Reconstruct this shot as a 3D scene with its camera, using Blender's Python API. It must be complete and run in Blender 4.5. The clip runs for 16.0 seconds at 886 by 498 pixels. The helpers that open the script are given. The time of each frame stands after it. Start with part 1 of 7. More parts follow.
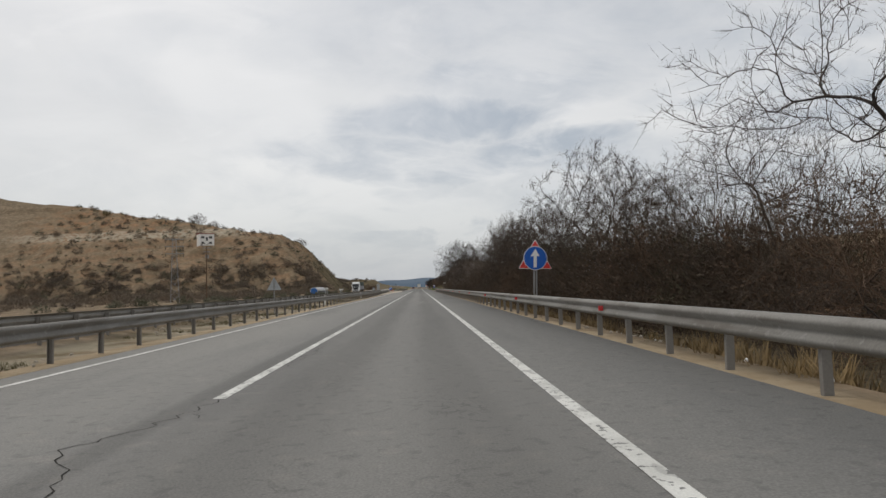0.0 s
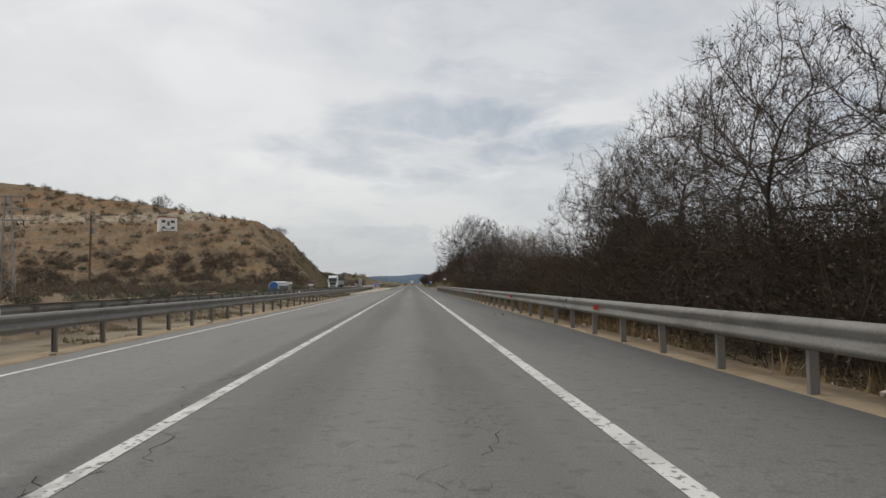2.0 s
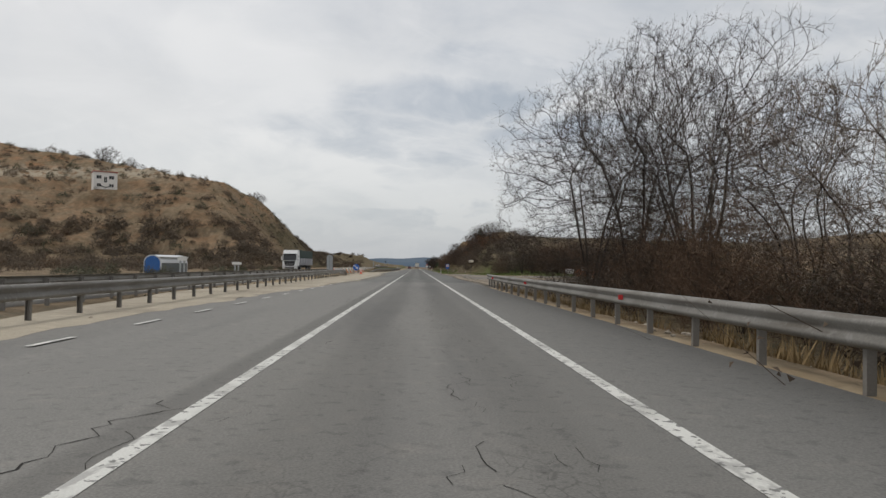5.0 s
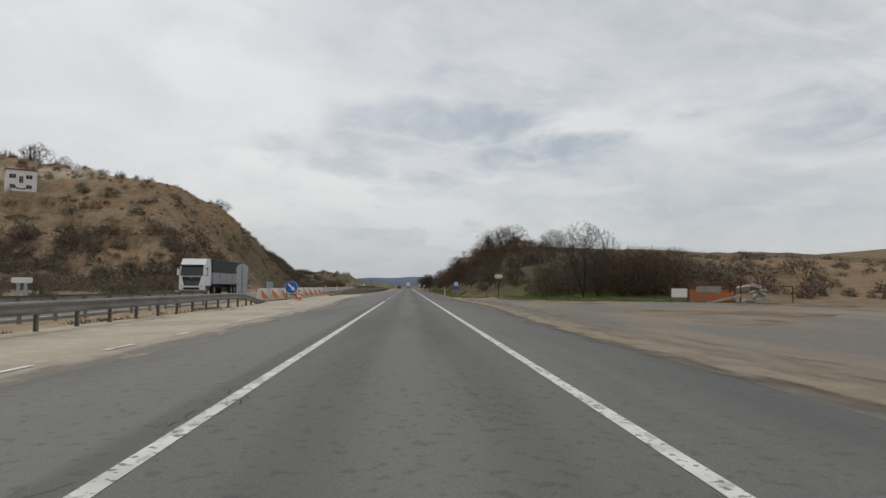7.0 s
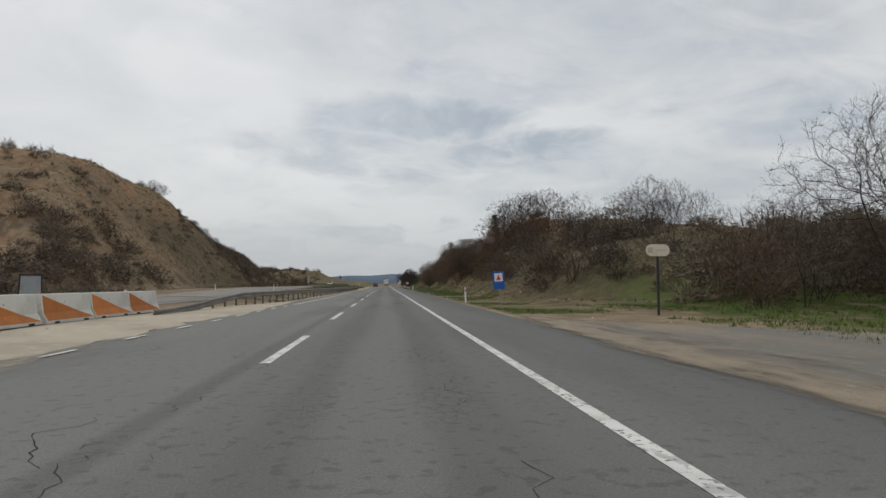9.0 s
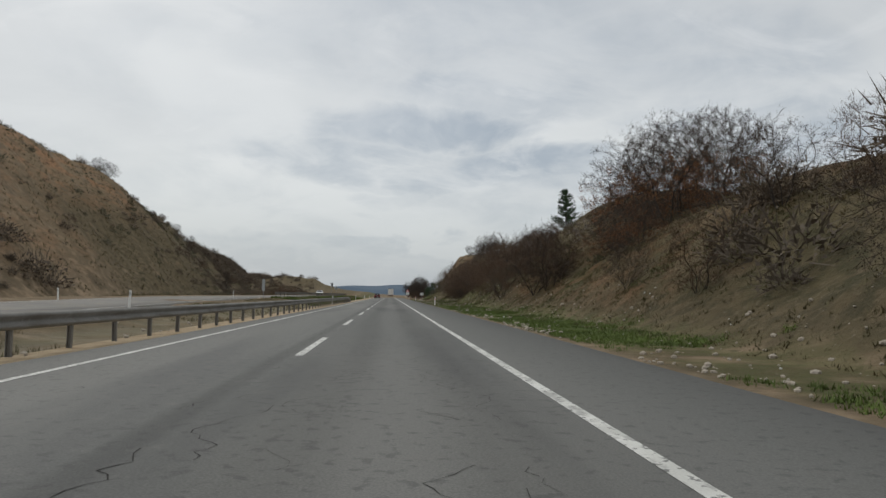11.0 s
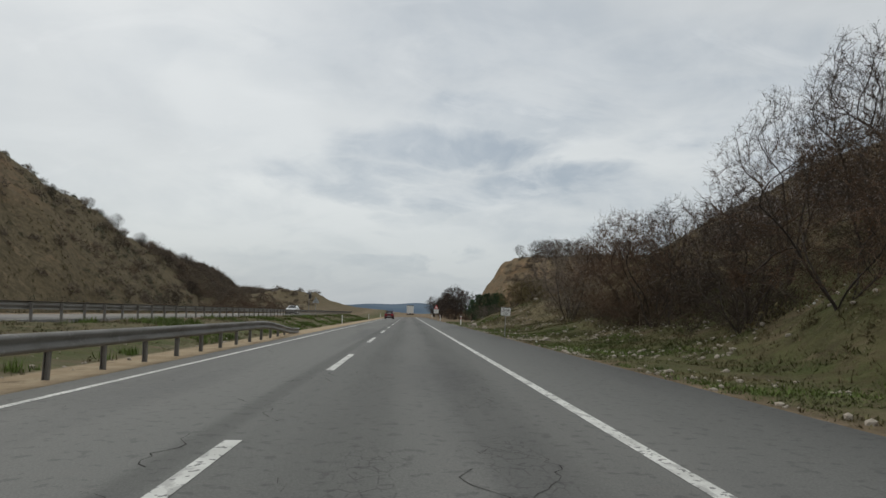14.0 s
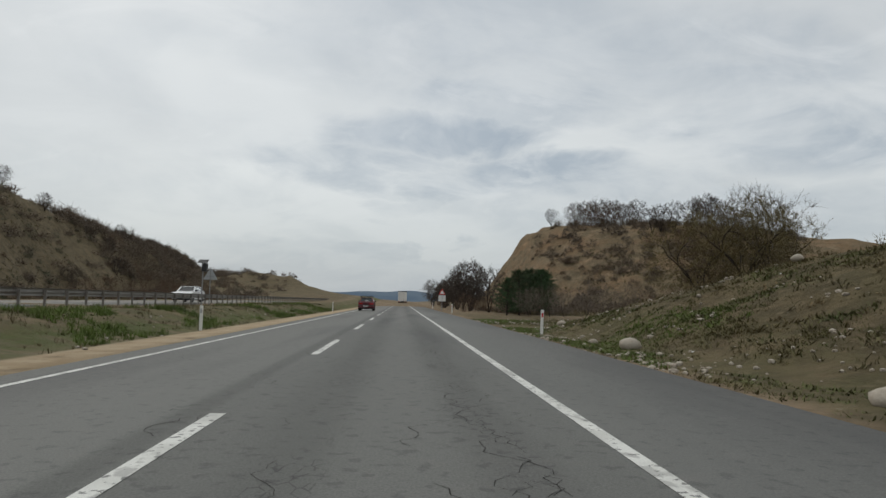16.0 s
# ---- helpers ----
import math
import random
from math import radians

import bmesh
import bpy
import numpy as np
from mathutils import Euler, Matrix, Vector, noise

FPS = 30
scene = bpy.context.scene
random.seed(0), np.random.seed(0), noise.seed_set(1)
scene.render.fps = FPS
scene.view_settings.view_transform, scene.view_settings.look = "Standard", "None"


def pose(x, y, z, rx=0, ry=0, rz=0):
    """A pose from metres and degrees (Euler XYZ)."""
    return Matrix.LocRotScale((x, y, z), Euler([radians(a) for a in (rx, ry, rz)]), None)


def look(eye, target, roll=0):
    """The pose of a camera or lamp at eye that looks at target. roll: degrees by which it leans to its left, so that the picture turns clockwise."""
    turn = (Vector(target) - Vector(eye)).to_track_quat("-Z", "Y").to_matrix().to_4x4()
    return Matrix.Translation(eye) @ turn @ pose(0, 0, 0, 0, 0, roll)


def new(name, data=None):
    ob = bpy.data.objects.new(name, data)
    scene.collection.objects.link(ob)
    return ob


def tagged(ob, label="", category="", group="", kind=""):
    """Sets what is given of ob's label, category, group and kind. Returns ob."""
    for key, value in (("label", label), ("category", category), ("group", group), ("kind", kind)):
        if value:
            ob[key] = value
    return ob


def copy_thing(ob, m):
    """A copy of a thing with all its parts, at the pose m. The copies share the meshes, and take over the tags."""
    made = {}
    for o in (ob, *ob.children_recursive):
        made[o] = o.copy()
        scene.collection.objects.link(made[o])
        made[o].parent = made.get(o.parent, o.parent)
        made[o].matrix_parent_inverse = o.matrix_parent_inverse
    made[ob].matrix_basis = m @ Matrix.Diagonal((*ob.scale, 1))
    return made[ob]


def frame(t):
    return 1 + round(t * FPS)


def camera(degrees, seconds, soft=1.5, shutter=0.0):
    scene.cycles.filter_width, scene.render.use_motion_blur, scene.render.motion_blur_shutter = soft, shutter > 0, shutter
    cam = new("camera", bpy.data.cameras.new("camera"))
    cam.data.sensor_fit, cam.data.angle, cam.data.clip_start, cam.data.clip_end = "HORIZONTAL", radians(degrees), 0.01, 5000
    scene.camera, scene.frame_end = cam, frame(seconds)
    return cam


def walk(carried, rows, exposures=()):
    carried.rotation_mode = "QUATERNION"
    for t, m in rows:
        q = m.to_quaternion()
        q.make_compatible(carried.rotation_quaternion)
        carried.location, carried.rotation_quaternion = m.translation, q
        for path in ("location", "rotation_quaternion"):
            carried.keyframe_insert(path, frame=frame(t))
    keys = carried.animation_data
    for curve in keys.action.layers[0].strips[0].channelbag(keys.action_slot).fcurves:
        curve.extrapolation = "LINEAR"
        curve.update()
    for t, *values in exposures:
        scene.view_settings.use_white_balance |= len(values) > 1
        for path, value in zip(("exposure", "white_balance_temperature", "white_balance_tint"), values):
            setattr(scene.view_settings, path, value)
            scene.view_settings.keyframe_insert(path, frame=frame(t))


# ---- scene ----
cam = camera(67.2, 16.0, soft=1.5)
# seconds, eye, a point looked at, lean
PATH = [
    (0, (0.420, 0.000, 1.123), (1.173, 19.954, 2.242), -2.08),
    (0.5, (0.341, 11.909, 1.123), (1.029, 31.870, 2.146), -1.42),
    (1, (0.329, 23.827, 1.123), (1.244, 43.792, 1.883), -1.36),
    (1.5, (0.282, 35.770, 1.123), (1.180, 55.730, 2.019), -0.88),
    (2, (0.285, 47.745, 1.123), (1.228, 67.697, 2.147), -0.99),
    (2.5, (0.290, 59.745, 1.123), (1.062, 79.710, 2.014), -0.89),
    (3, (0.297, 71.790, 1.123), (0.898, 91.767, 1.875), -0.86),
    (3.5, (0.194, 83.873, 1.123), (1.033, 103.848, 1.670), -0.57),
    (4, (0.114, 95.956, 1.123), (1.019, 115.930, 1.619), 0.67),
    (4.5, (0.039, 108.028, 1.123), (1.020, 127.991, 1.854), -0.19),
    (5, (-0.069, 120.059, 1.123), (0.723, 140.036, 1.673), 0.77),
    (7.5, (-0.038, 178.913, 1.123), (1.030, 198.849, 2.321), 0.48),
    (8, (-0.066, 190.786, 1.123), (-0.050, 210.781, 1.537), 0.01),
    (8.5, (-0.038, 202.782, 1.123), (1.298, 222.698, 2.370), -0.46),
    (9, (-0.015, 214.730, 1.123), (1.703, 234.629, 2.165), -0.24),
    (11.5, (-0.100, 274.917, 1.123), (1.366, 294.796, 2.750), 1.17),
    (12, (-0.075, 286.872, 1.123), (1.118, 306.754, 2.937), 0.83),
    (12.5, (-0.226, 298.800, 1.123), (0.884, 318.698, 2.806), 0.85),
    (13, (-0.344, 310.556, 1.123), (0.677, 330.497, 2.269), 1.34),
    (13.5, (-0.333, 322.303, 1.123), (0.759, 342.223, 2.540), 1.90),
    (14, (-0.226, 334.133, 1.123), (0.762, 354.014, 3.059), 1.13),
    (14.5, (-0.124, 346.032, 1.123), (0.867, 365.920, 2.985), 1.28),
    (15, (-0.075, 357.902, 1.123), (1.111, 377.811, 2.611), 1.72),
    (15.5, (-0.049, 369.739, 1.123), (1.164, 389.650, 2.567), 1.18),
    (16, (0.019, 381.468, 1.123), (1.225, 401.369, 2.705), 1.33),
]
walk(cam, [(t, look(eye, target, roll)) for t, eye, target, roll in PATH],
     [(0.0, 0.08, 6580, 10.5), (5.0, 0.04, 6560, 10.3), (8.0, 0.0, 6520, 9.6), (12.0, -0.03, 6420, 7.6), (16.0, -0.03, 6400, 7.0)])

# ---- world, sun, exposure ----
scene.view_settings.exposure = 0.0
world = bpy.data.worlds.new("overcast")
scene.world = world
world.use_nodes = True


def build_sky():
    nt = world.node_tree
    nt.nodes.clear()
    N, L = nt.nodes.new, nt.links.new

    def math_node(op, a, b=None, clamp=False):
        n = N("ShaderNodeMath")
        n.operation, n.use_clamp = op, clamp
        for i, v in enumerate((a, b)):
            if v is None:
                continue
            if isinstance(v, (int, float)):
                n.inputs[i].default_value = v
            else:
                L(v, n.inputs[i])
        return n.outputs[0]

    def blend(fac, a, b):
        n = N("ShaderNodeMix")
        n.data_type = "RGBA"
        for sock, v in ((n.inputs[0], fac), (n.inputs[6], a), (n.inputs[7], b)):
            if isinstance(v, tuple):
                sock.default_value = (*v, 1)
            elif isinstance(v, (int, float)):
                sock.default_value = v
            else:
                L(v, sock)
        return n.outputs[2]

    sky = N("ShaderNodeTexSky")
    sky.sky_type, sky.sun_disc = "NISHITA", False
    sky.sun_elevation, sky.sun_rotation = radians(48), radians(-40)
    sky.air_density, sky.dust_density = 1.2, 2.0
    coord = N("ShaderNodeTexCoord")
    sep = N("ShaderNodeSeparateXYZ")
    L(coord.outputs["Generated"], sep.inputs[0])
    up = math_node("MAXIMUM", sep.outputs[2], 0.0)
    # the cloud deck as a plane overhead, flattened towards the horizon
    deep = math_node("ADD", up, 0.34)
    flat = N("ShaderNodeCombineXYZ")
    L(math_node("DIVIDE", sep.outputs[0], deep), flat.inputs[0])
    L(math_node("DIVIDE", sep.outputs[1], deep), flat.inputs[1])

    def cloud(scale, detail, rough, warp, shift, stretch=(1, 1, 1)):
        m = N("ShaderNodeMapping")
        m.inputs["Location"].default_value = shift
        m.inputs["Scale"].default_value = stretch
        L(flat.outputs[0], m.inputs["Vector"])
        n = N("ShaderNodeTexNoise")
        n.inputs["Scale"].default_value = scale
        n.inputs["Detail"].default_value = detail
        n.inputs["Roughness"].default_value = rough
        n.inputs["Distortion"].default_value = warp
        L(m.outputs[0], n.inputs["Vector"])
        return n.outputs["Fac"]

    def band(fac, lo, hi):
        n = N("ShaderNodeMapRange")
        n.interpolation_type = "SMOOTHSTEP"
        L(fac, n.inputs[0])
        n.inputs[1].default_value, n.inputs[2].default_value = lo, hi
        return n.outputs[0]

    broad = band(cloud(0.9, 3.0, 0.5, 0.5, (3.1, 1.7, 0)), 0.36, 0.64)
    fine = band(cloud(3.2, 7.0, 0.6, 0.5, (7.2, 0.4, 5)), 0.36, 0.70)
    ragged = cloud(2.0, 8.0, 0.55, 0.6, (1.2, 9.4, 3))
    ragged2 = cloud(2.6, 8.0, 0.55, 0.6, (5.2, 3.4, 8))
    veil = blend(broad, (0.95, 0.955, 0.95), (0.73, 0.745, 0.76))
    # grey-blue breaks in the deck: tangent of azimuth, of height, half sizes, depth
    ahead = math_node("MAXIMUM", sep.outputs[1], 0.05)
    az = math_node("ADD", math_node("DIVIDE", sep.outputs[0], ahead), math_node("MULTIPLY", math_node("SUBTRACT", ragged, 0.5), 0.55))
    el = math_node("ADD", math_node("DIVIDE", sep.outputs[2], ahead), math_node("MULTIPLY", math_node("SUBTRACT", ragged2, 0.5), 0.15))
    total = None
    for a, e, wa, we, deep_ in ((0.06, 0.265, 0.14, 0.03, 0.95), (-0.09, 0.205, 0.11, 0.024, 0.75), (0.27, 0.19, 0.16, 0.035, 0.9), (0.19, 0.33, 0.14, 0.035, 0.7), (0.10, 0.42, 0.30, 0.07, 0.5), (0.50, 0.40, 0.20, 0.05, 0.55),
                                (0.66, 0.29, 0.18, 0.06, 0.75), (0.05, 0.155, 0.07, 0.014, 0.35), (-0.01, 0.062, 0.10, 0.014, 0.75), (-0.21, 0.068, 0.11, 0.018, 0.6), (0.45, 0.13, 0.25, 0.04, 0.5), (0.0, 0.03, 0.5, 0.022, 0.7)):
        u = math_node("DIVIDE", math_node("SUBTRACT", az, a), wa)
        v = math_node("DIVIDE", math_node("SUBTRACT", el, e), we)
        r2 = math_node("ADD", math_node("MULTIPLY", u, u), math_node("MULTIPLY", v, v))
        one = math_node("MULTIPLY", band(r2, 3.4, 0.0), deep_)
        total = one if total is None else math_node("MAXIMUM", total, one)
    total = math_node("MULTIPLY", total, band(sep.outputs[1], 0.15, 0.4))
    # wisps thin the breaks out and roll over them
    wisp = band(cloud(3.4, 9.0, 0.6, 0.9, (2.6, 5.1, 2), (0.9, 1.15, 1)), 0.34, 0.66)
    total = math_node("MULTIPLY", total, math_node("ADD", math_node("MULTIPLY", wisp, 0.75), 0.45), clamp=True)
    veil = blend(total, veil, (0.50, 0.555, 0.625))
    mottle = band(cloud(1.7, 8.0, 0.56, 0.9, (8.3, 2.2, 6), (0.9, 1.2, 1)), 0.46, 0.68)
    veil = blend(math_node("MULTIPLY", mottle, 0.42), veil, (0.60, 0.64, 0.685))
    veil = blend(math_node("MULTIPLY", fine, 0.40), veil, (0.95, 0.955, 0.96))
    crest = band(cloud(3.6, 8.0, 0.58, 0.9, (1.3, 7.7, 4), (0.9, 1.25, 1)), 0.52, 0.72)
    veil = blend(math_node("MULTIPLY", crest, 0.4), veil, (1.0, 1.0, 1.0))
    # brighter towards the veiled sun
    side = math_node("ADD", math_node("MULTIPLY", sep.outputs[0], -0.55), math_node("MULTIPLY", up, 0.6))
    glow = band(side, 0.0, 0.75)
    veil = blend(math_node("MULTIPLY", glow, 0.5), veil, (1.0, 1.0, 0.99))
    veil = blend(math_node("MULTIPLY", band(up, 0.2, 0.0), 0.72), veil, (0.56, 0.61, 0.665))
    bg_sky, bg_cloud = N("ShaderNodeBackground"), N("ShaderNodeBackground")
    L(sky.outputs[0], bg_sky.inputs[0])
    bg_sky.inputs[1].default_value = 0.012
    L(veil, bg_cloud.inputs[0])
    bg_cloud.inputs[1].default_value = 0.715
    add = N("ShaderNodeAddShader")
    out = N("ShaderNodeOutputWorld")
    L(bg_sky.outputs[0], add.inputs[0])
    L(bg_cloud.outputs[0], add.inputs[1])
    L(add.outputs[0], out.inputs[0])


build_sky()
sun_data = bpy.data.lights.new("sun", "SUN")
sun_data.energy, sun_data.angle, sun_data.color = 1.0, radians(14), (1.0, 0.96, 0.9)
sun = new("sun", sun_data)
sun.matrix_world = look((-30, 25, 45), (0, 0, 0))

# ---- materials ----
def mat(name, base, rough=0.8, metal=0.0, spots=(), grain=None, bump=None, spec=0.3, alpha=None, rand=0.0):
    """base colour; spots: (scale, colour, lo, hi, strength) layers of noise; grain: (scale, amount); bump: (scale, distance)."""
    m = bpy.data.materials.new(name)
    m.use_nodes = True
    nt = m.node_tree
    N, L = nt.nodes.new, nt.links.new
    b = nt.nodes["Principled BSDF"]
    b.inputs["Roughness"].default_value, b.inputs["Metallic"].default_value = rough, metal
    b.inputs["Specular IOR Level"].default_value = spec
    where = N("ShaderNodeTexCoord").outputs["Object"]
    rgb = N("ShaderNodeRGB")
    rgb.outputs[0].default_value = (*base, 1)
    col = rgb.outputs[0]

    def noise_at(scale, detail=5.0, stretch=None):
        n = N("ShaderNodeTexNoise")
        n.inputs["Scale"].default_value, n.inputs["Detail"].default_value = scale, detail
        if stretch:
            mp = N("ShaderNodeMapping")
            mp.inputs["Scale"].default_value = stretch
            L(where, mp.inputs[0])
            L(mp.outputs[0], n.inputs["Vector"])
        else:
            L(where, n.inputs["Vector"])
        return n.outputs["Fac"]

    def mix(fac, a, c, mode="MIX"):
        n = N("ShaderNodeMix")
        n.data_type, n.blend_type = "RGBA", mode
        for sock, v in ((n.inputs[0], fac), (n.inputs[6], a), (n.inputs[7], c)):
            if isinstance(v, tuple):
                sock.default_value = (*v, 1)
            elif isinstance(v, (int, float)):
                sock.default_value = v
            else:
                L(v, sock)
        return n.outputs[2]

    for spot in spots:
        scale, colour, lo, hi, strength = spot[:5]
        r = N("ShaderNodeMapRange")
        r.interpolation_type = "SMOOTHSTEP"
        L(noise_at(scale, 5.0, spot[5] if len(spot) > 5 else None), r.inputs[0])
        r.inputs[1].default_value, r.inputs[2].default_value, r.inputs[4].default_value = lo, hi, strength
        col = mix(r.outputs[0], col, colour)
    if grain:
        r = N("ShaderNodeMapRange")
        L(noise_at(grain[0], 6.0), r.inputs[0])
        r.inputs[1].default_value, r.inputs[2].default_value = 0.25, 0.75
        r.inputs[3].default_value, r.inputs[4].default_value = 1 - grain[1], 1 + grain[1]
        mul = N("ShaderNodeVectorMath")
        mul.operation = "SCALE"
        L(col, mul.inputs[0])
        L(r.outputs[0], mul.inputs["Scale"])
        col = mul.outputs[0]
    if rand:
        info = N("ShaderNodeObjectInfo")
        r = N("ShaderNodeMapRange")
        L(info.outputs["Random"], r.inputs[0])
        r.inputs[3].default_value, r.inputs[4].default_value = 1 - rand, 1 + rand
        mul = N("ShaderNodeVectorMath")
        mul.operation = "SCALE"
        L(col, mul.inputs[0])
        L(r.outputs[0], mul.inputs["Scale"])
        col = mul.outputs[0]
    L(col, b.inputs["Base Color"])
    if bump:
        n = N("ShaderNodeBump")
        n.inputs["Strength"].default_value, n.inputs["Distance"].default_value = 0.6, bump[1]
        L(noise_at(bump[0], 6.0), n.inputs["Height"])
        L(n.outputs[0], b.inputs["Normal"])
    return m


M_ASPHALT = mat("asphalt", (0.139, 0.140, 0.131), 0.85, spots=[(0.12, (0.165, 0.162, 0.152), 0.45, 0.65, 0.8, (1, 0.12, 1)), (0.5, (0.093, 0.093, 0.091), 0.5, 0.7, 0.7, (1, 0.1, 1)), (3.0, (0.155, 0.15, 0.14), 0.55, 0.75, 0.5), (7.0, (0.075, 0.075, 0.073), 0.56, 0.66, 0.5)],
                grain=(60, 0.25), bump=(120, 0.004))
M_ASPHALT_OLD = mat("asphalt_weathered", (0.2, 0.19, 0.175), 0.9, spots=[(0.15, (0.13, 0.128, 0.122), 0.45, 0.65, 0.8), (1.2, (0.27, 0.235, 0.185), 0.5, 0.7, 0.7)], grain=(50, 0.2), bump=(90, 0.005))
M_PAINT = mat("road_paint", (0.62, 0.62, 0.585), 0.75, spots=[(1.2, (0.46, 0.46, 0.43), 0.42, 0.62, 0.8), (6.0, (0.33, 0.325, 0.31), 0.55, 0.63, 0.75, (1, 0.5, 1)), (14, (0.14, 0.14, 0.135), 0.585, 0.63, 0.9)], grain=(80, 0.12))
M_DIRT = mat("sandy_dirt", (0.39, 0.345, 0.27), 0.95, spots=[(0.35, (0.29, 0.255, 0.2), 0.4, 0.65, 0.8), (2.5, (0.5, 0.43, 0.33), 0.5, 0.7, 0.6), (9, (0.23, 0.19, 0.14), 0.6, 0.75, 0.6)], grain=(40, 0.25), bump=(25, 0.02))
M_STEEL = mat("galvanised_steel", (0.215, 0.208, 0.192), 0.66, 0.2, spots=[(0.8, (0.16, 0.15, 0.134), 0.42, 0.66, 0.8), (2.2, (0.12, 0.105, 0.088), 0.52, 0.68, 0.7, (1, 0.25, 3)), (9, (0.29, 0.285, 0.27), 0.56, 0.7, 0.5)], grain=(35, 0.15), spec=0.3)
M_POST = mat("galvanised_post", (0.2, 0.19, 0.175), 0.7, 0.25, spots=[(3, (0.2, 0.17, 0.14), 0.5, 0.7, 0.6)], grain=(40, 0.12))
M_ASPHALT_NEAR = mat("asphalt_paler", (0.183, 0.179, 0.168), 0.85, spots=[(0.12, (0.22, 0.214, 0.197), 0.45, 0.65, 0.8, (1, 0.12, 1)), (0.5, (0.14, 0.138, 0.133), 0.5, 0.7, 0.7, (1, 0.1, 1)), (3.0, (0.235, 0.222, 0.2), 0.55, 0.75, 0.5), (7.0, (0.12, 0.118, 0.113), 0.56, 0.66, 0.5)],
                     grain=(60, 0.25), bump=(120, 0.004))
M_WHITE = mat("white_sheet", (0.72, 0.72, 0.70), 0.6, spots=[(2.0, (0.55, 0.55, 0.52), 0.55, 0.75, 0.6)], grain=(20, 0.05))


def wheel_tracks(m, middle, half, broken):
    """Darkens the travelled lane a little and leaves paler wheel paths in it, with ragged edges."""
    nt = m.node_tree
    N, L = nt.nodes.new, nt.links.new
    b = nt.nodes["Principled BSDF"]
    col = b.inputs["Base Color"].links[0].from_socket
    where = N("ShaderNodeTexCoord").outputs["Object"]
    sep = N("ShaderNodeSeparateXYZ")
    L(where, sep.inputs[0])
    mp = N("ShaderNodeMapping")
    mp.inputs["Scale"].default_value = (0.8, 0.07, 1)
    L(where, mp.inputs[0])
    ns = N("ShaderNodeTexNoise")
    ns.inputs["Scale"].default_value, ns.inputs["Detail"].default_value = 1.0, 4.0
    L(mp.outputs[0], ns.inputs["Vector"])

    def calc(op, a, c):
        n = N("ShaderNodeMath")
        n.operation = op
        for i, v in enumerate((a, c)):
            if isinstance(v, (int, float)):
                n.inputs[i].default_value = v
            else:
                L(v, n.inputs[i])
        return n.outputs[0]

    def ramp(v, a, c, lo, hi):
        n = N("ShaderNodeMapRange")
        n.interpolation_type = "SMOOTHSTEP"
        L(v, n.inputs[0])
        for i, w in zip((1, 2, 3, 4), (a, c, lo, hi)):
            n.inputs[i].default_value = w
        return n.outputs[0]

    x = calc("ADD", sep.outputs[0], calc("MULTIPLY", calc("SUBTRACT", ns.outputs["Fac"], 0.5), 0.9))
    off = calc("ABSOLUTE", calc("SUBTRACT", x, middle), 0.0)
    lane = ramp(off, half - 0.35, half + 0.25, 0.9, 1.05)
    core = ramp(off, 0.1, 0.5, 1.1, 1.0)
    path = ramp(calc("ABSOLUTE", calc("SUBTRACT", off, 0.8), 0.0), 0.12, 0.5, 0.86, 1.0)
    seam = ramp(calc("ABSOLUTE", calc("SUBTRACT", sep.outputs[0], -1.95), 0.0), 0.05, 0.24, 0.74, 1.0)
    path = calc("MULTIPLY", path, seam)
    # fine crazing where the wheels have broken the surface
    mp2 = N("ShaderNodeMapping")
    mp2.inputs["Scale"].default_value = (1.0, 0.55, 1)
    L(where, mp2.inputs[0])
    vo = N("ShaderNodeTexVoronoi")
    vo.feature = "DISTANCE_TO_EDGE"
    vo.inputs["Scale"].default_value = 9.0
    L(mp2.outputs[0], vo.inputs["Vector"])
    n2 = N("ShaderNodeTexNoise")
    n2.inputs["Scale"].default_value, n2.inputs["Detail"].default_value = 0.45, 5.0
    L(where, n2.inputs["Vector"])
    n3 = N("ShaderNodeTexNoise")
    n3.inputs["Scale"].default_value, n3.inputs["Detail"].default_value = 9.0, 3.0
    L(where, n3.inputs["Vector"])
    where_broken = calc("MULTIPLY", ramp(n2.outputs["Fac"], 0.47, 0.58, 0.0, 1.0), ramp(calc("ABSOLUTE", calc("SUBTRACT", off, 0.65), 0.0), 0.15, 0.45, 1.0, 0.0))
    where_broken = calc("MULTIPLY", where_broken, ramp(n3.outputs["Fac"], 0.42, 0.55, 0.0, 1.0))
    dark = calc("MULTIPLY", where_broken, ramp(vo.outputs["Distance"], 0.015, 0.07, broken, 0.0))
    path = calc("MULTIPLY", path, calc("SUBTRACT", 1.0, dark))
    mul = N("ShaderNodeVectorMath")
    mul.operation = "SCALE"
    L(col, mul.inputs[0])
    L(calc("MULTIPLY", calc("MULTIPLY", lane, core), path), mul.inputs["Scale"])
    L(mul.outputs[0], b.inputs["Base Color"])


wheel_tracks(M_ASPHALT, 0.0, 1.75, 0.38)
wheel_tracks(M_ASPHALT_NEAR, 0.0, 1.75, 0.3)


# ---- the lie of the land ----
def smooth(v, a, b):
    t = np.clip((np.asarray(v, float) - a) / (b - a), 0, 1)
    return t * t * (3 - 2 * t)


def soft_min(a, b, k):
    h = np.clip(0.5 + 0.5 * (b - a) / k, 0, 1)
    return b * (1 - h) + a * h - k * h * (1 - h)


def soft_max(a, b, k):
    return -soft_min(-a, -b, k)


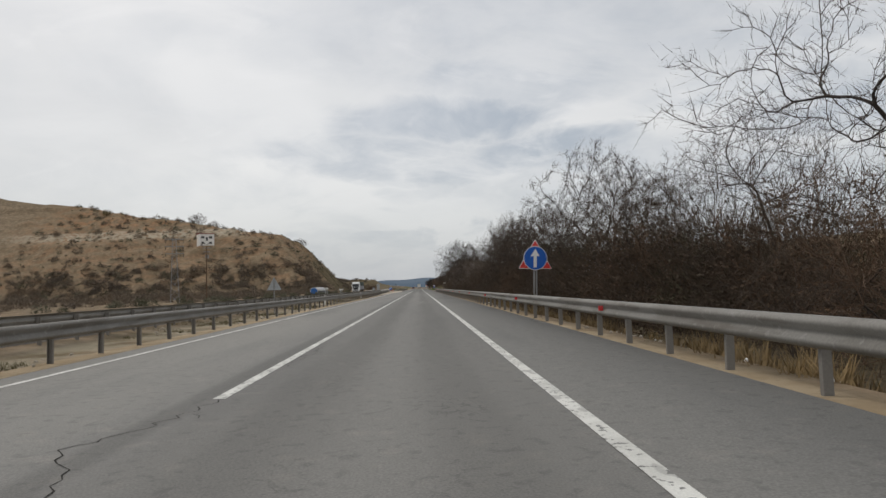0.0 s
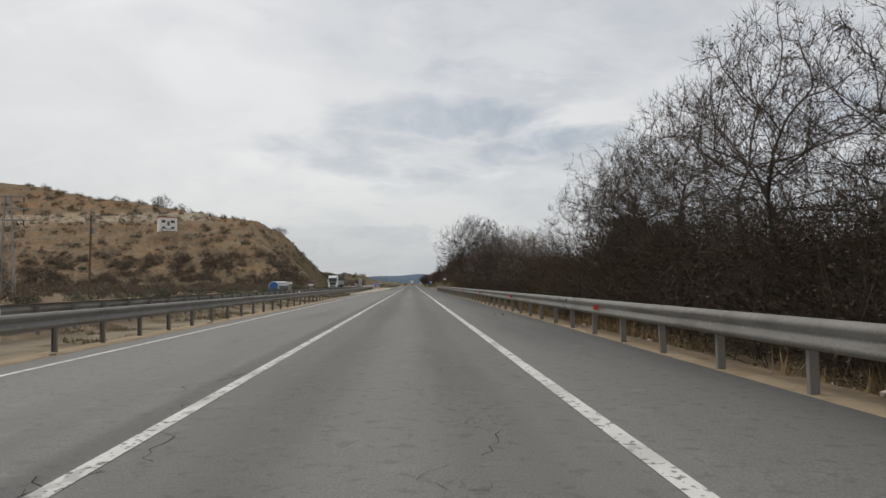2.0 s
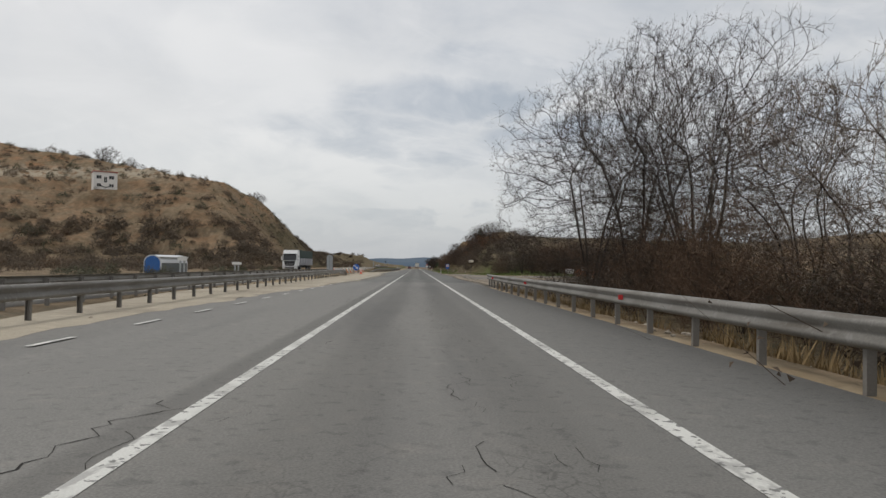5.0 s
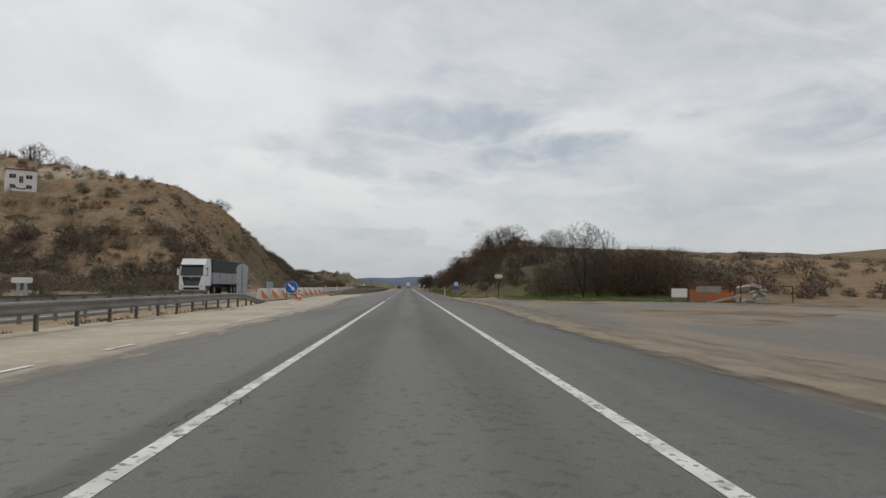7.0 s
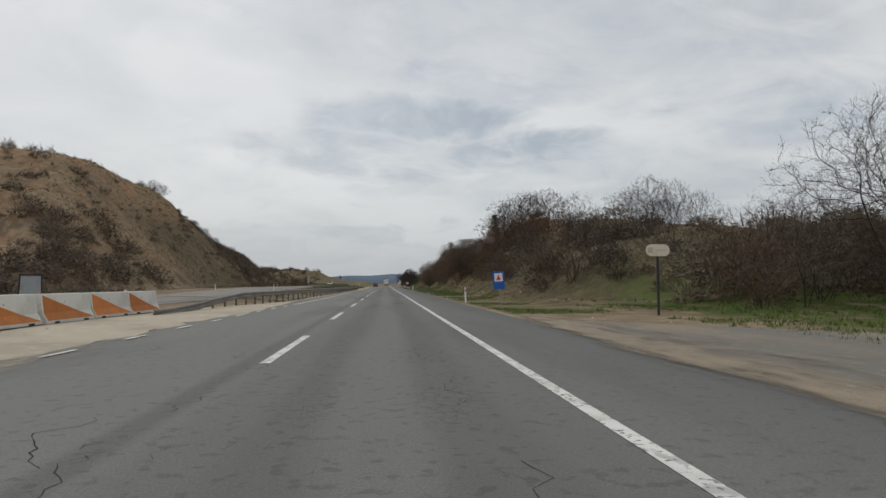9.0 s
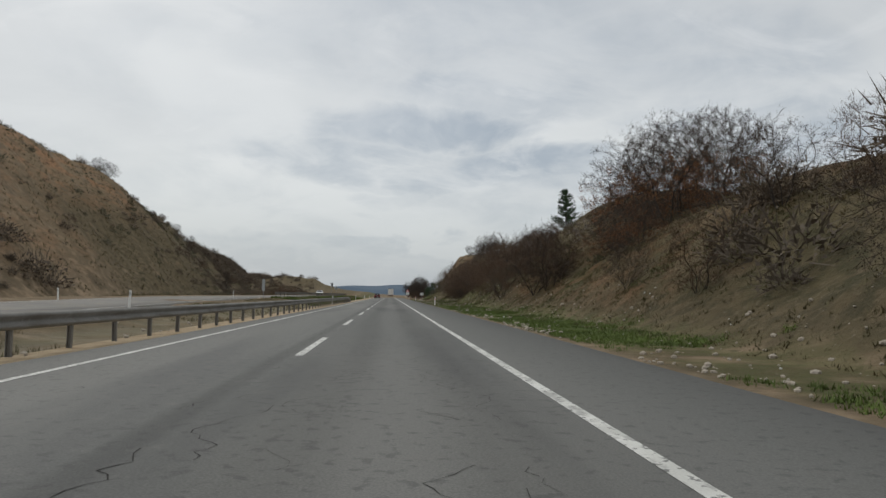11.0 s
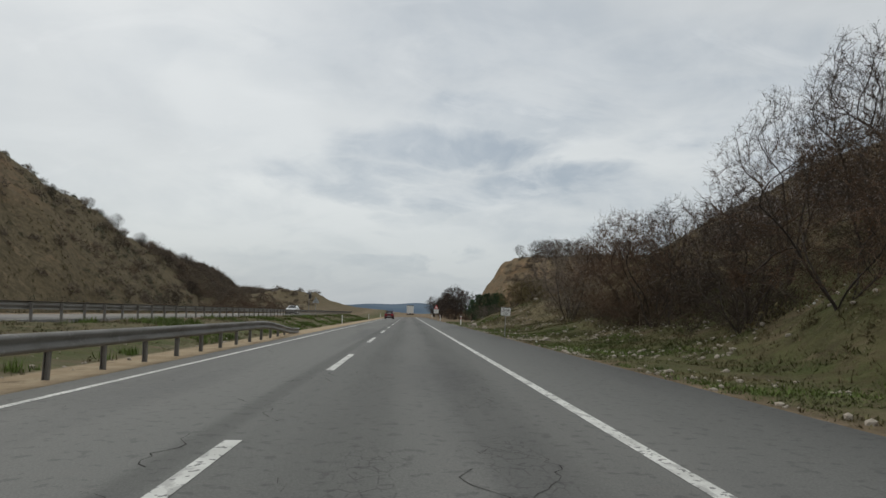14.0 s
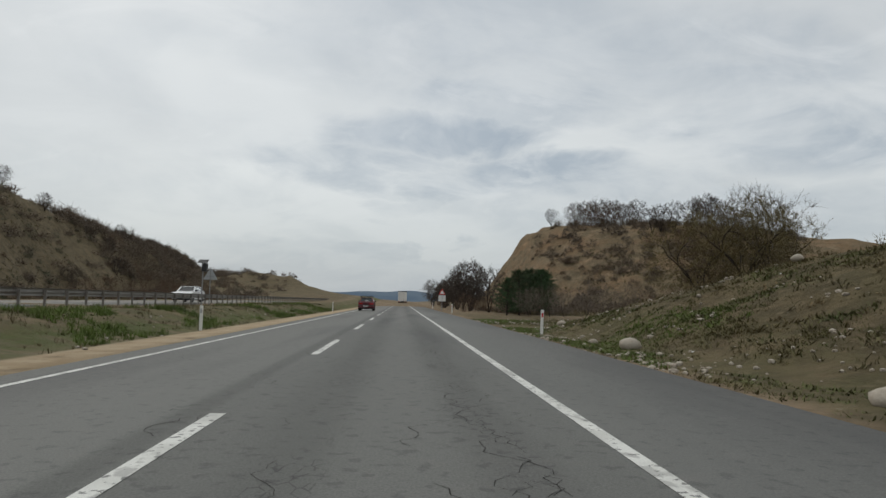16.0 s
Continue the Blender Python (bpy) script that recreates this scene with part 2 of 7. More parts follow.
def waves(x, y, size, seed=0.0):
    """A cheap, smooth unevenness of about -1 to 1."""
    u, v = x / size + seed, y / size - seed * 0.7
    return (np.sin(u * 1.7 + 1.3 * np.sin(v * 1.1 + seed)) + np.sin(v * 1.9 + 1.1 * np.sin(u * 1.3 - seed)) + np.sin((u + v) * 2.7 + seed * 3)) / 3


def rough(x, y, size, seed):
    return waves(x, y, size, seed) + 0.5 * waves(x, y, size * 0.43, seed + 2) + 0.27 * waves(x, y, size * 0.19, seed + 5)


def far_road_height(y):
    return 0.55 * smooth(y, 265, 345)


LEFT = (0.505, 1.033, 45.45, 0.185, 42.5, 0.202, 33.1, 0.1425, 0.226)


def hill_left(x, y):
    """The cut ridge beyond the opposite carriageway."""
    rise, side, toe, turn, top, slope, low, fall, back = LEFT
    uneven = rough(x, y, 21.0, 1.0)
    gully = np.abs(waves(x + 0.4 * y, y * 0.3, 9.0, 4.0))
    fine = rough(x, y, 4.6, 9.0)
    south = (y - 318 + 0.02 * (x + 100)) * rise + 2.0 * uneven - 2.2 * gully
    # worn ledges run along the face
    south = south + 0.4 * np.sin(south * 1.05 + 1.5 * waves(x, y, 30.0, 6.0)) + 0.8 * fine
    east = (-x - toe - turn * np.maximum(y - 450, 0)) * side + 1.0 * uneven - 1.2 * gully + 0.3 * fine
    tail = np.maximum(low - (y - 445) * fall, 9) + back * np.maximum(-x - 95, 0) + 1.0 * uneven
    crest = top + slope * (-x - 120) + 1.2 * uneven + 0.3 * fine
    z = soft_min(soft_min(south, east, 4.8), soft_min(crest, tail, 4.9), 3.1)
    # the level plot in front of the house
    flat = np.exp(-((x + 115.6) / 9) ** 4 - ((y - 372) / 7) ** 4)
    z = z * (1 - flat) + 28.3 * flat
    return np.maximum(z, -0.4) * smooth(-x, 29, 36) * smooth(y, 900, 745)


def hill_right(x, y):
    """The cutting and the mound on the near side."""
    uneven = rough(x, y, 11.0, 7.0)
    toe = 8.3 + 7.5 * smooth(y, 268, 238) + 0.9 * smooth(y, 375, 392)
    # a stony apron below the steeper bank
    apron = smooth(y, 346, 360) * smooth(y, 403, 385)
    slope = soft_max((x - toe - 2.6 * apron) * 0.72, (x - toe + 2.0) * 0.16 * apron, 0.8) + 0.5 * uneven * smooth(x, 7.5, 11) + 0.22 * rough(x, y, 2.6, 5.0) * smooth(x, 8, 11)
    top = 2.4 + 3.6 * smooth(y, 250, 300) + 6.4 * smooth(y, 300, 345) - 13.5 * smooth(y, 372, 425) + 1.7 * smooth(y, 300, 325) * smooth(x, 40, 25) - 0.03 * np.maximum(x - 23, 0) + 0.5 * uneven
    top = top + 2.3 * smooth(x, 14, 24) * smooth(y, 236, 264) * smooth(y, 335, 300)
    z = soft_min(slope, top, 2.2)
    # the mound's lower spur, falling gently to the verge
    ramp = (x - 6.0) * 0.40 + 0.3 * rough(x, y, 3.4, 13.0) * smooth(x, 6.5, 9.5)
    cap = 3.5 + 0.05 * (x - 14) - 3.7 * smooth(y, 399, 420) + 0.3 * uneven
    z = z + (soft_min(ramp, cap, 1.2) - z) * smooth(y, 387, 401)
    return np.maximum(z, 0) * smooth(y, 232, 262) * smooth(x, 5.6, 7.6 + 1.5 * smooth(y, 400, 385))


def hill_far_right(x, y):
    uneven = rough(x, y, 15.0, 11.0)
    west = (x - 17.0 - 0.02 * (y - 500)) * 1.6 + 1.6 * uneven - 1.8 * np.abs(waves(x, y, 5.0, 8.0))
    south = (y - 462 - np.clip(40 - x, 0, 26)) * 0.55 + 1.5 * uneven - 1.2 * np.abs(waves(x, y * 0.3, 6.0, 3.0))
    top = 13.1 + 3.2 * smooth(y, 486, 516) - 0.22 * np.maximum(x - 50, 0) + 0.4 * uneven
    return np.maximum(soft_min(soft_min(west, south, 3.0), top, 2.0), 0) * smooth(y, 440, 462) * smooth(y, 575, 530)


def land(x, y):
    x, y = np.asarray(x, float), np.asarray(y, float)
    # low ground with a ditch behind the near rail
    z = -0.05 - 0.42 * smooth(x, 4.7, 6.4) * smooth(y, 172, 158) + 0.10 * rough(x, y, 6.0, 3.0) * smooth(np.abs(x + 1), 8, 14)
    # the near-side wood stands on a bank
    z = z + 0.9 * smooth(x, 9, 22) * smooth(y, 150, 120)
    # the opposite carriageway and the median
    z = z + far_road_height(y) * smooth(-x, 6.8, 11.5) * smooth(-x, 45, 30)
    z = z - 0.16 * smooth(-x, 6.6, 7.6) * smooth(-x, 10.2, 9.2) * (1 - smooth(y, 150, 200) * smooth(y, 262, 240))
    z = np.maximum(z, z * 0 - 0.8) + np.maximum(hill_left(x, y), 0) + hill_right(x, y) + hill_far_right(x, y)
    knoll = 8.5 * np.exp(-(((x + 86) / 30) ** 2 + ((y - 705) / 40) ** 2)) + 6 * np.exp(-(((x + 75) / 60) ** 2 + ((y - 640) / 70) ** 2))
    knoll = knoll + 3.4 * np.exp(-(((x + 92) / 26) ** 2 + ((y - 625) / 55) ** 2))
    z = z + 4.5 * soft_min(np.exp(-(((x + 50) / 13) ** 2 + ((y - 640) / 20) ** 2)) * 1.6, np.ones_like(x), 0.2) * (1 + 0.15 * rough(x, y, 5.0, 3.0))
    rise_right = 1.0 * smooth(x, 40, 110) * smooth(y, 120, 260) + 5 * smooth(x, 30, 70) * smooth(y, 560, 640)
    far = 14 * smooth(np.abs(x), 120, 500) * smooth(y, 350, 800) * (1 + 0.3 * waves(x, y, 90, 2.0))
    # beyond the crest the land falls away a little
    dip = -9.0 * smooth(y, 600, 1500)
    return z + knoll + rise_right + far + dip - 0.0


def grid_mesh(name, xs, ys, height, material):
    X, Y = np.meshgrid(xs, ys)
    Z = height(X, Y)
    nx, ny = len(xs), len(ys)
    verts = np.stack([X.ravel(), Y.ravel(), Z.ravel()], -1)
    i = (np.arange(ny - 1)[:, None] * nx + np.arange(nx - 1)).ravel()
    faces = np.stack([i, i + 1, i + 1 + nx, i + nx], -1)
    me = bpy.data.meshes.new(name)
    me.from_pydata(verts.tolist(), [], faces.tolist())
    me.polygons.foreach_set("use_smooth", [True] * len(me.polygons))
    me.materials.append(material)
    return me


def ground_material():
    m = bpy.data.materials.new("hillside_ground")
    m.use_nodes = True
    nt = m.node_tree
    N, L = nt.nodes.new, nt.links.new
    b = nt.nodes["Principled BSDF"]
    b.inputs["Roughness"].default_value = 0.97
    b.inputs["Specular IOR Level"].default_value = 0.1
    where = N("ShaderNodeTexCoord").outputs["Object"]

    def noise_at(scale, detail=6.0, stretch=(1, 1, 1), rough_=0.6):
        mp = N("ShaderNodeMapping")
        mp.inputs["Scale"].default_value = stretch
        L(where, mp.inputs[0])
        n = N("ShaderNodeTexNoise")
        n.inputs["Scale"].default_value, n.inputs["Detail"].default_value, n.inputs["Roughness"].default_value = scale, detail, rough_
        L(mp.outputs[0], n.inputs["Vector"])
        return n.outputs["Fac"]

    def band(fac, lo, hi, top=1.0):
        n = N("ShaderNodeMapRange")
        n.interpolation_type = "SMOOTHSTEP"
        L(fac, n.inputs[0])
        n.inputs[1].default_value, n.inputs[2].default_value, n.inputs[4].default_value = lo, hi, top
        return n.outputs[0]

    def mix(fac, a, c):
        n = N("ShaderNodeMix")
        n.data_type = "RGBA"
        for sock, v in ((n.inputs[0], fac), (n.inputs[6], a), (n.inputs[7], c)):
            if isinstance(v, tuple):
                sock.default_value = (*v, 1)
            else:
                L(v, sock)
        return n.outputs[2]

    def times(a, c):
        n = N("ShaderNodeMath")
        n.operation = "MULTIPLY"
        L(a, n.inputs[0])
        L(c, n.inputs[1])
        return n.outputs[0]

    def zone(name):
        n = N("ShaderNodeAttribute")
        n.attribute_name = name
        return n.outputs["Fac"]

    # dry grass and brown soil
    col = mix(band(noise_at(0.09), 0.4, 0.62), (0.2, 0.152, 0.1), (0.15, 0.115, 0.075))
    col = mix(band(noise_at(0.7), 0.45, 0.62), col, (0.28, 0.21, 0.14))
    col = mix(band(noise_at(0.28, 8.0, (1, 1, 1), 0.7), 0.50, 0.62, 0.55), col, (0.095, 0.08, 0.053))
    col = mix(band(noise_at(1.4, 7.0, (1, 1, 1), 0.7), 0.56, 0.66, 0.55), col, (0.07, 0.062, 0.04))
    # bare ochre cut
    ochre = mix(band(noise_at(0.12, 6.0, (1, 1, 3)), 0.4, 0.6), (0.31, 0.18, 0.10), (0.235, 0.175, 0.11))
    ochre = mix(band(noise_at(0.55, 7.0, (1, 1, 4)), 0.5, 0.68), ochre, (0.14, 0.10, 0.06))
    ochre = mix(band(noise_at(1.9, 6.0), 0.58, 0.72, 0.8), ochre, (0.085, 0.075, 0.042))
    col = mix(times(zone("ochre"), band(noise_at(0.16, 7.0, (1, 1, 1.6), 0.68), 0.36, 0.52)), col, ochre)
    # pale chalky spoil
    col = mix(times(zone("pale"), band(noise_at(0.45, 6.0), 0.36, 0.58)), col, (0.38, 0.33, 0.25))
    # scrubby olive-brown cover
    cover = mix(band(noise_at(0.9, 7.0, (1, 1, 1), 0.7), 0.42, 0.6), (0.115, 0.092, 0.055), (0.062, 0.056, 0.034))
    cover = mix(band(noise_at(3.5, 6.0), 0.52, 0.66, 0.7), cover, (0.16, 0.13, 0.085))
    col = mix(times(zone("cover"), band(noise_at(0.25, 7.0, (1, 1, 1), 0.7), 0.3, 0.5)), col, cover)
    # rust-brown leaf litter and dull olive grass
    litter = mix(band(noise_at(1.2, 7.0, (1, 1, 1), 0.7), 0.4, 0.6), (0.14, 0.074, 0.038), (0.078, 0.054, 0.032))
    col = mix(times(zone("rust"), band(noise_at(0.35, 7.0, (1, 1, 1), 0.7), 0.34, 0.55)), col, litter)
    olive = mix(band(noise_at(0.8, 7.0, (1, 1, 1), 0.7), 0.42, 0.6), (0.14, 0.11, 0.066), (0.09, 0.074, 0.044))
    olive = mix(band(noise_at(2.6, 6.0), 0.54, 0.66, 0.7), olive, (0.175, 0.138, 0.088))
    col = mix(times(zone("olive"), band(noise_at(0.2, 7.0, (1, 1, 1), 0.7), 0.25, 0.45)), col, olive)
    # sandy verge
    sand = mix(band(noise_at(0.8), 0.4, 0.65), (0.45, 0.36, 0.245), (0.36, 0.275, 0.175))
    sand = mix(band(noise_at(8.0), 0.55, 0.72, 0.6), sand, (0.25, 0.2, 0.14))
    col = mix(times(zone("sand"), band(noise_at(1.3, 5.0), 0.2, 0.45)), col, sand)
    # fresh green
    green = mix(band(noise_at(1.6), 0.45, 0.68), (0.066, 0.1, 0.024), (0.078, 0.08, 0.03))
    col = mix(times(zone("green"), band(noise_at(0.6, 7.0, (1, 1, 1), 0.65), 0.32, 0.54)), col, green)
    # stones
    col = mix(band(noise_at(5.0, 3.0), 0.70, 0.76, 0.6), col, (0.4, 0.37, 0.32))
    L(col, b.inputs["Base Color"])
    n = N("ShaderNodeBump")
    n.inputs["Strength"].default_value, n.inputs["Distance"].default_value = 0.9, 0.35
    L(noise_at(1.1, 9.0, (1, 1, 1), 0.7), n.inputs["Height"])
    L(n.outputs[0], b.inputs["Normal"])
    return m


def spread(*stretches):
    """Coordinates from (start, end, step) stretches."""
    out = []
    for a, c, s in stretches:
        out += list(np.arange(a, c, s))
    return np.array(out + [stretches[-1][1]])


M_GROUND = ground_material()
gx = spread((-4500, -600, 300), (-600, -250, 25), (-250, -140, 4), (-140, -30, 1.5), (-30, -4, 0.8), (-4, 4, 2), (4, 14, 0.45), (14, 40, 1.1), (40, 130, 4), (130, 600, 30), (600, 4500, 300))
gy = spread((-900, -60, 60), (-60, 200, 3.0), (200, 440, 1.3), (440, 560, 2.0), (560, 620, 4.0), (620, 900, 10), (900, 4600, 185))
ground = tagged(new("ground", grid_mesh("ground", gx, gy, land, M_GROUND)), "dry grass and sandy soil rising to ochre cut hills", "ground", kind="structure")


def mark_zones():
    X, Y = [a.ravel() for a in np.meshgrid(gx, gy)]
    Z = np.array([v.co.z for v in ground.data.vertices])
    side = smooth(-X, 29, 38) * smooth(-X, 260, 200)
    zones = {
        "sand": np.maximum(smooth(-X, 5.0, 5.6) * smooth(-X, 7.8, 6.6) * smooth(Y, 520, 470), smooth(X, 3.4, 3.8) * smooth(X, 4.75, 4.3) * smooth(Y, 420, 380) * (1 - 0.6 * smooth(Y, 240, 265)))
        + smooth(-X, 5, 6) * smooth(-X, 14, 10) * smooth(Y, 150, 175) * smooth(Y, 262, 240) + smooth(X, 3.5, 4) * smooth(X, 14, 10) * smooth(Y, 158, 172) * smooth(Y, 246, 234) * 0.3,
        "ochre": side * smooth(Y, 300, 330) * smooth(Z, 2, 9) * (0.5 + 0.5 * smooth(Z, 12, 22) * smooth(Y, 375, 410)) * smooth(Y, 480, 455) + smooth(X, 8, 13) * smooth(Y, 440, 470) * smooth(Z, 1, 4) * 0.6 + smooth(X, 9, 11) * smooth(Y, 385, 400) * smooth(Y, 440, 425) * smooth(Z, 3.0, 1.0) * 0.8
        + smooth(X, 9, 12) * smooth(Y, 262, 285) * smooth(Y, 330, 310) * 0.15 + 0.8 * smooth(X, 24, 30) * smooth(X, 90, 70) * smooth(Y, 236, 244) * smooth(Y, 300, 275),
        "pale": side * smooth(Z, 33, 36) * smooth(Z, 42, 39) * smooth(Y, 340, 360) * smooth(-X, 90, 110) + smooth(-X, 6.9, 7.4) * smooth(-X, 10, 9.0) * (0.8 - 0.55 * smooth(Y, 325, 345)) * smooth(Y, 440, 400),
        "cover": 0.9 * smooth(X, 7.5, 9.5) * smooth(X, 60, 40) * smooth(Y, 236, 262) * smooth(Y, 445, 425) + 0.5 * smooth(X, 10, 14) * smooth(Y, 445, 460) + 0.4 * smooth(-X, 34, 42) * smooth(Y, 440, 470) + 0.55 * smooth(-X, 7.0, 7.8) * smooth(-X, 14, 12) * smooth(Y, 255, 275) + 0.8 * smooth(X, 5.2, 6.4) * smooth(X, 70, 30) * smooth(Y, 165, 145),
        "rust": 0.7 * smooth(X, 8.5, 10.5) * smooth(Y, 280, 292) * smooth(Y, 332, 316) + 0.6 * smooth(X, 7, 9) * smooth(Y, 326, 340) * smooth(Y, 425, 405),
        "olive": 0.9 * smooth(-X, 13, 18) * smooth(-X, 60, 40) * smooth(Y, 440, 480) + side * np.maximum(smooth(Y, 372, 400) * smooth(Z, 27, 15), smooth(Y, 425, 470)) + 0.8 * smooth(X, 8, 10) * smooth(Y, 315, 332) * smooth(Y, 440, 420) + 0.85 * smooth(X, 4.9, 6) * smooth(X, 14, 12) * smooth(Y, 335, 350) * smooth(Y, 470, 440),
        "green": (0.45 + 0.55 * smooth(Y, 278, 288) * smooth(Y, 336, 322) - 0.25 * smooth(Y, 375, 388)) * smooth(X, 4.7, 5.5) * smooth(X, 9.4, 7.6) * smooth(Y, 236, 250) * smooth(Y, 460, 400) + smooth(X, 10, 13) * smooth(X, 34, 26) * smooth(Y, 222, 230) * smooth(Y, 262, 245)
        + 0.35 * smooth(-X, 7, 8) * smooth(-X, 10, 9.4) * (0.4 + 0.6 * smooth(Y, 320, 360)) + 0.3 * smooth(-X, 7, 8) * smooth(-X, 15, 13) * smooth(Y, 330, 350) + 0.36 * smooth(X, 7, 9) * smooth(X, 16, 13) * smooth(Y, 318, 335) * smooth(Y, 390, 372) + 0.12 * smooth(X, 9, 11) * smooth(X, 22, 16) * smooth(Y, 262, 285) * smooth(Y, 420, 390),
    }
    for name, value in zones.items():
        a = ground.data.attributes.new(name, "FLOAT", "POINT")
        a.data.foreach_set("value", np.clip(value, 0, 1).astype(np.float32))


mark_zones()


# ---- roads ----
def part(name, bm, material, parent=None, label="", smooth_=False):
    me = bpy.data.meshes.new(name)
    bm.to_mesh(me)
    bm.free()
    if material is not None:
        for mm in material if isinstance(material, (list, tuple)) else (material,):
            me.materials.append(mm)
    if smooth_:
        me.polygons.foreach_set("use_smooth", [True] * len(me.polygons))
    ob = new(name, me)
    if parent is not None:
        ob.parent = parent
    return tagged(ob, label)


def thing(name, m, label, category, group="", kind=""):
    ob = new(name)
    ob.matrix_basis = m
    return tagged(ob, label, category, group, kind)


def ribbon(name, left, right, ys, top, material, depth=0.25, parent=None, label=""):
    """A strip of road between two edges, with a skirt that goes into the ground."""
    bm = bmesh.new()
    rows = []
    for y in ys:
        a, c = left(y), right(y)
        z = top(y)
        rows.append([bm.verts.new(p) for p in ((a - 0.02, y, z - depth), (a, y, z), (a + (c - a) / 3, y, z + 0.02), (a + (c - a) * 2 / 3, y, z + 0.02), (c, y, z), (c + 0.02, y, z - depth))])
    for r, s in zip(rows, rows[1:]):
        for i in range(5):
            bm.faces.new((r[i], r[i + 1], s[i + 1], s[i]))
    return part(name, bm, material, parent, label, True)


def lerp_table(*points):
    ys, vs = zip(*points)
    return lambda y: float(np.interp(y, ys, vs))


edge_left = lerp_table((-60, -5.75), (100, -5.8), (128, -6.2), (160, -7.2), (200, -8.2), (240, -7.6), (275, -5.7), (330, -5.3), (4500, -5.3))
edge_right = lerp_table((-60, 3.95), (140, 4.05), (230, 4.25), (300, 4.45), (400, 4.6), (4500, 4.6))


def dip(y):
    return -9.0 * float(smooth(y, 600, 1500))


road_ys = spread((-200, 620, 8.0), (620, 1600, 20), (1600, 4500, 290))
road = tagged(ribbon("road", edge_left, edge_right, road_ys[road_ys >= 167], lambda y: 0.0 + dip(y), M_ASPHALT), "worn dark grey asphalt carriageway with two lanes and shoulder", "road", kind="structure")
near_road = tagged(ribbon("road", edge_left, edge_right, road_ys[road_ys <= 169], lambda y: 0.0 + dip(y), M_ASPHALT_NEAR), "worn pale grey asphalt carriageway beside the wood", "road", kind="structure")
over_edge = lerp_table((-200, -10.2), (137, -10.5), (220, -12.0), (313, -14.4), (400, -15.2), (460, -16.8), (600, -20), (4500, -60))
far_road = tagged(ribbon("opposite_road", lambda y: over_edge(y) - 10.0, over_edge, road_ys, lambda y: far_road_height(y) + 0.02 + dip(y), M_ASPHALT_OLD), "pale weathered asphalt of the opposite carriageway", "road", kind="structure")


def road_z(x, y):
    """The crowned top of the near carriageway."""
    a, c = edge_left(y), edge_right(y)
    u = min(max((x - a) / (c - a), 0), 1)
    return 0.02 * min(1, 3 * u, 3 - 3 * u) + dip(y)


def stripe(name, xs, y0, y1, width, step=6.0, parent=None, label="", lift=0.004):
    bm = bmesh.new()
    n = max(1, int((y1 - y0) / step))
    rows = []
    for k in range(n + 1):
        y = y0 + (y1 - y0) * k / n
        x = xs(y) if callable(xs) else xs
        rows.append([bm.verts.new((x + s * width / 2, y, road_z(x + s * width / 2, y) + lift)) for s in (-1, 1)])
    for r, s in zip(rows, rows[1:]):
        bm.faces.new((r[0], r[1], s[1], s[0]))
    return part(name, bm, M_PAINT, parent, label)


left_line = lerp_table((-60, -5.15), (128, -5.12), (180, -5.0), (200, -5.1), (220, -5.3), (240, -5.2), (270, -4.75), (330, -4.68), (4500, -4.68))
shoulder_line = lerp_table((-60, 1.75), (150, 1.75), (260, 1.77), (4500, 1.77))
lane_x = lerp_table((-60, -1.73), (160, -1.73), (260, -1.68), (4500, -1.68))
stripe("edge_line", shoulder_line, -60, 600, 0.15, parent=road, label="worn white edge line on the shoulder side")
stripe("edge_line", shoulder_line, 600, 1600, 0.17, 20, parent=road)
stripe("edge_line", left_line, -60, 128, 0.12, parent=road, label="thin white edge line beside the median")
stripe("edge_line", left_line, 253, 600, 0.12, parent=road)
stripe("edge_line", left_line, 600, 1600, 0.14, 20, parent=road)
stripe("lane_line", lane_x, 7.2, 216.9, 0.14, parent=road, label="solid cracked white lane line")
stripe("lane_dash", lane_x, -1.0, 2.2, 0.17, parent=road)
for k, y in enumerate((229.3, 241.0, 253.0, 266.0, 280.0, *np.arange(292.0, 620, 12.0))):
    stripe("lane_dash", lane_x, y - 5.0, y, 0.15, parent=road)
for y in (*np.arange(129.0, 186, 3.3), *np.arange(225.5, 252, 3.3)):
    stripe("guide_dash", left_line, y, y + 1.15, 0.11, 1.0, parent=road, lift=0.018)
stripe("edge_line", left_line, 187, 222, 0.11, 2.0, parent=road, label="dusty white edge line across the drifted sand", lift=0.02)
for x in (-0.45, -9.3):
    bm = bmesh.new()
    rows = []
    for y in np.arange(-60, 900, 12.0):
        xx = over_edge(y) + x
        rows.append([bm.verts.new((xx + s * 0.07, y, far_road_height(y) + 0.02 + dip(y) + 0.012)) for s in (-1, 1)])
    for r, s in zip(rows, rows[1:]):
        bm.faces.new((r[0], r[1], s[1], s[0]))
    part("edge_line", bm, M_PAINT, far_road)


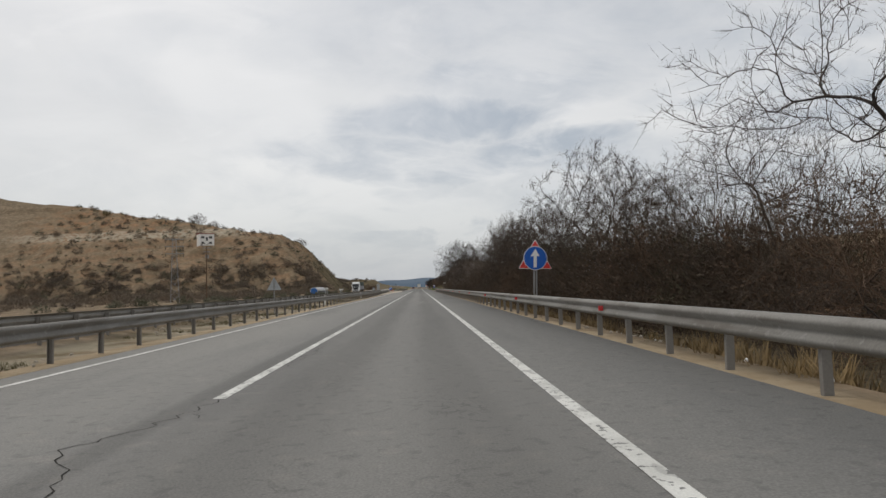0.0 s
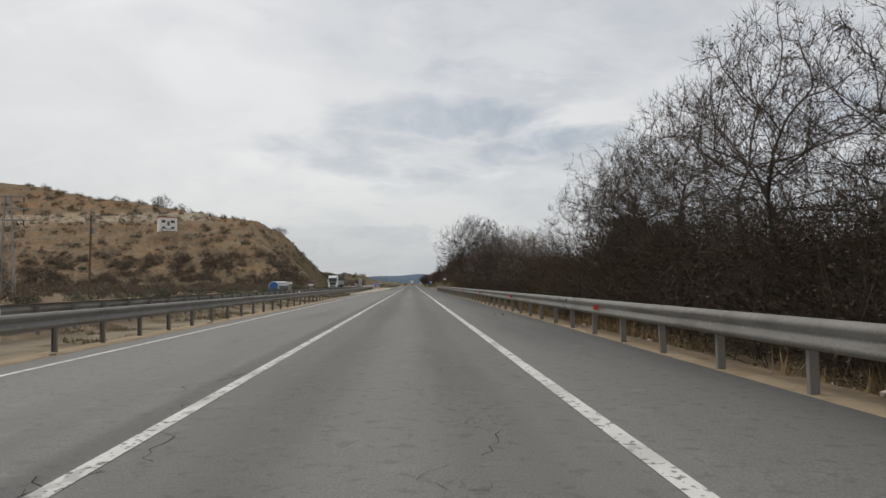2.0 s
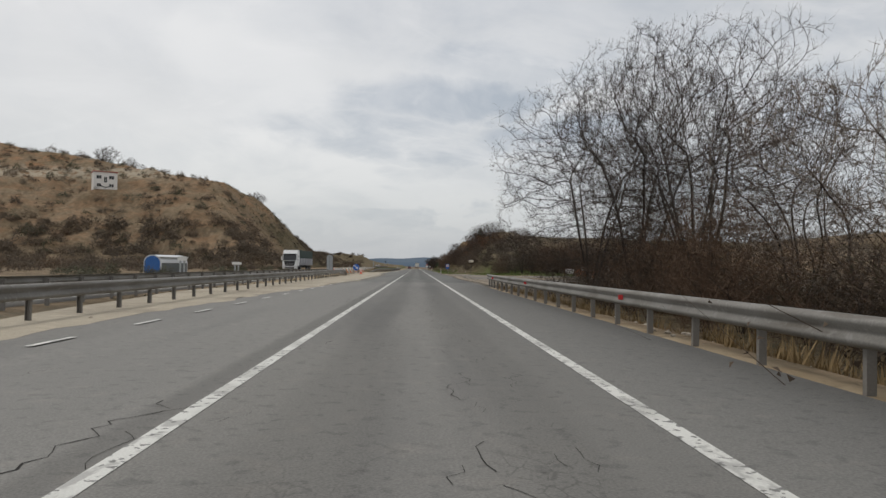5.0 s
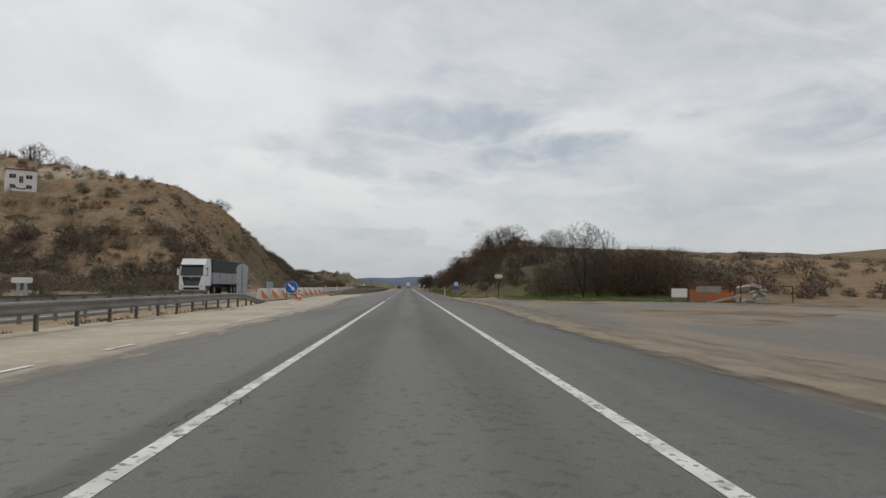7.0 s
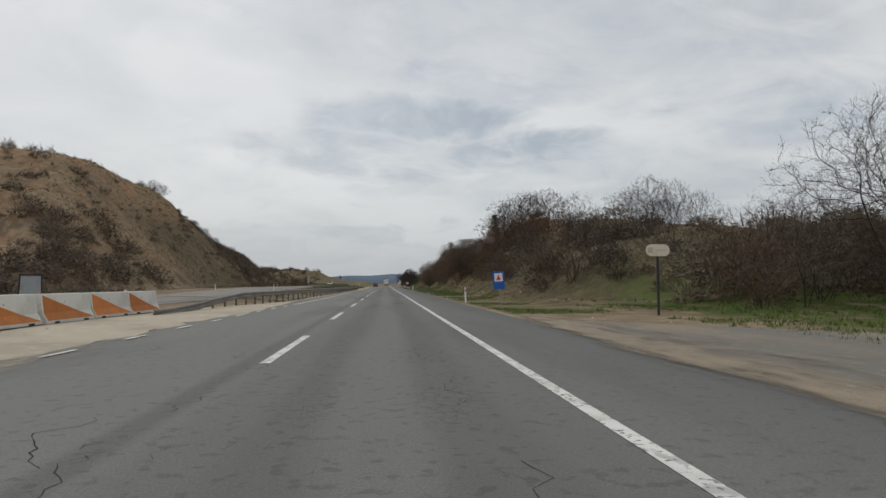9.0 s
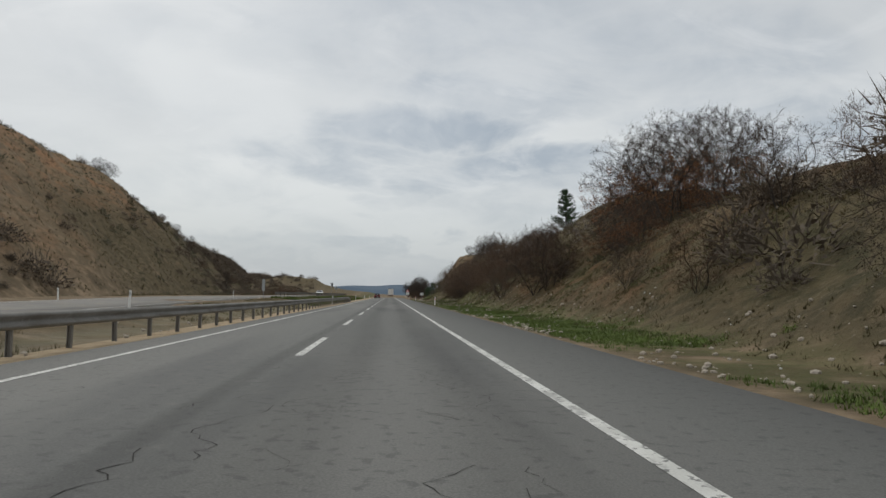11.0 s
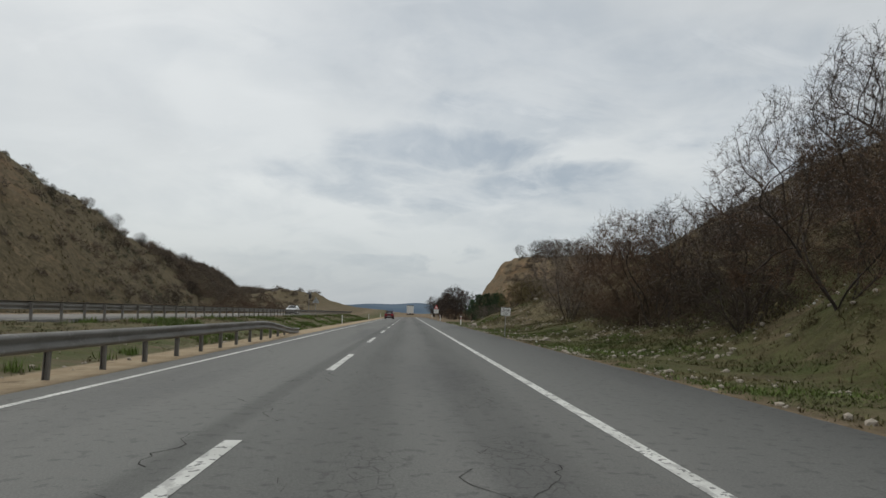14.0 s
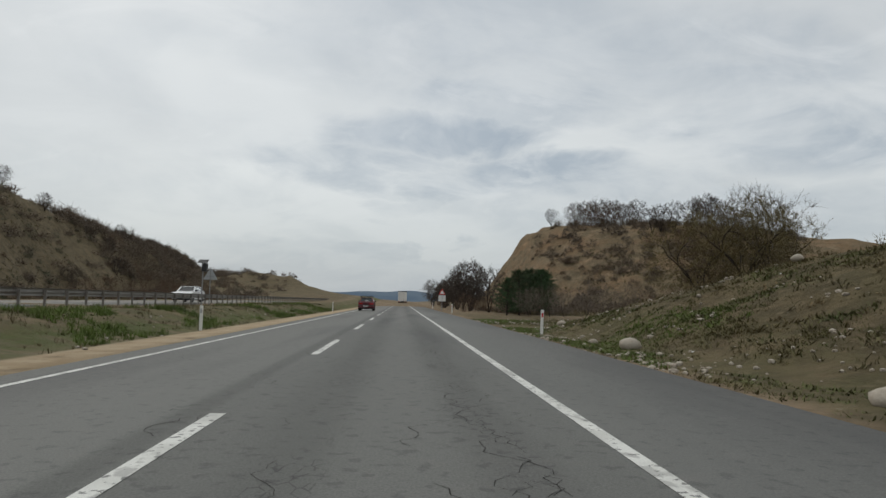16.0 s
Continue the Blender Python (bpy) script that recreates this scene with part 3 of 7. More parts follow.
lot_far = lerp_table((4, 238.0), (6.6, 234.0), (11, 229.0), (23, 225.0), (32, 216.0))
bm = bmesh.new()
rows = []
for x in np.arange(4.1, 33, 1.6):
    y0, y1 = 160 + 0.1 * (x - 4), lot_far(x)
    rows.append([bm.verts.new((x, y0 - 0.3, -0.5))] + [bm.verts.new((x, y0 + (y1 - y0) * k / 10, -0.022 + 0.01 * math.sin(x * 1.3 + k))) for k in range(11)])
for r, s in zip(rows, rows[1:]):
    for k in range(11):
        bm.faces.new((r[k], s[k], s[k + 1], r[k + 1]))
M_LOT = mat("lot_surface", (0.15, 0.138, 0.12), 0.95, spots=[(0.3, (0.235, 0.19, 0.14), 0.45, 0.62, 0.8, (1.0, 0.16, 1)), (0.8, (0.155, 0.15, 0.14), 0.5, 0.7, 0.7), (5, (0.27, 0.24, 0.2), 0.55, 0.7, 0.5)], grain=(45, 0.2), bump=(40, 0.01))
tagged(part("lot_pavement", bm, M_LOT, None, "", True), "broken old asphalt lot dusted with sand", "pavement", kind="structure")
bm = bmesh.new()
rows = []
sand_edge = lerp_table((118, -6.2), (150, -5.7), (172, -4.9), (206, -4.8), (216, -5.4), (264, -5.7))
ragged = random.Random(31)
for y in np.arange(118, 264, 0.8):
    w = float(smooth(y, 118, 150)) * float(smooth(y, 264, 240))
    x = sand_edge(y) - 0.3 + 0.12 * math.sin(y * 0.5)
    rows.append([bm.verts.new((x + o * w, y, 0.02 + z)) for o, z in ((0.35 + 0.3 * math.sin(y * 0.21) + 0.12 * math.sin(y * 1.7) + ragged.uniform(-0.18, 0.32), -0.016), (0.0, 0.002), (-1.2, 0.006), (-3.6, -0.004))])
for r, s in zip(rows, rows[1:]):
    for k in range(3):
        bm.faces.new((r[k + 1], r[k], s[k], s[k + 1]))
tagged(part("sand_strip", bm, M_DIRT, None, "", True), "pale sand over the asphalt of the median opening", "sand", kind="structure")


# ---- cracks, patches and spilt sand on the carriageway ----
M_CRACK = mat("open_crack", (0.045, 0.043, 0.041), 1.0, grain=(30, 0.3), spec=0.05)
M_PATCH = mat("pale_patch", (0.30, 0.295, 0.27), 0.9, spots=[(5, (0.2, 0.2, 0.19), 0.45, 0.6, 0.8)], grain=(50, 0.2))
M_TAR = mat("dark_tar_patch", (0.06, 0.06, 0.058), 0.75, spots=[(3, (0.085, 0.085, 0.08), 0.45, 0.6, 0.8)], grain=(60, 0.2))


def crack_net(name, runs, label, parent):
    """Wandering open cracks: runs of (x, y0, y1, drift, width, share of gaps, side branches)."""
    r = random.Random(len(runs) * 7 + 3)
    bm = bmesh.new()

    def line(x, y, heading, length, width, gaps, turn=0.8):
        last, step, gone = None, 0.13, 0
        aim = x
        while length > 0:
            heading = max(-turn, min(turn, heading * 0.35 + r.uniform(-0.95, 0.95)))
            x += math.sin(heading) * step + (aim - x) * 0.06
            y += math.cos(heading) * step
            length -= step
            if gone > 0:
                gone -= 1
                last = None
                continue
            if r.random() < gaps:
                gone = r.randint(5, 40)
            w = width * r.uniform(0.12, 0.42)
            z = road_z(x, y) + 0.003
            pair = (bm.verts.new((x - w, y, z)), bm.verts.new((x + w, y, z)))
            if last:
                bm.faces.new((last[0], last[1], pair[1], pair[0]))
            last = pair

    for x, y0, y1, drift, width, gaps, branches in runs:
        line(x, y0, drift, y1 - y0, width, gaps)
        for k in range(branches):
            line(x + r.uniform(-0.22, 0.22), r.uniform(y0, y1), r.choice((-1.1, 1.1)), r.uniform(0.2, 0.8), width * 0.6, 0.02, 1.25)
    ob = part(name, bm, M_CRACK, parent, label)
    return tagged(ob, label, kind="stuff")


def blot(cx, cy, w, l, material, parent, name, lift=0.005, seed=0):
    r = random.Random(seed)
    bm = bmesh.new()
    ring = []
    for k in range(18):
        a = k * math.pi / 9
        q = r.uniform(0.65, 1.1)
        x, y = cx + math.cos(a) * w * q, cy + math.sin(a) * l * q
        ring.append(bm.verts.new((x, y, road_z(x, y) + lift)))
    bm.faces.new(ring)
    return part(name, bm, material, parent)


crack_net("cracks", [(-1.86, -10, 168, 0, 0.022, 0.06, 60), (-1.60, 6, 168, 0, 0.013, 0.12, 40), (0.55, 30, 168, 0, 0.010, 0.13, 70), (0.72, 100, 168, 0, 0.012, 0.10, 50), (-3.6, 0, 168, 0, 0.010, 0.16, 25), (0.35, 118, 150, 0, 0.014, 0.05, 45)], "dark wandering cracks along the lane line", near_road)
crack_net("cracks", [(-1.92, 168, 470, 0, 0.018, 0.07, 110), (-1.62, 168, 470, 0, 0.012, 0.12, 60), (0.55, 168, 470, 0, 0.013, 0.07, 140), (0.75, 180, 470, 0, 0.012, 0.09, 120), (-0.95, 200, 470, 0, 0.009, 0.16, 60), (-3.9, 190, 470, 0, 0.010, 0.15, 50), (0.9, 376, 400, 0, 0.014, 0.04, 60), (0.6, 290, 330, 0, 0.012, 0.05, 50)], "dark wandering cracks in the wheel tracks", road)
for k, (x, y, w, l) in enumerate(((0.3, 204.2, 0.1, 0.5), (0.48, 205.0, 0.07, 0.35), (0.22, 205.3, 0.05, 0.3), (0.45, 47.0, 0.16, 0.5), (0.7, 49.5, 0.12, 0.4), (0.3, 115.5, 0.14, 0.5))):
    blot(x, y, w, l, M_PATCH, road if y > 167 else near_road, "pale_patch", 0.005, k)
for k, (x, y, w, l) in enumerate(((-3.4, 197.5, 0.16, 0.4), (-1.9, 332, 0.2, 1.4), (-3.2, 262, 0.2, 1.0))):
    blot(x, y, w, l, M_TAR, road if y > 167 else near_road, "tar_patch", 0.0025, 20 + k)


# fine dust that thins out from the drift over the asphalt
def dust_film(name, ys, edge, steps, fade, base, label, lo=0.62, hi=1.25, top=None):
    m = mat(name, base, 0.95, spots=[(1.5, tuple(c * 0.8 for c in base), 0.45, 0.6, 0.8), (6, tuple(c * 1.25 for c in base), 0.55, 0.7, 0.6)], grain=(40, 0.25))
    nt = m.node_tree
    N, L = nt.nodes.new, nt.links.new
    amount = N("ShaderNodeAttribute")
    amount.attribute_name = "dust"
    mp = N("ShaderNodeMapping")
    mp.inputs["Scale"].default_value = (1.6, 0.35, 1)
    L(N("ShaderNodeTexCoord").outputs["Object"], mp.inputs[0])
    ns = N("ShaderNodeTexNoise")
    ns.inputs["Scale"].default_value, ns.inputs["Detail"].default_value = 1.6, 7.0
    L(mp.outputs[0], ns.inputs["Vector"])
    total = N("ShaderNodeMath")
    total.operation = "ADD"
    L(amount.outputs["Fac"], total.inputs[0])
    L(ns.outputs["Fac"], total.inputs[1])
    ramp = N("ShaderNodeMapRange")
    ramp.interpolation_type = "SMOOTHSTEP"
    L(total.outputs[0], ramp.inputs[0])
    ramp.inputs[1].default_value, ramp.inputs[2].default_value = lo, hi
    see, mix = N("ShaderNodeBsdfTransparent"), N("ShaderNodeMixShader")
    L(ramp.outputs[0], mix.inputs[0])
    L(see.outputs[0], mix.inputs[1])
    L(nt.nodes["Principled BSDF"].outputs[0], mix.inputs[2])
    L(mix.outputs[0], nt.nodes["Material Output"].inputs[0])
    bm = bmesh.new()
    rows, values = [], []
    for y in ys:
        rows.append([bm.verts.new((edge(y) + o, y, (road_z(edge(y) + o, y) if top is None else top) + 0.007)) for o, _ in steps])
        values += [v * fade(y) for _, v in steps]
    for r, s in zip(rows, rows[1:]):
        for k in range(len(steps) - 1):
            bm.faces.new((r[k + 1], r[k], s[k], s[k + 1]))
    ob = tagged(part("sand_dust", bm, m, None, "", True), label, "sand", kind="structure")
    a = ob.data.attributes.new("dust", "FLOAT", "POINT")
    a.data.foreach_set("value", np.array(values, np.float32))


dust_film("thin_sand_dust", np.arange(150, 236, 2.0), lambda y: sand_edge(y) - 0.25, ((1.7, 0.0), (1.1, 0.22), (0.6, 0.5), (0.1, 0.85), (-0.5, 1.0)),
          lambda y: float(smooth(y, 150, 172)) * float(smooth(y, 236, 216)), (0.33, 0.295, 0.235), "thin pale dust blown over the asphalt edge")
dust_film("drifted_brown_sand", np.arange(158, 242, 2.0), lambda y: edge_right(y) + 0.45 + 0.3 * math.sin(y * 0.16), ((2.9, 0.0), (2.0, 0.2), (1.1, 0.25), (0.45, 0.6), (0.0, 0.66), (-0.3, 0.35), (-0.8, 0.0)),
          lambda y: float(smooth(y, 158, 166)) * float(smooth(y, 242, 234)), (0.235, 0.195, 0.145), "brown sand drifted along the edge of the lot", 0.6, 1.2, 0.012)


# ---- guard rails ----
M_RED = mat("red_reflector", (0.55, 0.02, 0.02), 0.35, spec=0.5)
W_PROFILE = [(0.0, 0.155), (0.02, 0.15), (0.075, 0.115), (0.08, 0.075), (0.02, 0.02), (0.02, -0.02), (0.08, -0.075), (0.075, -0.115), (0.02, -0.15), (0.0, -0.155)]


def sweep(points, profile, side, close_ends=False):
    """A bmesh of a profile (out, up) carried along points; out is turned to the side of the road."""
    bm = bmesh.new()
    rows = []
    for i, p in enumerate(points):
        a, c = points[max(i - 1, 0)], points[min(i + 1, len(points) - 1)]
        d = Vector((c[0] - a[0], c[1] - a[1], 0)).normalized()
        out = Vector((d.y, -d.x, 0)) * side
        rows.append([bm.verts.new(Vector(p) + out * o + Vector((0, 0, u))) for o, u in profile])
    for r, s in zip(rows, rows[1:]):
        for i in range(len(profile) - 1):
            bm.faces.new((r[i], r[i + 1], s[i + 1], s[i]))
    return bm


def add_box(bm, lo, hi, m=None):
    c = [(x, y, z) for x in (lo[0], hi[0]) for y in (lo[1], hi[1]) for z in (lo[2], hi[2])]
    v = [bm.verts.new(m @ Vector(p) if m is not None else p) for p in c]
    for f in ((0, 1, 3, 2), (4, 6, 7, 5), (0, 4, 5, 1), (2, 3, 7, 6), (0, 2, 6, 4), (1, 5, 7, 3)):
        bm.faces.new([v[i] for i in f])


def box_bm(lo, hi, bevel=0.0):
    bm = bmesh.new()
    add_box(bm, lo, hi)
    bmesh.ops.recalc_face_normals(bm, faces=bm.faces)
    if bevel:
        bmesh.ops.bevel(bm, geom=bm.edges[:], offset=bevel, segments=2, affect="EDGES", profile=0.6)
    return bm


def c_post_mesh():
    bm = bmesh.new()
    pts = [(-0.05, -0.03), (0.05, -0.03), (0.05, 0.03), (0.04, 0.03), (0.04, -0.02), (-0.04, -0.02), (-0.04, 0.03), (-0.05, 0.03)]
    lo = [bm.verts.new((x, y, -0.75)) for x, y in pts]
    hi = [bm.verts.new((x, y, 0.70)) for x, y in pts]
    for i in range(8):
        j = (i + 1) % 8
        bm.faces.new((lo[i], lo[j], hi[j], hi[i]))
    bm.faces.new(hi)
    bm.faces.new(lo[::-1])
    me = bpy.data.meshes.new("post")
    bm.to_mesh(me)
    bm.free()
    me.materials.append(M_POST)
    return me


POST_MESH = c_post_mesh()


def reflector_mesh():
    bm = bmesh.new()
    vs = [bm.verts.new(p) for p in ((0, -0.03, -0.05), (0, -0.03, 0.05), (0, 0.03, 0.05), (0, 0.03, -0.05), (-0.09, -0.005, -0.05), (-0.09, -0.005, 0.05), (-0.09, 0.005, 0.05), (-0.09, 0.005, -0.05))]
    for f in ((0, 1, 2, 3), (4, 7, 6, 5), (0, 4, 5, 1), (2, 6, 7, 3), (1, 5, 6, 2), (0, 3, 7, 4)):
        bm.faces.new([vs[i] for i in f])
    me = bpy.data.meshes.new("reflector")
    bm.to_mesh(me)
    bm.free()
    me.materials.append(M_RED)
    return me


REFLECTOR = reflector_mesh()


def guard_rail(xs, y0, y1, side, base, label, spacing=2.0, first=None, reflect=None, height=0.60, droop=0.0, sink=0.0, group="guard rails"):
    def low(y):
        return (droop * float(smooth(y, y0 + 14, y0)) if droop else 0.0) + (sink * float(smooth(y, y1 - 12, y1)) if sink else 0.0)

    rail = thing("guard_rail", pose(0, 0, 0), label, "guard rail", group)
    ys = list(np.arange(y0, y1 + 0.01, 1.0))
    pts = [(xs(y), y, base(y) + height - low(y)) for y in ys]
    ob = part("beam", sweep(pts, W_PROFILE, side), M_STEEL, rail, "", True)
    sol = ob.modifiers.new("thick", "SOLIDIFY")
    sol.thickness = 0.006
    for y in np.arange(y0 + (0.6 if first is None else first), y1, spacing):
        p = new("post", POST_MESH)
        p.parent = rail
        x = xs(y)
        turn = math.degrees(math.atan2(xs(y + 0.5) - xs(y - 0.5), 1.0))
        p.matrix_basis = pose(x - side * 0.06, y, base(y) - low(y) + random.uniform(-0.02, 0.01), random.uniform(-1, 1), random.uniform(-1.5, 1.5), 90 * side + 90 - turn)
        # the spacer block that carries the beam
        bm = bmesh.new()
        add_box(bm, (-0.055, -0.05, -0.14), (0.02, 0.05, 0.10))
        q = part("spacer", bm, M_POST, rail)
        q.matrix_basis = pose(x + side * 0.0 - side * 0.01, y, pts[min(int(y - y0), len(pts) - 1)][2], 0, 0, 0 if side > 0 else 180)
    for y in np.arange(y0 + reflect[0], y1, reflect[1]) if reflect else ():
        q = new("reflector", REFLECTOR)
        q.parent = rail
        q.matrix_basis = pose(xs(y) + side * 0.055, y, base(y) + height - 0.0, 0, 0, 0 if side < 0 else 180)
    return rail


rail_right_x = lerp_table((-60, 4.22), (150, 4.22), (158, 4.35), (166, 4.7))
guard_rail(rail_right_x, -24.0, 163.0, -1, lambda y: -0.04, "long galvanised w-beam guard rail with red reflectors at the wood", first=0.3, reflect=(1.6, 12.0))
rail_left_x = lerp_table((-60, -6.5), (90, -6.5), (137, -7.35), (190, -8.6), (205, -8.95), (213, -9.7))
guard_rail(rail_left_x, -20.0, 213.0, 1, lambda y: -0.04, "galvanised w-beam guard rail along the sandy median", first=0.9, sink=0.55)
rail_left2_x = lerp_table((238, -8.6), (262, -7.3), (285, -6.15), (300, -5.95), (352, -5.9), (362, -6.0), (372, -6.35))
guard_rail(rail_left2_x, 240.0, 372.0, 1, lambda y: -0.04, "galvanised guard rail with a ramped end beside the median", first=1.2, droop=0.5, sink=0.52)


guard_rail(lambda y: over_edge(y) + 0.4, -20.0, 205.0, -1, lambda y: 0.0, "guard rail of the opposite carriageway seen across the median")
rail_far_x = lerp_table((352, -15.6), (362, -14.6), (410, -15.0), (460, -16.6), (600, -19.7))
guard_rail(rail_far_x, 354.0, 560.0, -1, lambda y: far_road_height(y), "guard rail on the raised opposite carriageway above the grass bank")


# ---- plants ----
M_BARK = mat("grey_brown_bark", (0.042, 0.034, 0.029), 0.95, spots=[(3, (0.075, 0.066, 0.058), 0.5, 0.7, 0.7)], grain=(30, 0.25), rand=0.25)
M_TWIG = mat("bare_twigs", (0.066, 0.05, 0.039), 0.95, grain=(4, 0.3), rand=0.3)
M_TWIG_RED = mat("reddish_twigs", (0.105, 0.068, 0.045), 0.95, grain=(3, 0.35), rand=0.25)
M_BUD = mat("dry_leaves", (0.2, 0.088, 0.036), 0.9, grain=(2, 0.4), rand=0.25)
M_BLOSSOM = mat("pale_blossom", (0.33, 0.29, 0.27), 0.9, grain=(2, 0.3), rand=0.2)
M_NEEDLE = mat("pine_needles", (0.04, 0.072, 0.03), 0.85, grain=(2, 0.4), rand=0.2)
M_SCRUB = mat("grey_green_scrub", (0.085, 0.085, 0.05), 0.95, grain=(2.5, 0.4), rand=0.35)


def tubes(segments, sides):
    """Vertices and faces of tapered limbs: rows of x0 y0 z0 r0 x1 y1 z1 r1."""
    s = np.asarray(segments, float)
    a, ra, c, rc = s[:, 0:3], s[:, 3], s[:, 4:7], s[:, 7]
    d = c - a
    d /= np.linalg.norm(d, axis=1, keepdims=True) + 1e-9
    ref = np.where(np.abs(d[:, 2:3]) > 0.9, [[1.0, 0, 0]], [[0, 0, 1.0]])
    u = np.cross(d, ref)
    u /= np.linalg.norm(u, axis=1, keepdims=True) + 1e-9
    v = np.cross(d, u)
    ang = np.arange(sides) * 2 * np.pi / sides
    ring = u[:, None] * np.cos(ang)[None, :, None] + v[:, None] * np.sin(ang)[None, :, None]
    verts = np.concatenate([a[:, None] + ring * ra[:, None, None], c[:, None] + ring * rc[:, None, None]], 1).reshape(-1, 3)
    base = np.arange(len(s))[:, None] * 2 * sides
    i = np.arange(sides)
    j = (i + 1) % sides
    faces = np.stack([base + i, base + j, base + sides + j, base + sides + i], -1).reshape(-1, 4)
    return verts, faces


def blades(segments, rng, wide=1.0):
    """Fine twigs as narrow tapered blades, one triangle each: rows as in tubes()."""
    s = np.asarray(segments, float)
    a, c, r = s[:, 0:3], s[:, 4:7], np.maximum(s[:, 3], 0.0055) * wide
    d = c - a
    side = np.cross(d, rng.normal(size=d.shape))
    side /= np.linalg.norm(side, axis=1, keepdims=True) + 1e-9
    v = np.stack([a - side * r[:, None], a + side * r[:, None], c + d * 0.15], 1).reshape(-1, 3)
    return v, np.arange(len(v)).reshape(-1, 3)


def spray(ends, rng, count, length, thick=0.006, up=0.35):
    """Twiglets that stand off the ends of the twigs."""
    p = np.repeat(np.asarray(ends, float), count, 0)
    d = rng.normal(size=p.shape)
    d[:, 2] += up
    d /= np.linalg.norm(d, axis=1, keepdims=True)
    p = p + rng.normal(0, length * 0.25, p.shape)
    q = p + d * length * rng.uniform(0.5, 1.2, (len(p), 1))
    r = np.full((len(p), 1), thick)
    return np.concatenate([p, r, q, r * 0.3], 1)


def mesh_of(name, chunks, material):
    """One mesh of (verts, faces) chunks."""
    verts, faces, at = [], [], 0
    for v, f in chunks:
        verts.append(np.asarray(v))
        faces += (np.asarray(f) + at).tolist()
        at += len(v)
    me = bpy.data.meshes.new(name)
    me.from_pydata(np.concatenate(verts).tolist(), [], faces)
    me.materials.append(material)
    return me


def leaf_quads(points, size, rng, flat=0.0):
    """Small kinked leaves or clumps at the points, two triangles each."""
    p = np.asarray(points, float)
    n = len(p)
    d1 = rng.normal(size=(n, 3))
    d1[:, 2] *= 1 - flat
    d1 /= np.linalg.norm(d1, axis=1, keepdims=True)
    d2 = np.cross(d1, rng.normal(size=(n, 3)))
    d2 /= np.linalg.norm(d2, axis=1, keepdims=True)
    s = size * rng.uniform(0.5, 1.3, (n, 1))
    q = np.stack([p - d1 * s, p + d2 * s * 0.6, p + d1 * s, p - d2 * s * 0.6 + np.cross(d1, d2) * s * 0.3], 1).reshape(-1, 3)
    f = np.arange(n)[:, None] * 4 + np.arange(4)
    return q, f


def leaf_tris(points, size, rng):
    """Small single-triangle leaves at the points."""
    p = np.asarray(points, float)
    d1 = rng.normal(size=p.shape)
    d1 /= np.linalg.norm(d1, axis=1, keepdims=True)
    d2 = np.cross(d1, rng.normal(size=p.shape))
    d2 /= np.linalg.norm(d2, axis=1, keepdims=True)
    s = size * rng.uniform(0.6, 1.4, (len(p), 1))
    v = np.stack([p - d1 * s, p + d1 * s * 0.8 + d2 * s * 0.5, p - d2 * s * 0.9], 1).reshape(-1, 3)
    return v, np.arange(len(v)).reshape(-1, 3)


def grow(rng, height, spread_, levels, trunk_r, lean=0.12, forks=(3, 4), droop=0.0, first=0.25, stems=1, keep=0.72, upward=0.25, fan=(0.25, 0.6)):
    """Limb segments by level for a leafless tree."""
    out = [[] for _ in range(levels + 1)]

    def limb(p, d, length, r, level):
        n = 4 if level < levels - 1 else (3 if level < levels else 2)
        pts = [p]
        for k in range(n):
            d = d + rng.normal(0, 0.13 + 0.05 * level, 3)
            d[2] += upward * 0.12 - droop * 0.1 * level
            d /= np.linalg.norm(d)
            r1 = r * (1 - 0.75 * (k + 1) / n)
            q = pts[-1] + d * length / n
            out[level].append((*pts[-1], r * (1 - 0.75 * k / n), *q, r1))
            pts.append(q)
        if level == levels:
            return
        count = rng.integers(forks[0], forks[1] + 1) + (1 if level else 2)
        for k in range(count):
            at = first + (1 - first) * (k + rng.uniform(0.2, 0.9)) / count if level == 0 else rng.uniform(0.2, 1.0)
            i = min(int(at * n), n - 1)
            base = pts[i] + (pts[i + 1] - pts[i]) * (at * n - i)
            side = rng.normal(size=3)
            side -= d * (side @ d)
            side /= np.linalg.norm(side)
            nd = d * rng.uniform(0.45, 0.9) + side * spread_ * rng.uniform(0.6, 1.15)
            nd[2] += upward
            nd /= np.linalg.norm(nd)
            limb(base, nd, length * keep * rng.uniform(0.65, 1.05) * (1.15 - 0.45 * at if level == 0 else 1), max(r * 0.55 * (1.1 - 0.5 * at), 0.004), level + 1)

    for s in range(stems):
        d = np.array([rng.normal(0, lean), rng.normal(0, lean), 1.0])
        if stems > 1:
            a = 2 * math.pi * s / stems + rng.uniform(-0.4, 0.4)
            d += np.array([math.cos(a), math.sin(a), 0]) * spread_ * rng.uniform(*fan)
        d /= np.linalg.norm(d)
        limb(np.array([rng.normal(0, 0.05) * stems, rng.normal(0, 0.05) * stems, -0.2]), d, height * rng.uniform(0.5, 0.62), trunk_r * (1 if stems == 1 else 0.6), 0)
    return out


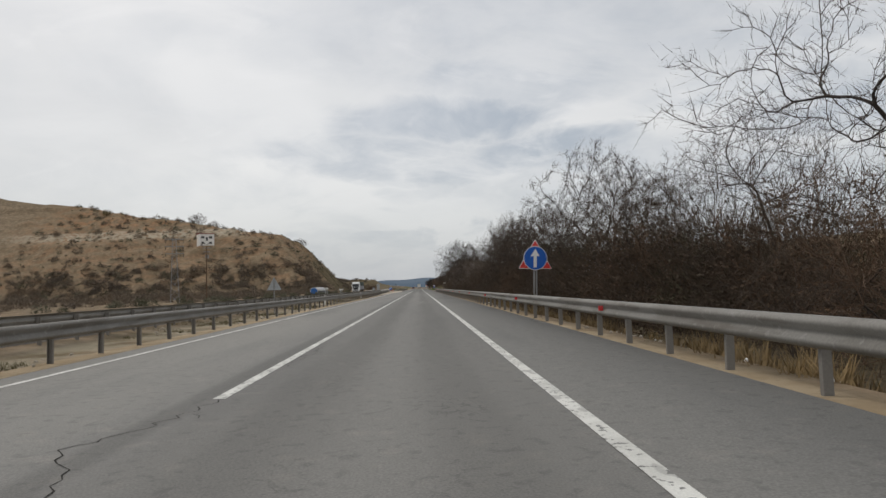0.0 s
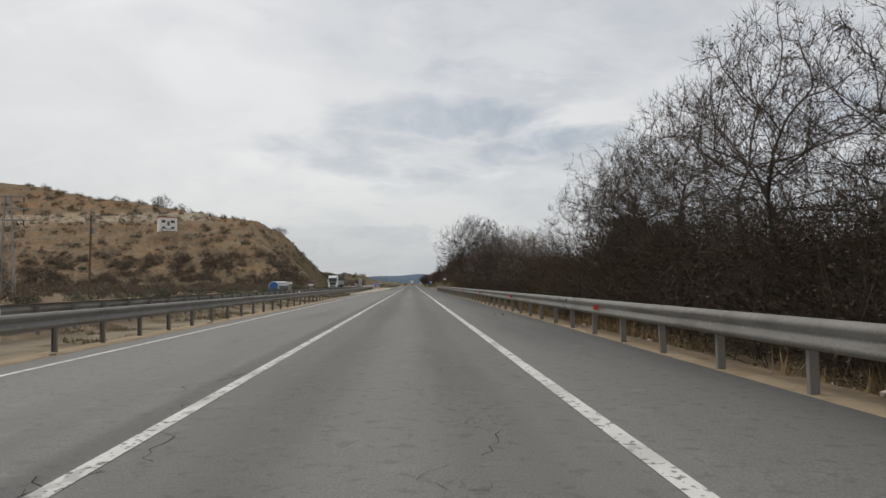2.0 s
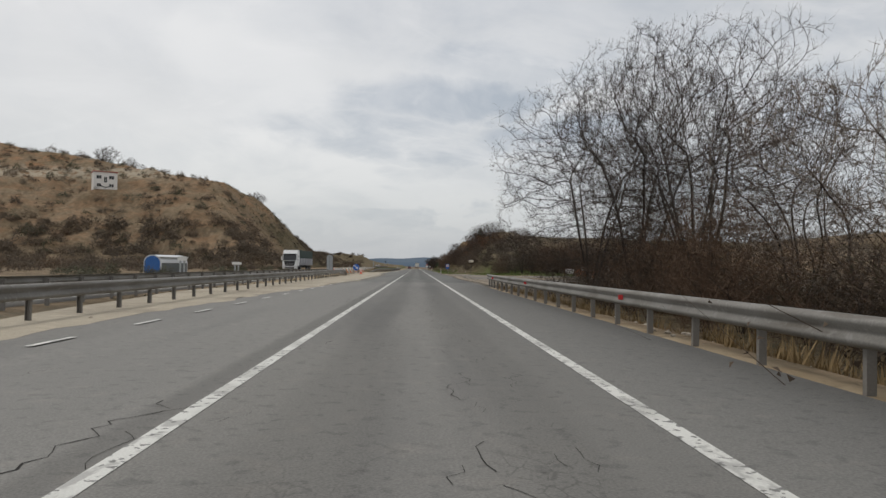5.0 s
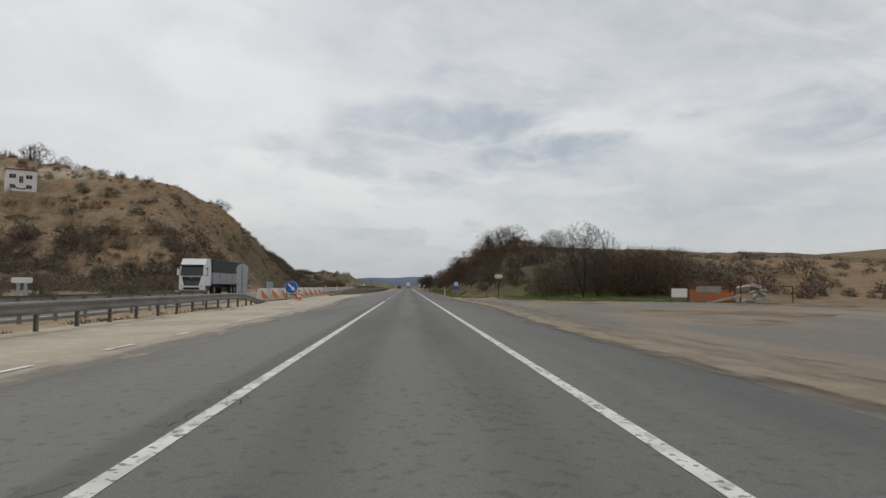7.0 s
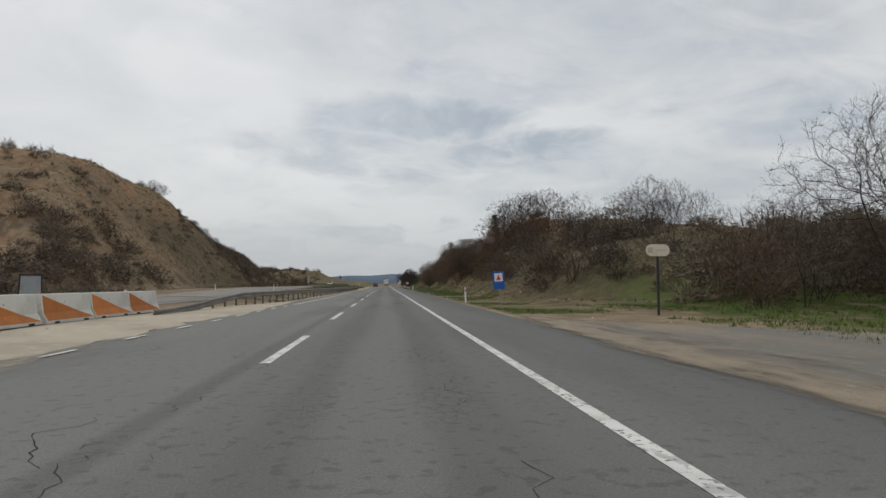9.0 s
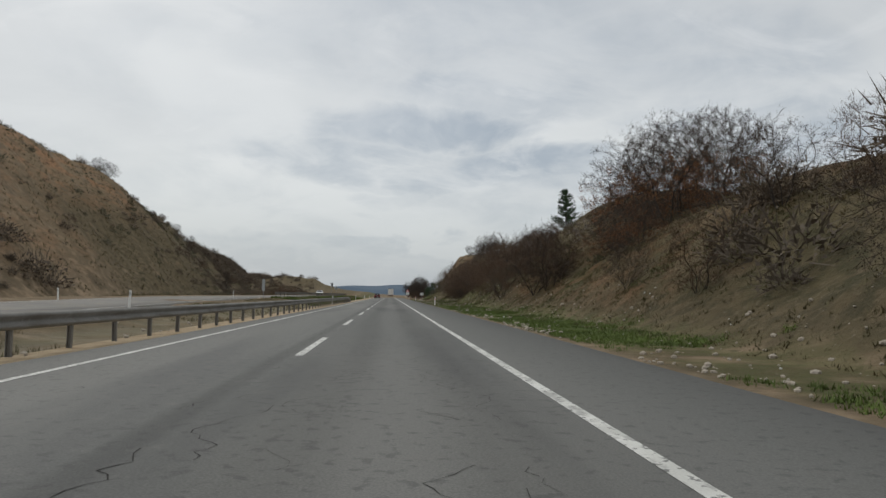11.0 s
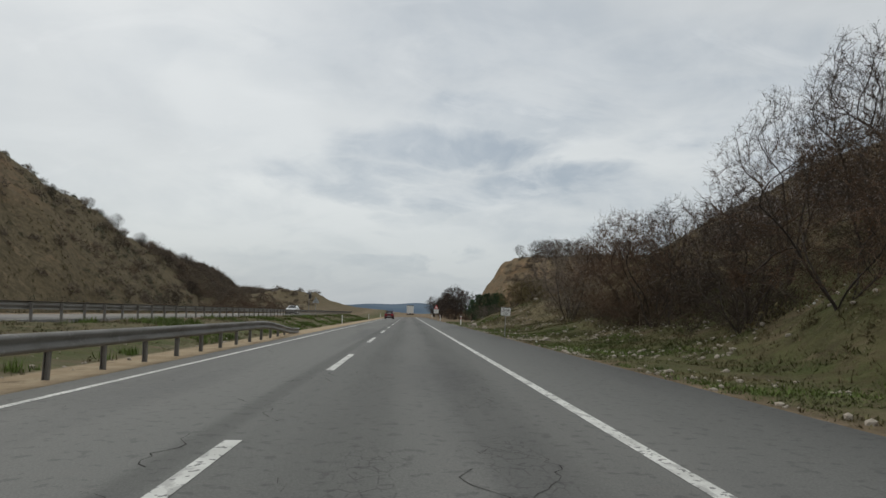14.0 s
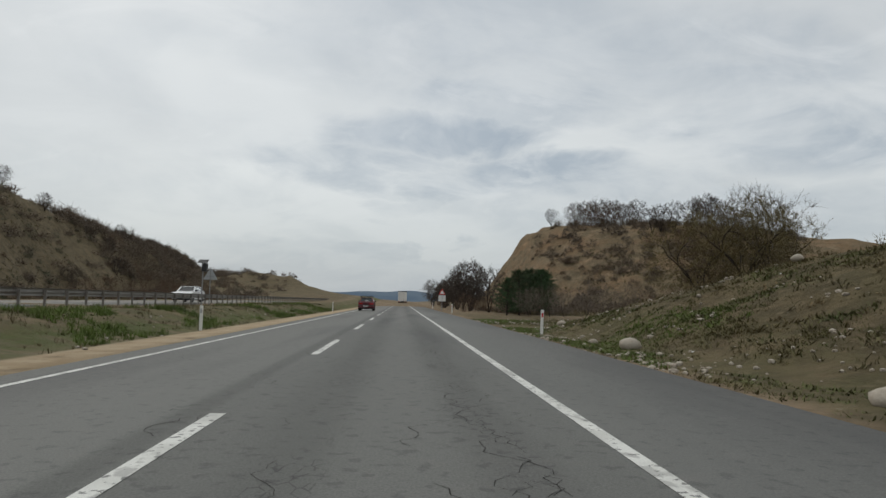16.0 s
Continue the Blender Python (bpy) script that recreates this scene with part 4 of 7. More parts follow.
def colony(rng, aims, stems, step, reach, kill, wander=0.25, rounds=90):
    """Grows limbs from stem lines towards the aims: returns the nodes and the parent of each."""
    nodes, parent, heading = [], [], []
    for line in stems:
        last = -1
        for p in line:
            d = np.array(p) - nodes[last] if last >= 0 else np.array([0, 0, 1.0])
            nodes.append(np.array(p, float))
            parent.append(last)
            heading.append(d / (np.linalg.norm(d) + 1e-9))
            last = len(nodes) - 1
    pos, par, dirs = np.array(nodes), parent, np.array(heading)
    near = np.linalg.norm(aims[:, None] - pos[None], axis=2)
    idx, dist = near.argmin(1), near.min(1)
    alive = dist > kill
    for _ in range(rounds):
        use = alive & (dist < reach)
        if not use.any():
            reach *= 1.4
            if reach > 40 or not alive.any():
                break
            continue
        pull = np.zeros_like(pos)
        way = (aims[use] - pos[idx[use]]) / dist[use, None]
        np.add.at(pull, idx[use], way)
        tips = np.unique(idx[use])
        d = pull[tips]
        d /= np.linalg.norm(d, axis=1, keepdims=True) + 1e-9
        d = d + 0.55 * dirs[tips] + rng.normal(0, wander, d.shape)
        d /= np.linalg.norm(d, axis=1, keepdims=True) + 1e-9
        fresh = pos[tips] + d * step
        at = len(pos)
        pos, dirs = np.concatenate([pos, fresh]), np.concatenate([dirs, d])
        par += tips.tolist()
        gap = np.linalg.norm(aims[alive][:, None] - fresh[None], axis=2)
        live = np.flatnonzero(alive)
        best = gap.min(1)
        closer = best < dist[live]
        idx[live[closer]], dist[live[closer]] = at + gap.argmin(1)[closer], best[closer]
        alive &= dist > kill
    return pos, np.array(par)


def crown_aims(rng, count, height, low, radius, lean=(0, 0), shell=0.4, gaps=0.0, peak=0.5):
    """Points through an uneven dome from low to height, sparser inside, with gaps."""
    out = []
    seed = rng.uniform(0, 50)
    while len(out) < count:
        u = rng.uniform(0, 1)
        z = low + (height - low) * u
        r = radius * math.sqrt(max(1 - ((u - peak) / (1 - peak if u > peak else peak + 0.12)) ** 2, 0.0))
        a = rng.uniform(0, 2 * math.pi)
        r *= (1 + 0.25 * math.sin(a * 3 + seed) + 0.15 * math.sin(a * 5 + u * 7)) * rng.uniform(0, 1) ** shell
        p = np.array([r * math.cos(a) + lean[0] * u, r * math.sin(a) + lean[1] * u, z * (1 + 0.07 * math.sin(a * 4 + seed))])
        if math.sin(p[0] * 2.3 + seed) + math.sin(p[1] * 2.1 - seed) + math.sin(p[2] * 2.6) < gaps * 3 - 3:
            continue
        out.append(p)
    return np.array(out)


def deciduous(name, seed, height, label, group, radius=3.0, low=2.0, count=700, stems=1, bend=0.25, fork=0.5, lean=(0, 0), step=0.24, kill=0.42, tip=0.0065, power=2.35, twig=M_TWIG, sprays=3, spray_length=0.42,
              leaves=0, leaf_mat=None, leaf_size=0.06, leaf_top=1.0, gaps=0.35, peak=0.5, shell=0.4, category="tree", wander=0.16, laterals=2):
    """A leafless tree: a trunk of thick limbs and a crown of fine twigs that fill an uneven dome."""
    rng = np.random.default_rng(seed)
    aims = crown_aims(rng, count, height, low, radius, lean, shell, gaps, peak)
    lines = []
    for s in range(stems):
        a = 2 * math.pi * s / stems + rng.uniform(-0.5, 0.5)
        out = np.array([math.cos(a), math.sin(a), 0]) * (radius * fork * rng.uniform(0.6, 1.1) if stems > 1 else 0)
        out = out + np.array([lean[0], lean[1], 0]) * 0.6
        rise = height * (0.62 if stems == 1 else 0.55)
        n = max(3, int(rise / step))
        foot = np.array([rng.normal(0, 0.1), rng.normal(0, 0.1), -0.3]) * (1 if stems > 1 else 0.3)
        foot[2] = -0.3
        lines.append([foot + out * (k / n) ** 1.2 + np.array([math.sin(k * 7 / n + s) * bend * k / n, math.cos(k * 6 / n + s * 2) * bend * k / n, (rise + 0.3) * k / n]) for k in range(n + 1)])
    pos, par = colony(rng, aims, lines, step, 1.4, kill, wander)
    n = len(pos)
    thick = np.zeros(n)
    kids = np.bincount(par[par >= 0], minlength=n)
    for i in range(n - 1, -1, -1):
        thick[i] = max(thick[i], tip ** power)
        if par[i] >= 0:
            thick[par[i]] += thick[i]
    r = thick ** (1 / power)
    i = np.flatnonzero(par >= 0)
    ra, rc = np.minimum(r[par[i]], r[i] * 1.3), r[i]
    seg = np.concatenate([pos[par[i]], ra[:, None], pos[i], rc[:, None]], 1)
    tree = thing(name, pose(0, 0, -300), label, category, group)
    big, mid = rc > 0.035, (rc <= 0.035) & (rc > 0.014)
    wood = [tubes(seg[big], 6)] if big.any() else []
    wood += [tubes(seg[mid], 4)] if mid.any() else []
    tagged(new("trunk", mesh_of("trunk", wood, M_BARK)), kind="stuff").parent = tree
    fine = seg[rc <= 0.014]
    ends = pos[kids == 0]
    # side twigs along the slender limbs, each with a few twiglets
    k = i[(rc < 0.03) & (pos[i][:, 2] > low * 0.8)]
    k = np.repeat(k, laterals)
    run = pos[k] - pos[par[k]]
    run /= np.linalg.norm(run, axis=1, keepdims=True) + 1e-9
    away = rng.normal(size=run.shape)
    away -= run * (away * run).sum(1, keepdims=True)
    away /= np.linalg.norm(away, axis=1, keepdims=True) + 1e-9
    d1 = run * 0.65 + away * rng.uniform(0.5, 1.0, (len(k), 1)) + np.array([0, 0, 0.25])
    d1 /= np.linalg.norm(d1, axis=1, keepdims=True)
    ln = spray_length * rng.uniform(0.6, 1.7, (len(k), 1))
    half = pos[k] + d1 * ln * 0.5
    d2 = d1 + rng.normal(0, 0.3, d1.shape) + np.array([0, 0, 0.12])
    d2 /= np.linalg.norm(d2, axis=1, keepdims=True)
    far = half + d2 * ln * 0.5
    one = np.full((len(k), 1), tip)
    side = [np.concatenate([pos[k], one, half, one * 0.8], 1), np.concatenate([half, one * 0.75, far, one * 0.3], 1)]
    for at, size in ((0.35, 0.5), (0.7, 0.42)):
        d3 = d1 * 0.7 + rng.normal(0, 0.6, d1.shape) + np.array([0, 0, 0.15])
        d3 /= np.linalg.norm(d3, axis=1, keepdims=True)
        p0 = pos[k] + (far - pos[k]) * at
        side.append(np.concatenate([p0, one * 0.7, p0 + d3 * ln * size, one * 0.2], 1))
    out_way = ends - np.array([lean[0] * 0.5, lean[1] * 0.5, low + (height - low) * 0.3])
    out_way /= np.linalg.norm(out_way, axis=1, keepdims=True) + 1e-9
    p = np.repeat(ends, sprays, 0)
    d = np.repeat(out_way, sprays, 0) * 0.8 + rng.normal(0, 0.75, p.shape) + np.array([0, 0, 0.35])
    d /= np.linalg.norm(d, axis=1, keepdims=True)
    q = p + d * spray_length * rng.uniform(0.4, 1.2, (len(p), 1))
    rr = np.full((len(p), 1), tip * 0.9)
    twigs = np.concatenate([p, rr, q, rr * 0.3], 1)
    tagged(new("crown", mesh_of("crown", [tubes(fine, 3), blades(twigs, rng), *(blades(q_, rng) for q_ in side)], twig)), kind="stuff").parent = tree
    if leaves:
        pick = ends[rng.integers(0, len(ends), leaves)] + rng.normal(0, 0.14, (leaves, 3))
        pick = pick[pick[:, 2] < height * leaf_top]
        tagged(new("foliage", mesh_of("foliage", [leaf_quads(pick, leaf_size, rng)], leaf_mat)), kind="stuff").parent = tree
    return tree


def shrub(seed, height, label, group, twig, width=1.0, stems=9, leaves=0, leaf_mat=None, leaf_size=0.07, levels=2, thick=1.3, forks=(3, 4), name="shrub", twigs_=3):
    rng = np.random.default_rng(seed)
    limbs = grow(rng, height, 0.85 * width, levels, 0.045, stems=stems, forks=forks, first=0.05, upward=0.1, lean=0.3, keep=0.62, fan=(0.2, 1.5))
    top = max(s[6] for level in limbs for s in level)
    k = height / top
    limbs = [[tuple(np.array(s) * (k, k, k, 1, k, k, k, 1)) for s in level] for level in limbs]
    bush = thing(name, pose(0, 0, -300), label, "shrub", group)
    tagged(new("branchwork", mesh_of("branchwork", [tubes(limbs[0], 3)], M_BARK)), kind="stuff").parent = bush
    fine = [(*s[:3], max(s[3], 0.008) * thick, *s[4:7], max(s[7], 0.006) * thick) for level in limbs[1:] for s in level]
    new("crown", mesh_of("crown", [blades(fine, rng, 0.8), blades(spray([s[4:7] for s in fine], rng, twigs_, 0.16 * height ** 0.5, 0.006), rng)], twig)).parent = bush
    if leaves:
        ends = np.array([s[4:7] for s in fine])
        pick = ends[rng.integers(0, len(ends), leaves)] + rng.normal(0, 0.1, (leaves, 3))
        new("foliage", mesh_of("foliage", [leaf_quads(pick, leaf_size, rng)], leaf_mat)).parent = bush
    return bush


def drop_thing(ob):
    """Takes a model away once its copies stand."""
    for o in (*ob.children_recursive, ob):
        bpy.data.objects.remove(o)


def land_at(x, y):
    return float(land(x, y))


def plant(model, x, y, scale=1.0, turn=None, sink=0.05, z=None, tall=1.0):
    turn = random.uniform(0, 360) if turn is None else turn
    m = pose(x, y, (land_at(x, y) if z is None else z) - sink, random.uniform(-3, 3), random.uniform(-3, 3), turn)
    ob = copy_thing(model, m)
    ob.scale = (scale, scale, scale * tall)
    return ob


M_CLUMP = mat("dead_leaf_litter_in_twigs", (0.068, 0.05, 0.034), 0.95, grain=(2, 0.4), rand=0.35)
M_TWIG_GREY = mat("warm_grey_twigs", (0.06, 0.047, 0.038), 0.95, grain=(4, 0.3), rand=0.2)
M_CLUMP_RED = mat("russet_dead_leaves", (0.11, 0.067, 0.039), 0.95, grain=(2, 0.4), rand=0.3)
M_TWIG_PALE = mat("pale_grey_twigs", (0.15, 0.122, 0.1), 0.95, grain=(4, 0.25), rand=0.25)
M_OLIVE = mat("olive_shrub_leaves", (0.15, 0.12, 0.055), 0.9, grain=(2, 0.4), rand=0.25)


def pine_tree(seed, height, label, wide=0.33):
    rng = np.random.default_rng(seed)
    tree = thing("pine_tree", pose(0, 0, -300), label, "tree", "pine trees")
    new("trunk", mesh_of("trunk", [tubes([(0, 0, -0.3, 0.11, 0, 0, height * 0.5, 0.07), (0, 0, height * 0.5, 0.07, 0, 0, height * 0.98, 0.015)], 7)], M_BARK)).parent = tree
    limbs, tips = [], []
    for z in np.arange(height * 0.06, height * 0.97, height * 0.075):
        reach = height * wide * (1 - z / height) ** 0.7 + 0.12
        for k in range(9):
            a = rng.uniform(0, 2 * math.pi)
            r = reach * rng.uniform(0.65, 1.15)
            end = np.array([r * math.cos(a), r * math.sin(a), z + r * rng.uniform(0.1, 0.7)])
            limbs.append((0, 0, z, 0.022, *end, 0.008))
            for u in np.linspace(0.3, 1.05, 7):
                tips += [end * (u, u, 1) * (1, 1, 0) + (0, 0, z + (end[2] - z) * u) + rng.normal(0, 0.07, 3) for _ in range(3)]
    tagged(new("boughwork", mesh_of("boughwork", [tubes(limbs, 4)], M_BARK)), kind="stuff").parent = tree
    # needle tufts: narrow blades in all directions
    p = np.repeat(np.array(tips), 6, 0)
    d = rng.normal(size=(len(p), 3))
    d[:, 2] = np.abs(d[:, 2]) * 0.8
    d /= np.linalg.norm(d, axis=1, keepdims=True)
    side = np.cross(d, rng.normal(size=(len(p), 3)))
    side /= np.linalg.norm(side, axis=1, keepdims=True)
    ln = height * 0.04 * rng.uniform(0.7, 1.3, (len(p), 1))
    v = np.stack([p - side * ln * 0.09, p + side * ln * 0.09, p + d * ln], 1).reshape(-1, 3)
    new("needles", mesh_of("needles", [(v, np.arange(len(v)).reshape(-1, 3))], M_NEEDLE)).parent = tree
    return tree


rnd = random.Random(7)
WOOD, THICK, HILL = "roadside trees", "thicket shrubs", "hill scrub"
models = {
    "oak": deciduous("bare_tree", 60, 8.0, "tall bare tree with fine grey twigs at the wood's edge", WOOD, 3.0, 2.2, 950, gaps=0.42, lean=(0.6, 0.3), sprays=4),
    "oak2": deciduous("bare_tree", 29, 8.0, "crooked bare tree with dark spreading limbs", WOOD, 3.9, 2.6, 520, kill=0.5, tip=0.008, gaps=0.5, wander=0.24, bend=0.6, lean=(0.9, 0), sprays=4, spray_length=0.5),
    "oak3": deciduous("bare_tree", 57, 8.0, "slim bare tree with upright twigs above the thicket", WOOD, 2.1, 1.8, 700, stems=2, fork=0.4, peak=0.62, sprays=4),
    "multi": deciduous("bare_tree", 19, 11.0, "many-stemmed bare tree with dense reddish-grey twigs", WOOD, 4.8, 1.6, 1900, stems=4, fork=0.42, bend=0.12, step=0.27, kill=0.45, gaps=0.3, peak=0.55, sprays=4, spray_length=0.5, twig=M_TWIG_GREY, tip=0.0082, power=2.3, wander=0.1),
    "crest": deciduous("bare_tree", 62, 9.0, "small round bare tree on the hill's crest", WOOD, 3.6, 2.0, 700, stems=4, fork=0.5, step=0.3, kill=0.55, tip=0.024, gaps=0.25, peak=0.6, sprays=5, spray_length=0.7, laterals=3),
    "hawthorn": deciduous("bare_tree", 48, 6.5, "dense dark thorn tree with pale buds", WOOD, 2.9, 0.7, 1500, stems=3, fork=0.5, gaps=0.3, tip=0.008, wander=0.22, leaves=2600, leaf_mat=M_BLOSSOM, leaf_size=0.026, sprays=4, spray_length=0.38, laterals=3),
    "dark": deciduous("bare_tree", 71, 8.0, "dense dark bare tree with a tangle of fine twigs", WOOD, 3.2, 1.2, 1500, stems=2, fork=0.4, gaps=0.25, tip=0.008, sprays=5, spray_length=0.4, leaves=1800, leaf_mat=M_CLUMP, leaf_size=0.035, laterals=3),
    "rust": deciduous("bare_tree", 49, 6.0, "oak keeping rust-brown dry leaves on its lower limbs", WOOD, 3.4, 0.3, 1500, stems=2, fork=0.4, gaps=0.2, leaves=9000, leaf_mat=M_BUD, leaf_size=0.042, leaf_top=0.5, sprays=5, spray_length=0.34, twig=M_TWIG_GREY, laterals=3),
    "pale": deciduous("bare_tree", 9, 5.0, "pale grey bare tree with upright twigs on the verge bank", WOOD, 2.5, 0.9, 1000, stems=5, fork=0.6, gaps=0.3, peak=0.65, twig=M_TWIG_PALE, sprays=5, spray_length=0.4, wander=0.08, laterals=3),
    "willow": deciduous("bare_tree", 10, 6.5, "pale slender bare tree with drooping fine twigs", WOOD, 2.8, 1.2, 700, stems=3, fork=0.5, gaps=0.4, peak=0.6, twig=M_TWIG_PALE, sprays=4, spray_length=0.5, tip=0.006),
    "bigbrown": deciduous("bare_tree", 45, 5.2, "large spreading brown shrub with many bare stems", THICK, 3.3, 0.4, 1100, stems=5, fork=0.7, gaps=0.3, peak=0.45, twig=M_TWIG_RED, sprays=6, spray_length=0.5, tip=0.007, leaves=1500, leaf_mat=M_CLUMP_RED, leaf_size=0.028, category="shrub"),
    "thicket": deciduous("shrub", 41, 3.2, "tangled bare brown thicket shrub with dead leaves", THICK, 1.9, 0.15, 520, stems=6, fork=0.7, step=0.2, kill=0.34, gaps=0.25, peak=0.4, tip=0.006, sprays=3, spray_length=0.36, leaves=1500, leaf_mat=M_CLUMP, leaf_size=0.022, category="shrub"),
    "thicket2": deciduous("shrub", 42, 3.2, "dark tangled thicket shrub beside the rail", THICK, 1.7, 0.15, 520, stems=7, fork=0.7, step=0.2, kill=0.34, gaps=0.25, peak=0.45, tip=0.006, sprays=3, spray_length=0.36, leaves=1700, leaf_mat=M_CLUMP, leaf_size=0.022, category="shrub"),
    "redbush": deciduous("shrub", 43, 3.0, "bare reddish-brown shrub with dense upright twigs", THICK, 1.7, 0.15, 520, stems=7, fork=0.6, step=0.2, kill=0.34, gaps=0.25, peak=0.5, tip=0.006, sprays=4, spray_length=0.4, twig=M_TWIG_RED, leaves=1200, leaf_mat=M_CLUMP_RED, leaf_size=0.022, category="shrub"),
    "scrub": shrub(47, 1.3, "low grey-green scrub bush on the dry slope", HILL, M_TWIG, stems=7, leaves=380, leaf_mat=M_SCRUB, leaf_size=0.12, levels=1, thick=1.6),
    "hillbush": deciduous("shrub", 48, 2.6, "round leafless brown bush on the hillside", HILL, 1.7, 0.1, 420, stems=6, fork=0.7, step=0.2, kill=0.34, gaps=0.15, peak=0.4, tip=0.011, sprays=4, spray_length=0.34, leaves=500, leaf_mat=M_CLUMP, leaf_size=0.05, category="shrub"),
    "blossom": shrub(49, 2.2, "small white-flowering shrub on the bank's crest", HILL, M_TWIG, stems=7, leaves=500, leaf_mat=M_BLOSSOM, leaf_size=0.06, levels=2, thick=1.6, forks=(2, 2)),
    "olive": deciduous("shrub", 50, 3.4, "dense olive-brown shrub on the mound", HILL, 2.1, 0.1, 900, stems=7, fork=0.7, step=0.2, kill=0.3, gaps=0.1, peak=0.45, tip=0.008, twig=M_OLIVE, sprays=5, spray_length=0.34, laterals=3, leaves=3500, leaf_mat=M_OLIVE, leaf_size=0.03, category="shrub"),
    "pine": pine_tree(51, 5.4, "young dark green pine on the bank"),
    "broadpine": pine_tree(53, 4.6, "broad low dark green pine beside the road", 0.52),
}


def row(kind, x0, x1, y0, y1, step, lo, hi, tall=1.0):
    y = y0
    while y < y1:
        k = rnd.choice(kind) if isinstance(kind, list) else kind
        plant(models[k], rnd.uniform(x0, x1), y + rnd.uniform(-step, step) * 0.4, rnd.uniform(lo, hi), tall=tall)
        y += step


def scatter_(count, x0, x1, y0, y1, seed, lo=0.5, hi=1.3):
    r = np.random.default_rng(seed)
    return np.stack([r.uniform(x0, x1, count), r.uniform(y0, y1, count), r.uniform(lo, hi, count)], -1)


# the wood along the near rail
row(["thicket", "thicket2", "redbush"], 6.9, 8.0, 6, 157, 2.4, 0.45, 0.85)
row(["thicket", "redbush", "redbush"], 8.0, 10.5, 8, 158, 3.2, 0.8, 1.3)
for x, y, k, s, turn in ((10.4, 13.0, "oak2", 0.98, 160), (10.2, 18.0, "oak", 0.8, 60), (9.0, 25.0, "hawthorn", 0.85, 0), (10.2, 22.0, "willow", 0.9, 40), (8.8, 30.0, "dark", 0.95, 120), (10.5, 34.0, "oak", 0.9, 10),
                         (8.8, 38.5, "oak", 0.74, 170), (8.6, 42.5, "oak2", 0.76, 250), (10.4, 49.0, "oak", 0.8, 300), (9.6, 47.0, "oak2", 0.95, 20), (10.5, 52.0, "dark", 0.9, 20), (8.8, 55.5, "oak3", 0.85, 90), (9.2, 58.5, "dark", 0.8, 250),
                         (9.4, 63.5, "dark", 0.98, 70), (10.2, 67.5, "oak2", 1.0, 10), (9.6, 70.5, "oak", 1.0, 10), (10.5, 72.0, "oak3", 1.05, 200), (9.8, 75.5, "oak", 0.9, 100), (11.0, 79.5, "dark", 0.9, 310), (11.2, 83.5, "dark", 0.85, 150), (11.8, 80.5, "dark", 1.0, 60),
                         (8.6, 89.0, "willow", 0.72, 0), (9.2, 92.5, "willow", 0.8, 120), (8.8, 96.5, "willow", 0.76, 220), (9.6, 101.0, "pale", 1.0, 60), (8.4, 99.5, "hawthorn", 0.62, 0),
                         (8.2, 106.5, "hawthorn", 0.82, 30), (8.8, 109.8, "hawthorn", 0.92, 140), (8.2, 113.5, "hawthorn", 0.86, 250), (8.8, 117.0, "hawthorn", 0.84, 80), (9.0, 121.5, "hawthorn", 0.78, 10), (10.5, 112.0, "dark", 0.8, 0),
                         (9.4, 126.0, "hawthorn", 0.75, 200), (9.8, 130.5, "willow", 0.85, 300), (10.6, 134.5, "pale", 1.25, 20), (10.2, 137.5, "willow", 1.0, 160), (11.4, 140.0, "oak3", 0.95, 90),
                         (10.4, 144.0, "multi", 0.95, 40), (9.4, 148.5, "multi", 1.02, 160), (8.7, 153.5, "multi", 1.0, 280), (12.6, 150.0, "multi", 0.95, 100), (12.2, 156.5, "multi", 0.8, 20)):
    plant(models[k], x, y, s, turn)
for x, y, s in ((24.5, 124.0, 1.5), (27.5, 127.0, 1.55), (31.0, 128.5, 1.5), (34.5, 132.0, 1.7), (23.0, 116.0, 1.4)):
    plant(models["pine"], x, y, s)
# the low trees behind the lot
plant(models["multi"], 18.6, 237.0, 0.7, 40)
plant(models["multi"], 20.6, 238.6, 0.66, 150)
plant(models["willow"], 16.6, 240.0, 0.75, 80)
for x, y, k, s in ((22.4, 269.0, "multi", 0.42), (25.0, 271.0, "multi", 0.38), (20.5, 268, "multi", 0.36), (28.0, 272.0, "multi", 0.3), (23.5, 241.0, "redbush", 1.1), (26.0, 240.0, "thicket", 1.1), (28.5, 242, "redbush", 1.2), (30.8, 243.0, "pale", 1.0), (34, 246, "pale", 0.9), (23.6, 239.6, "bigbrown", 0.95), (25.6, 240.4, "bigbrown", 1.0), (27.8, 241.0, "bigbrown", 1.0), (30.0, 241.6, "bigbrown", 0.95), (16.5, 243, "thicket", 1.2), (15.0, 240.5, "redbush", 1.0), (18, 241, "thicket2", 1.2), (21, 240, "redbush", 1.15), (23.5, 243, "redbush", 1.5), (25.5, 242, "thicket", 1.4), (27.0, 243.5, "redbush", 1.5), (29.0, 245, "redbush", 1.4), (31, 246, "thicket2", 1.1)):
    plant(models[k], x, y, s)
row(["thicket", "thicket2", "redbush"], 9.5, 16, 256, 292, 2.4, 0.6, 1.15)
row(["redbush", "thicket", "redbush"], 13, 27, 243, 256, 1.8, 0.7, 1.35)
row(["thicket", "redbush"], 14, 26, 256, 292, 5.0, 0.8, 1.2)
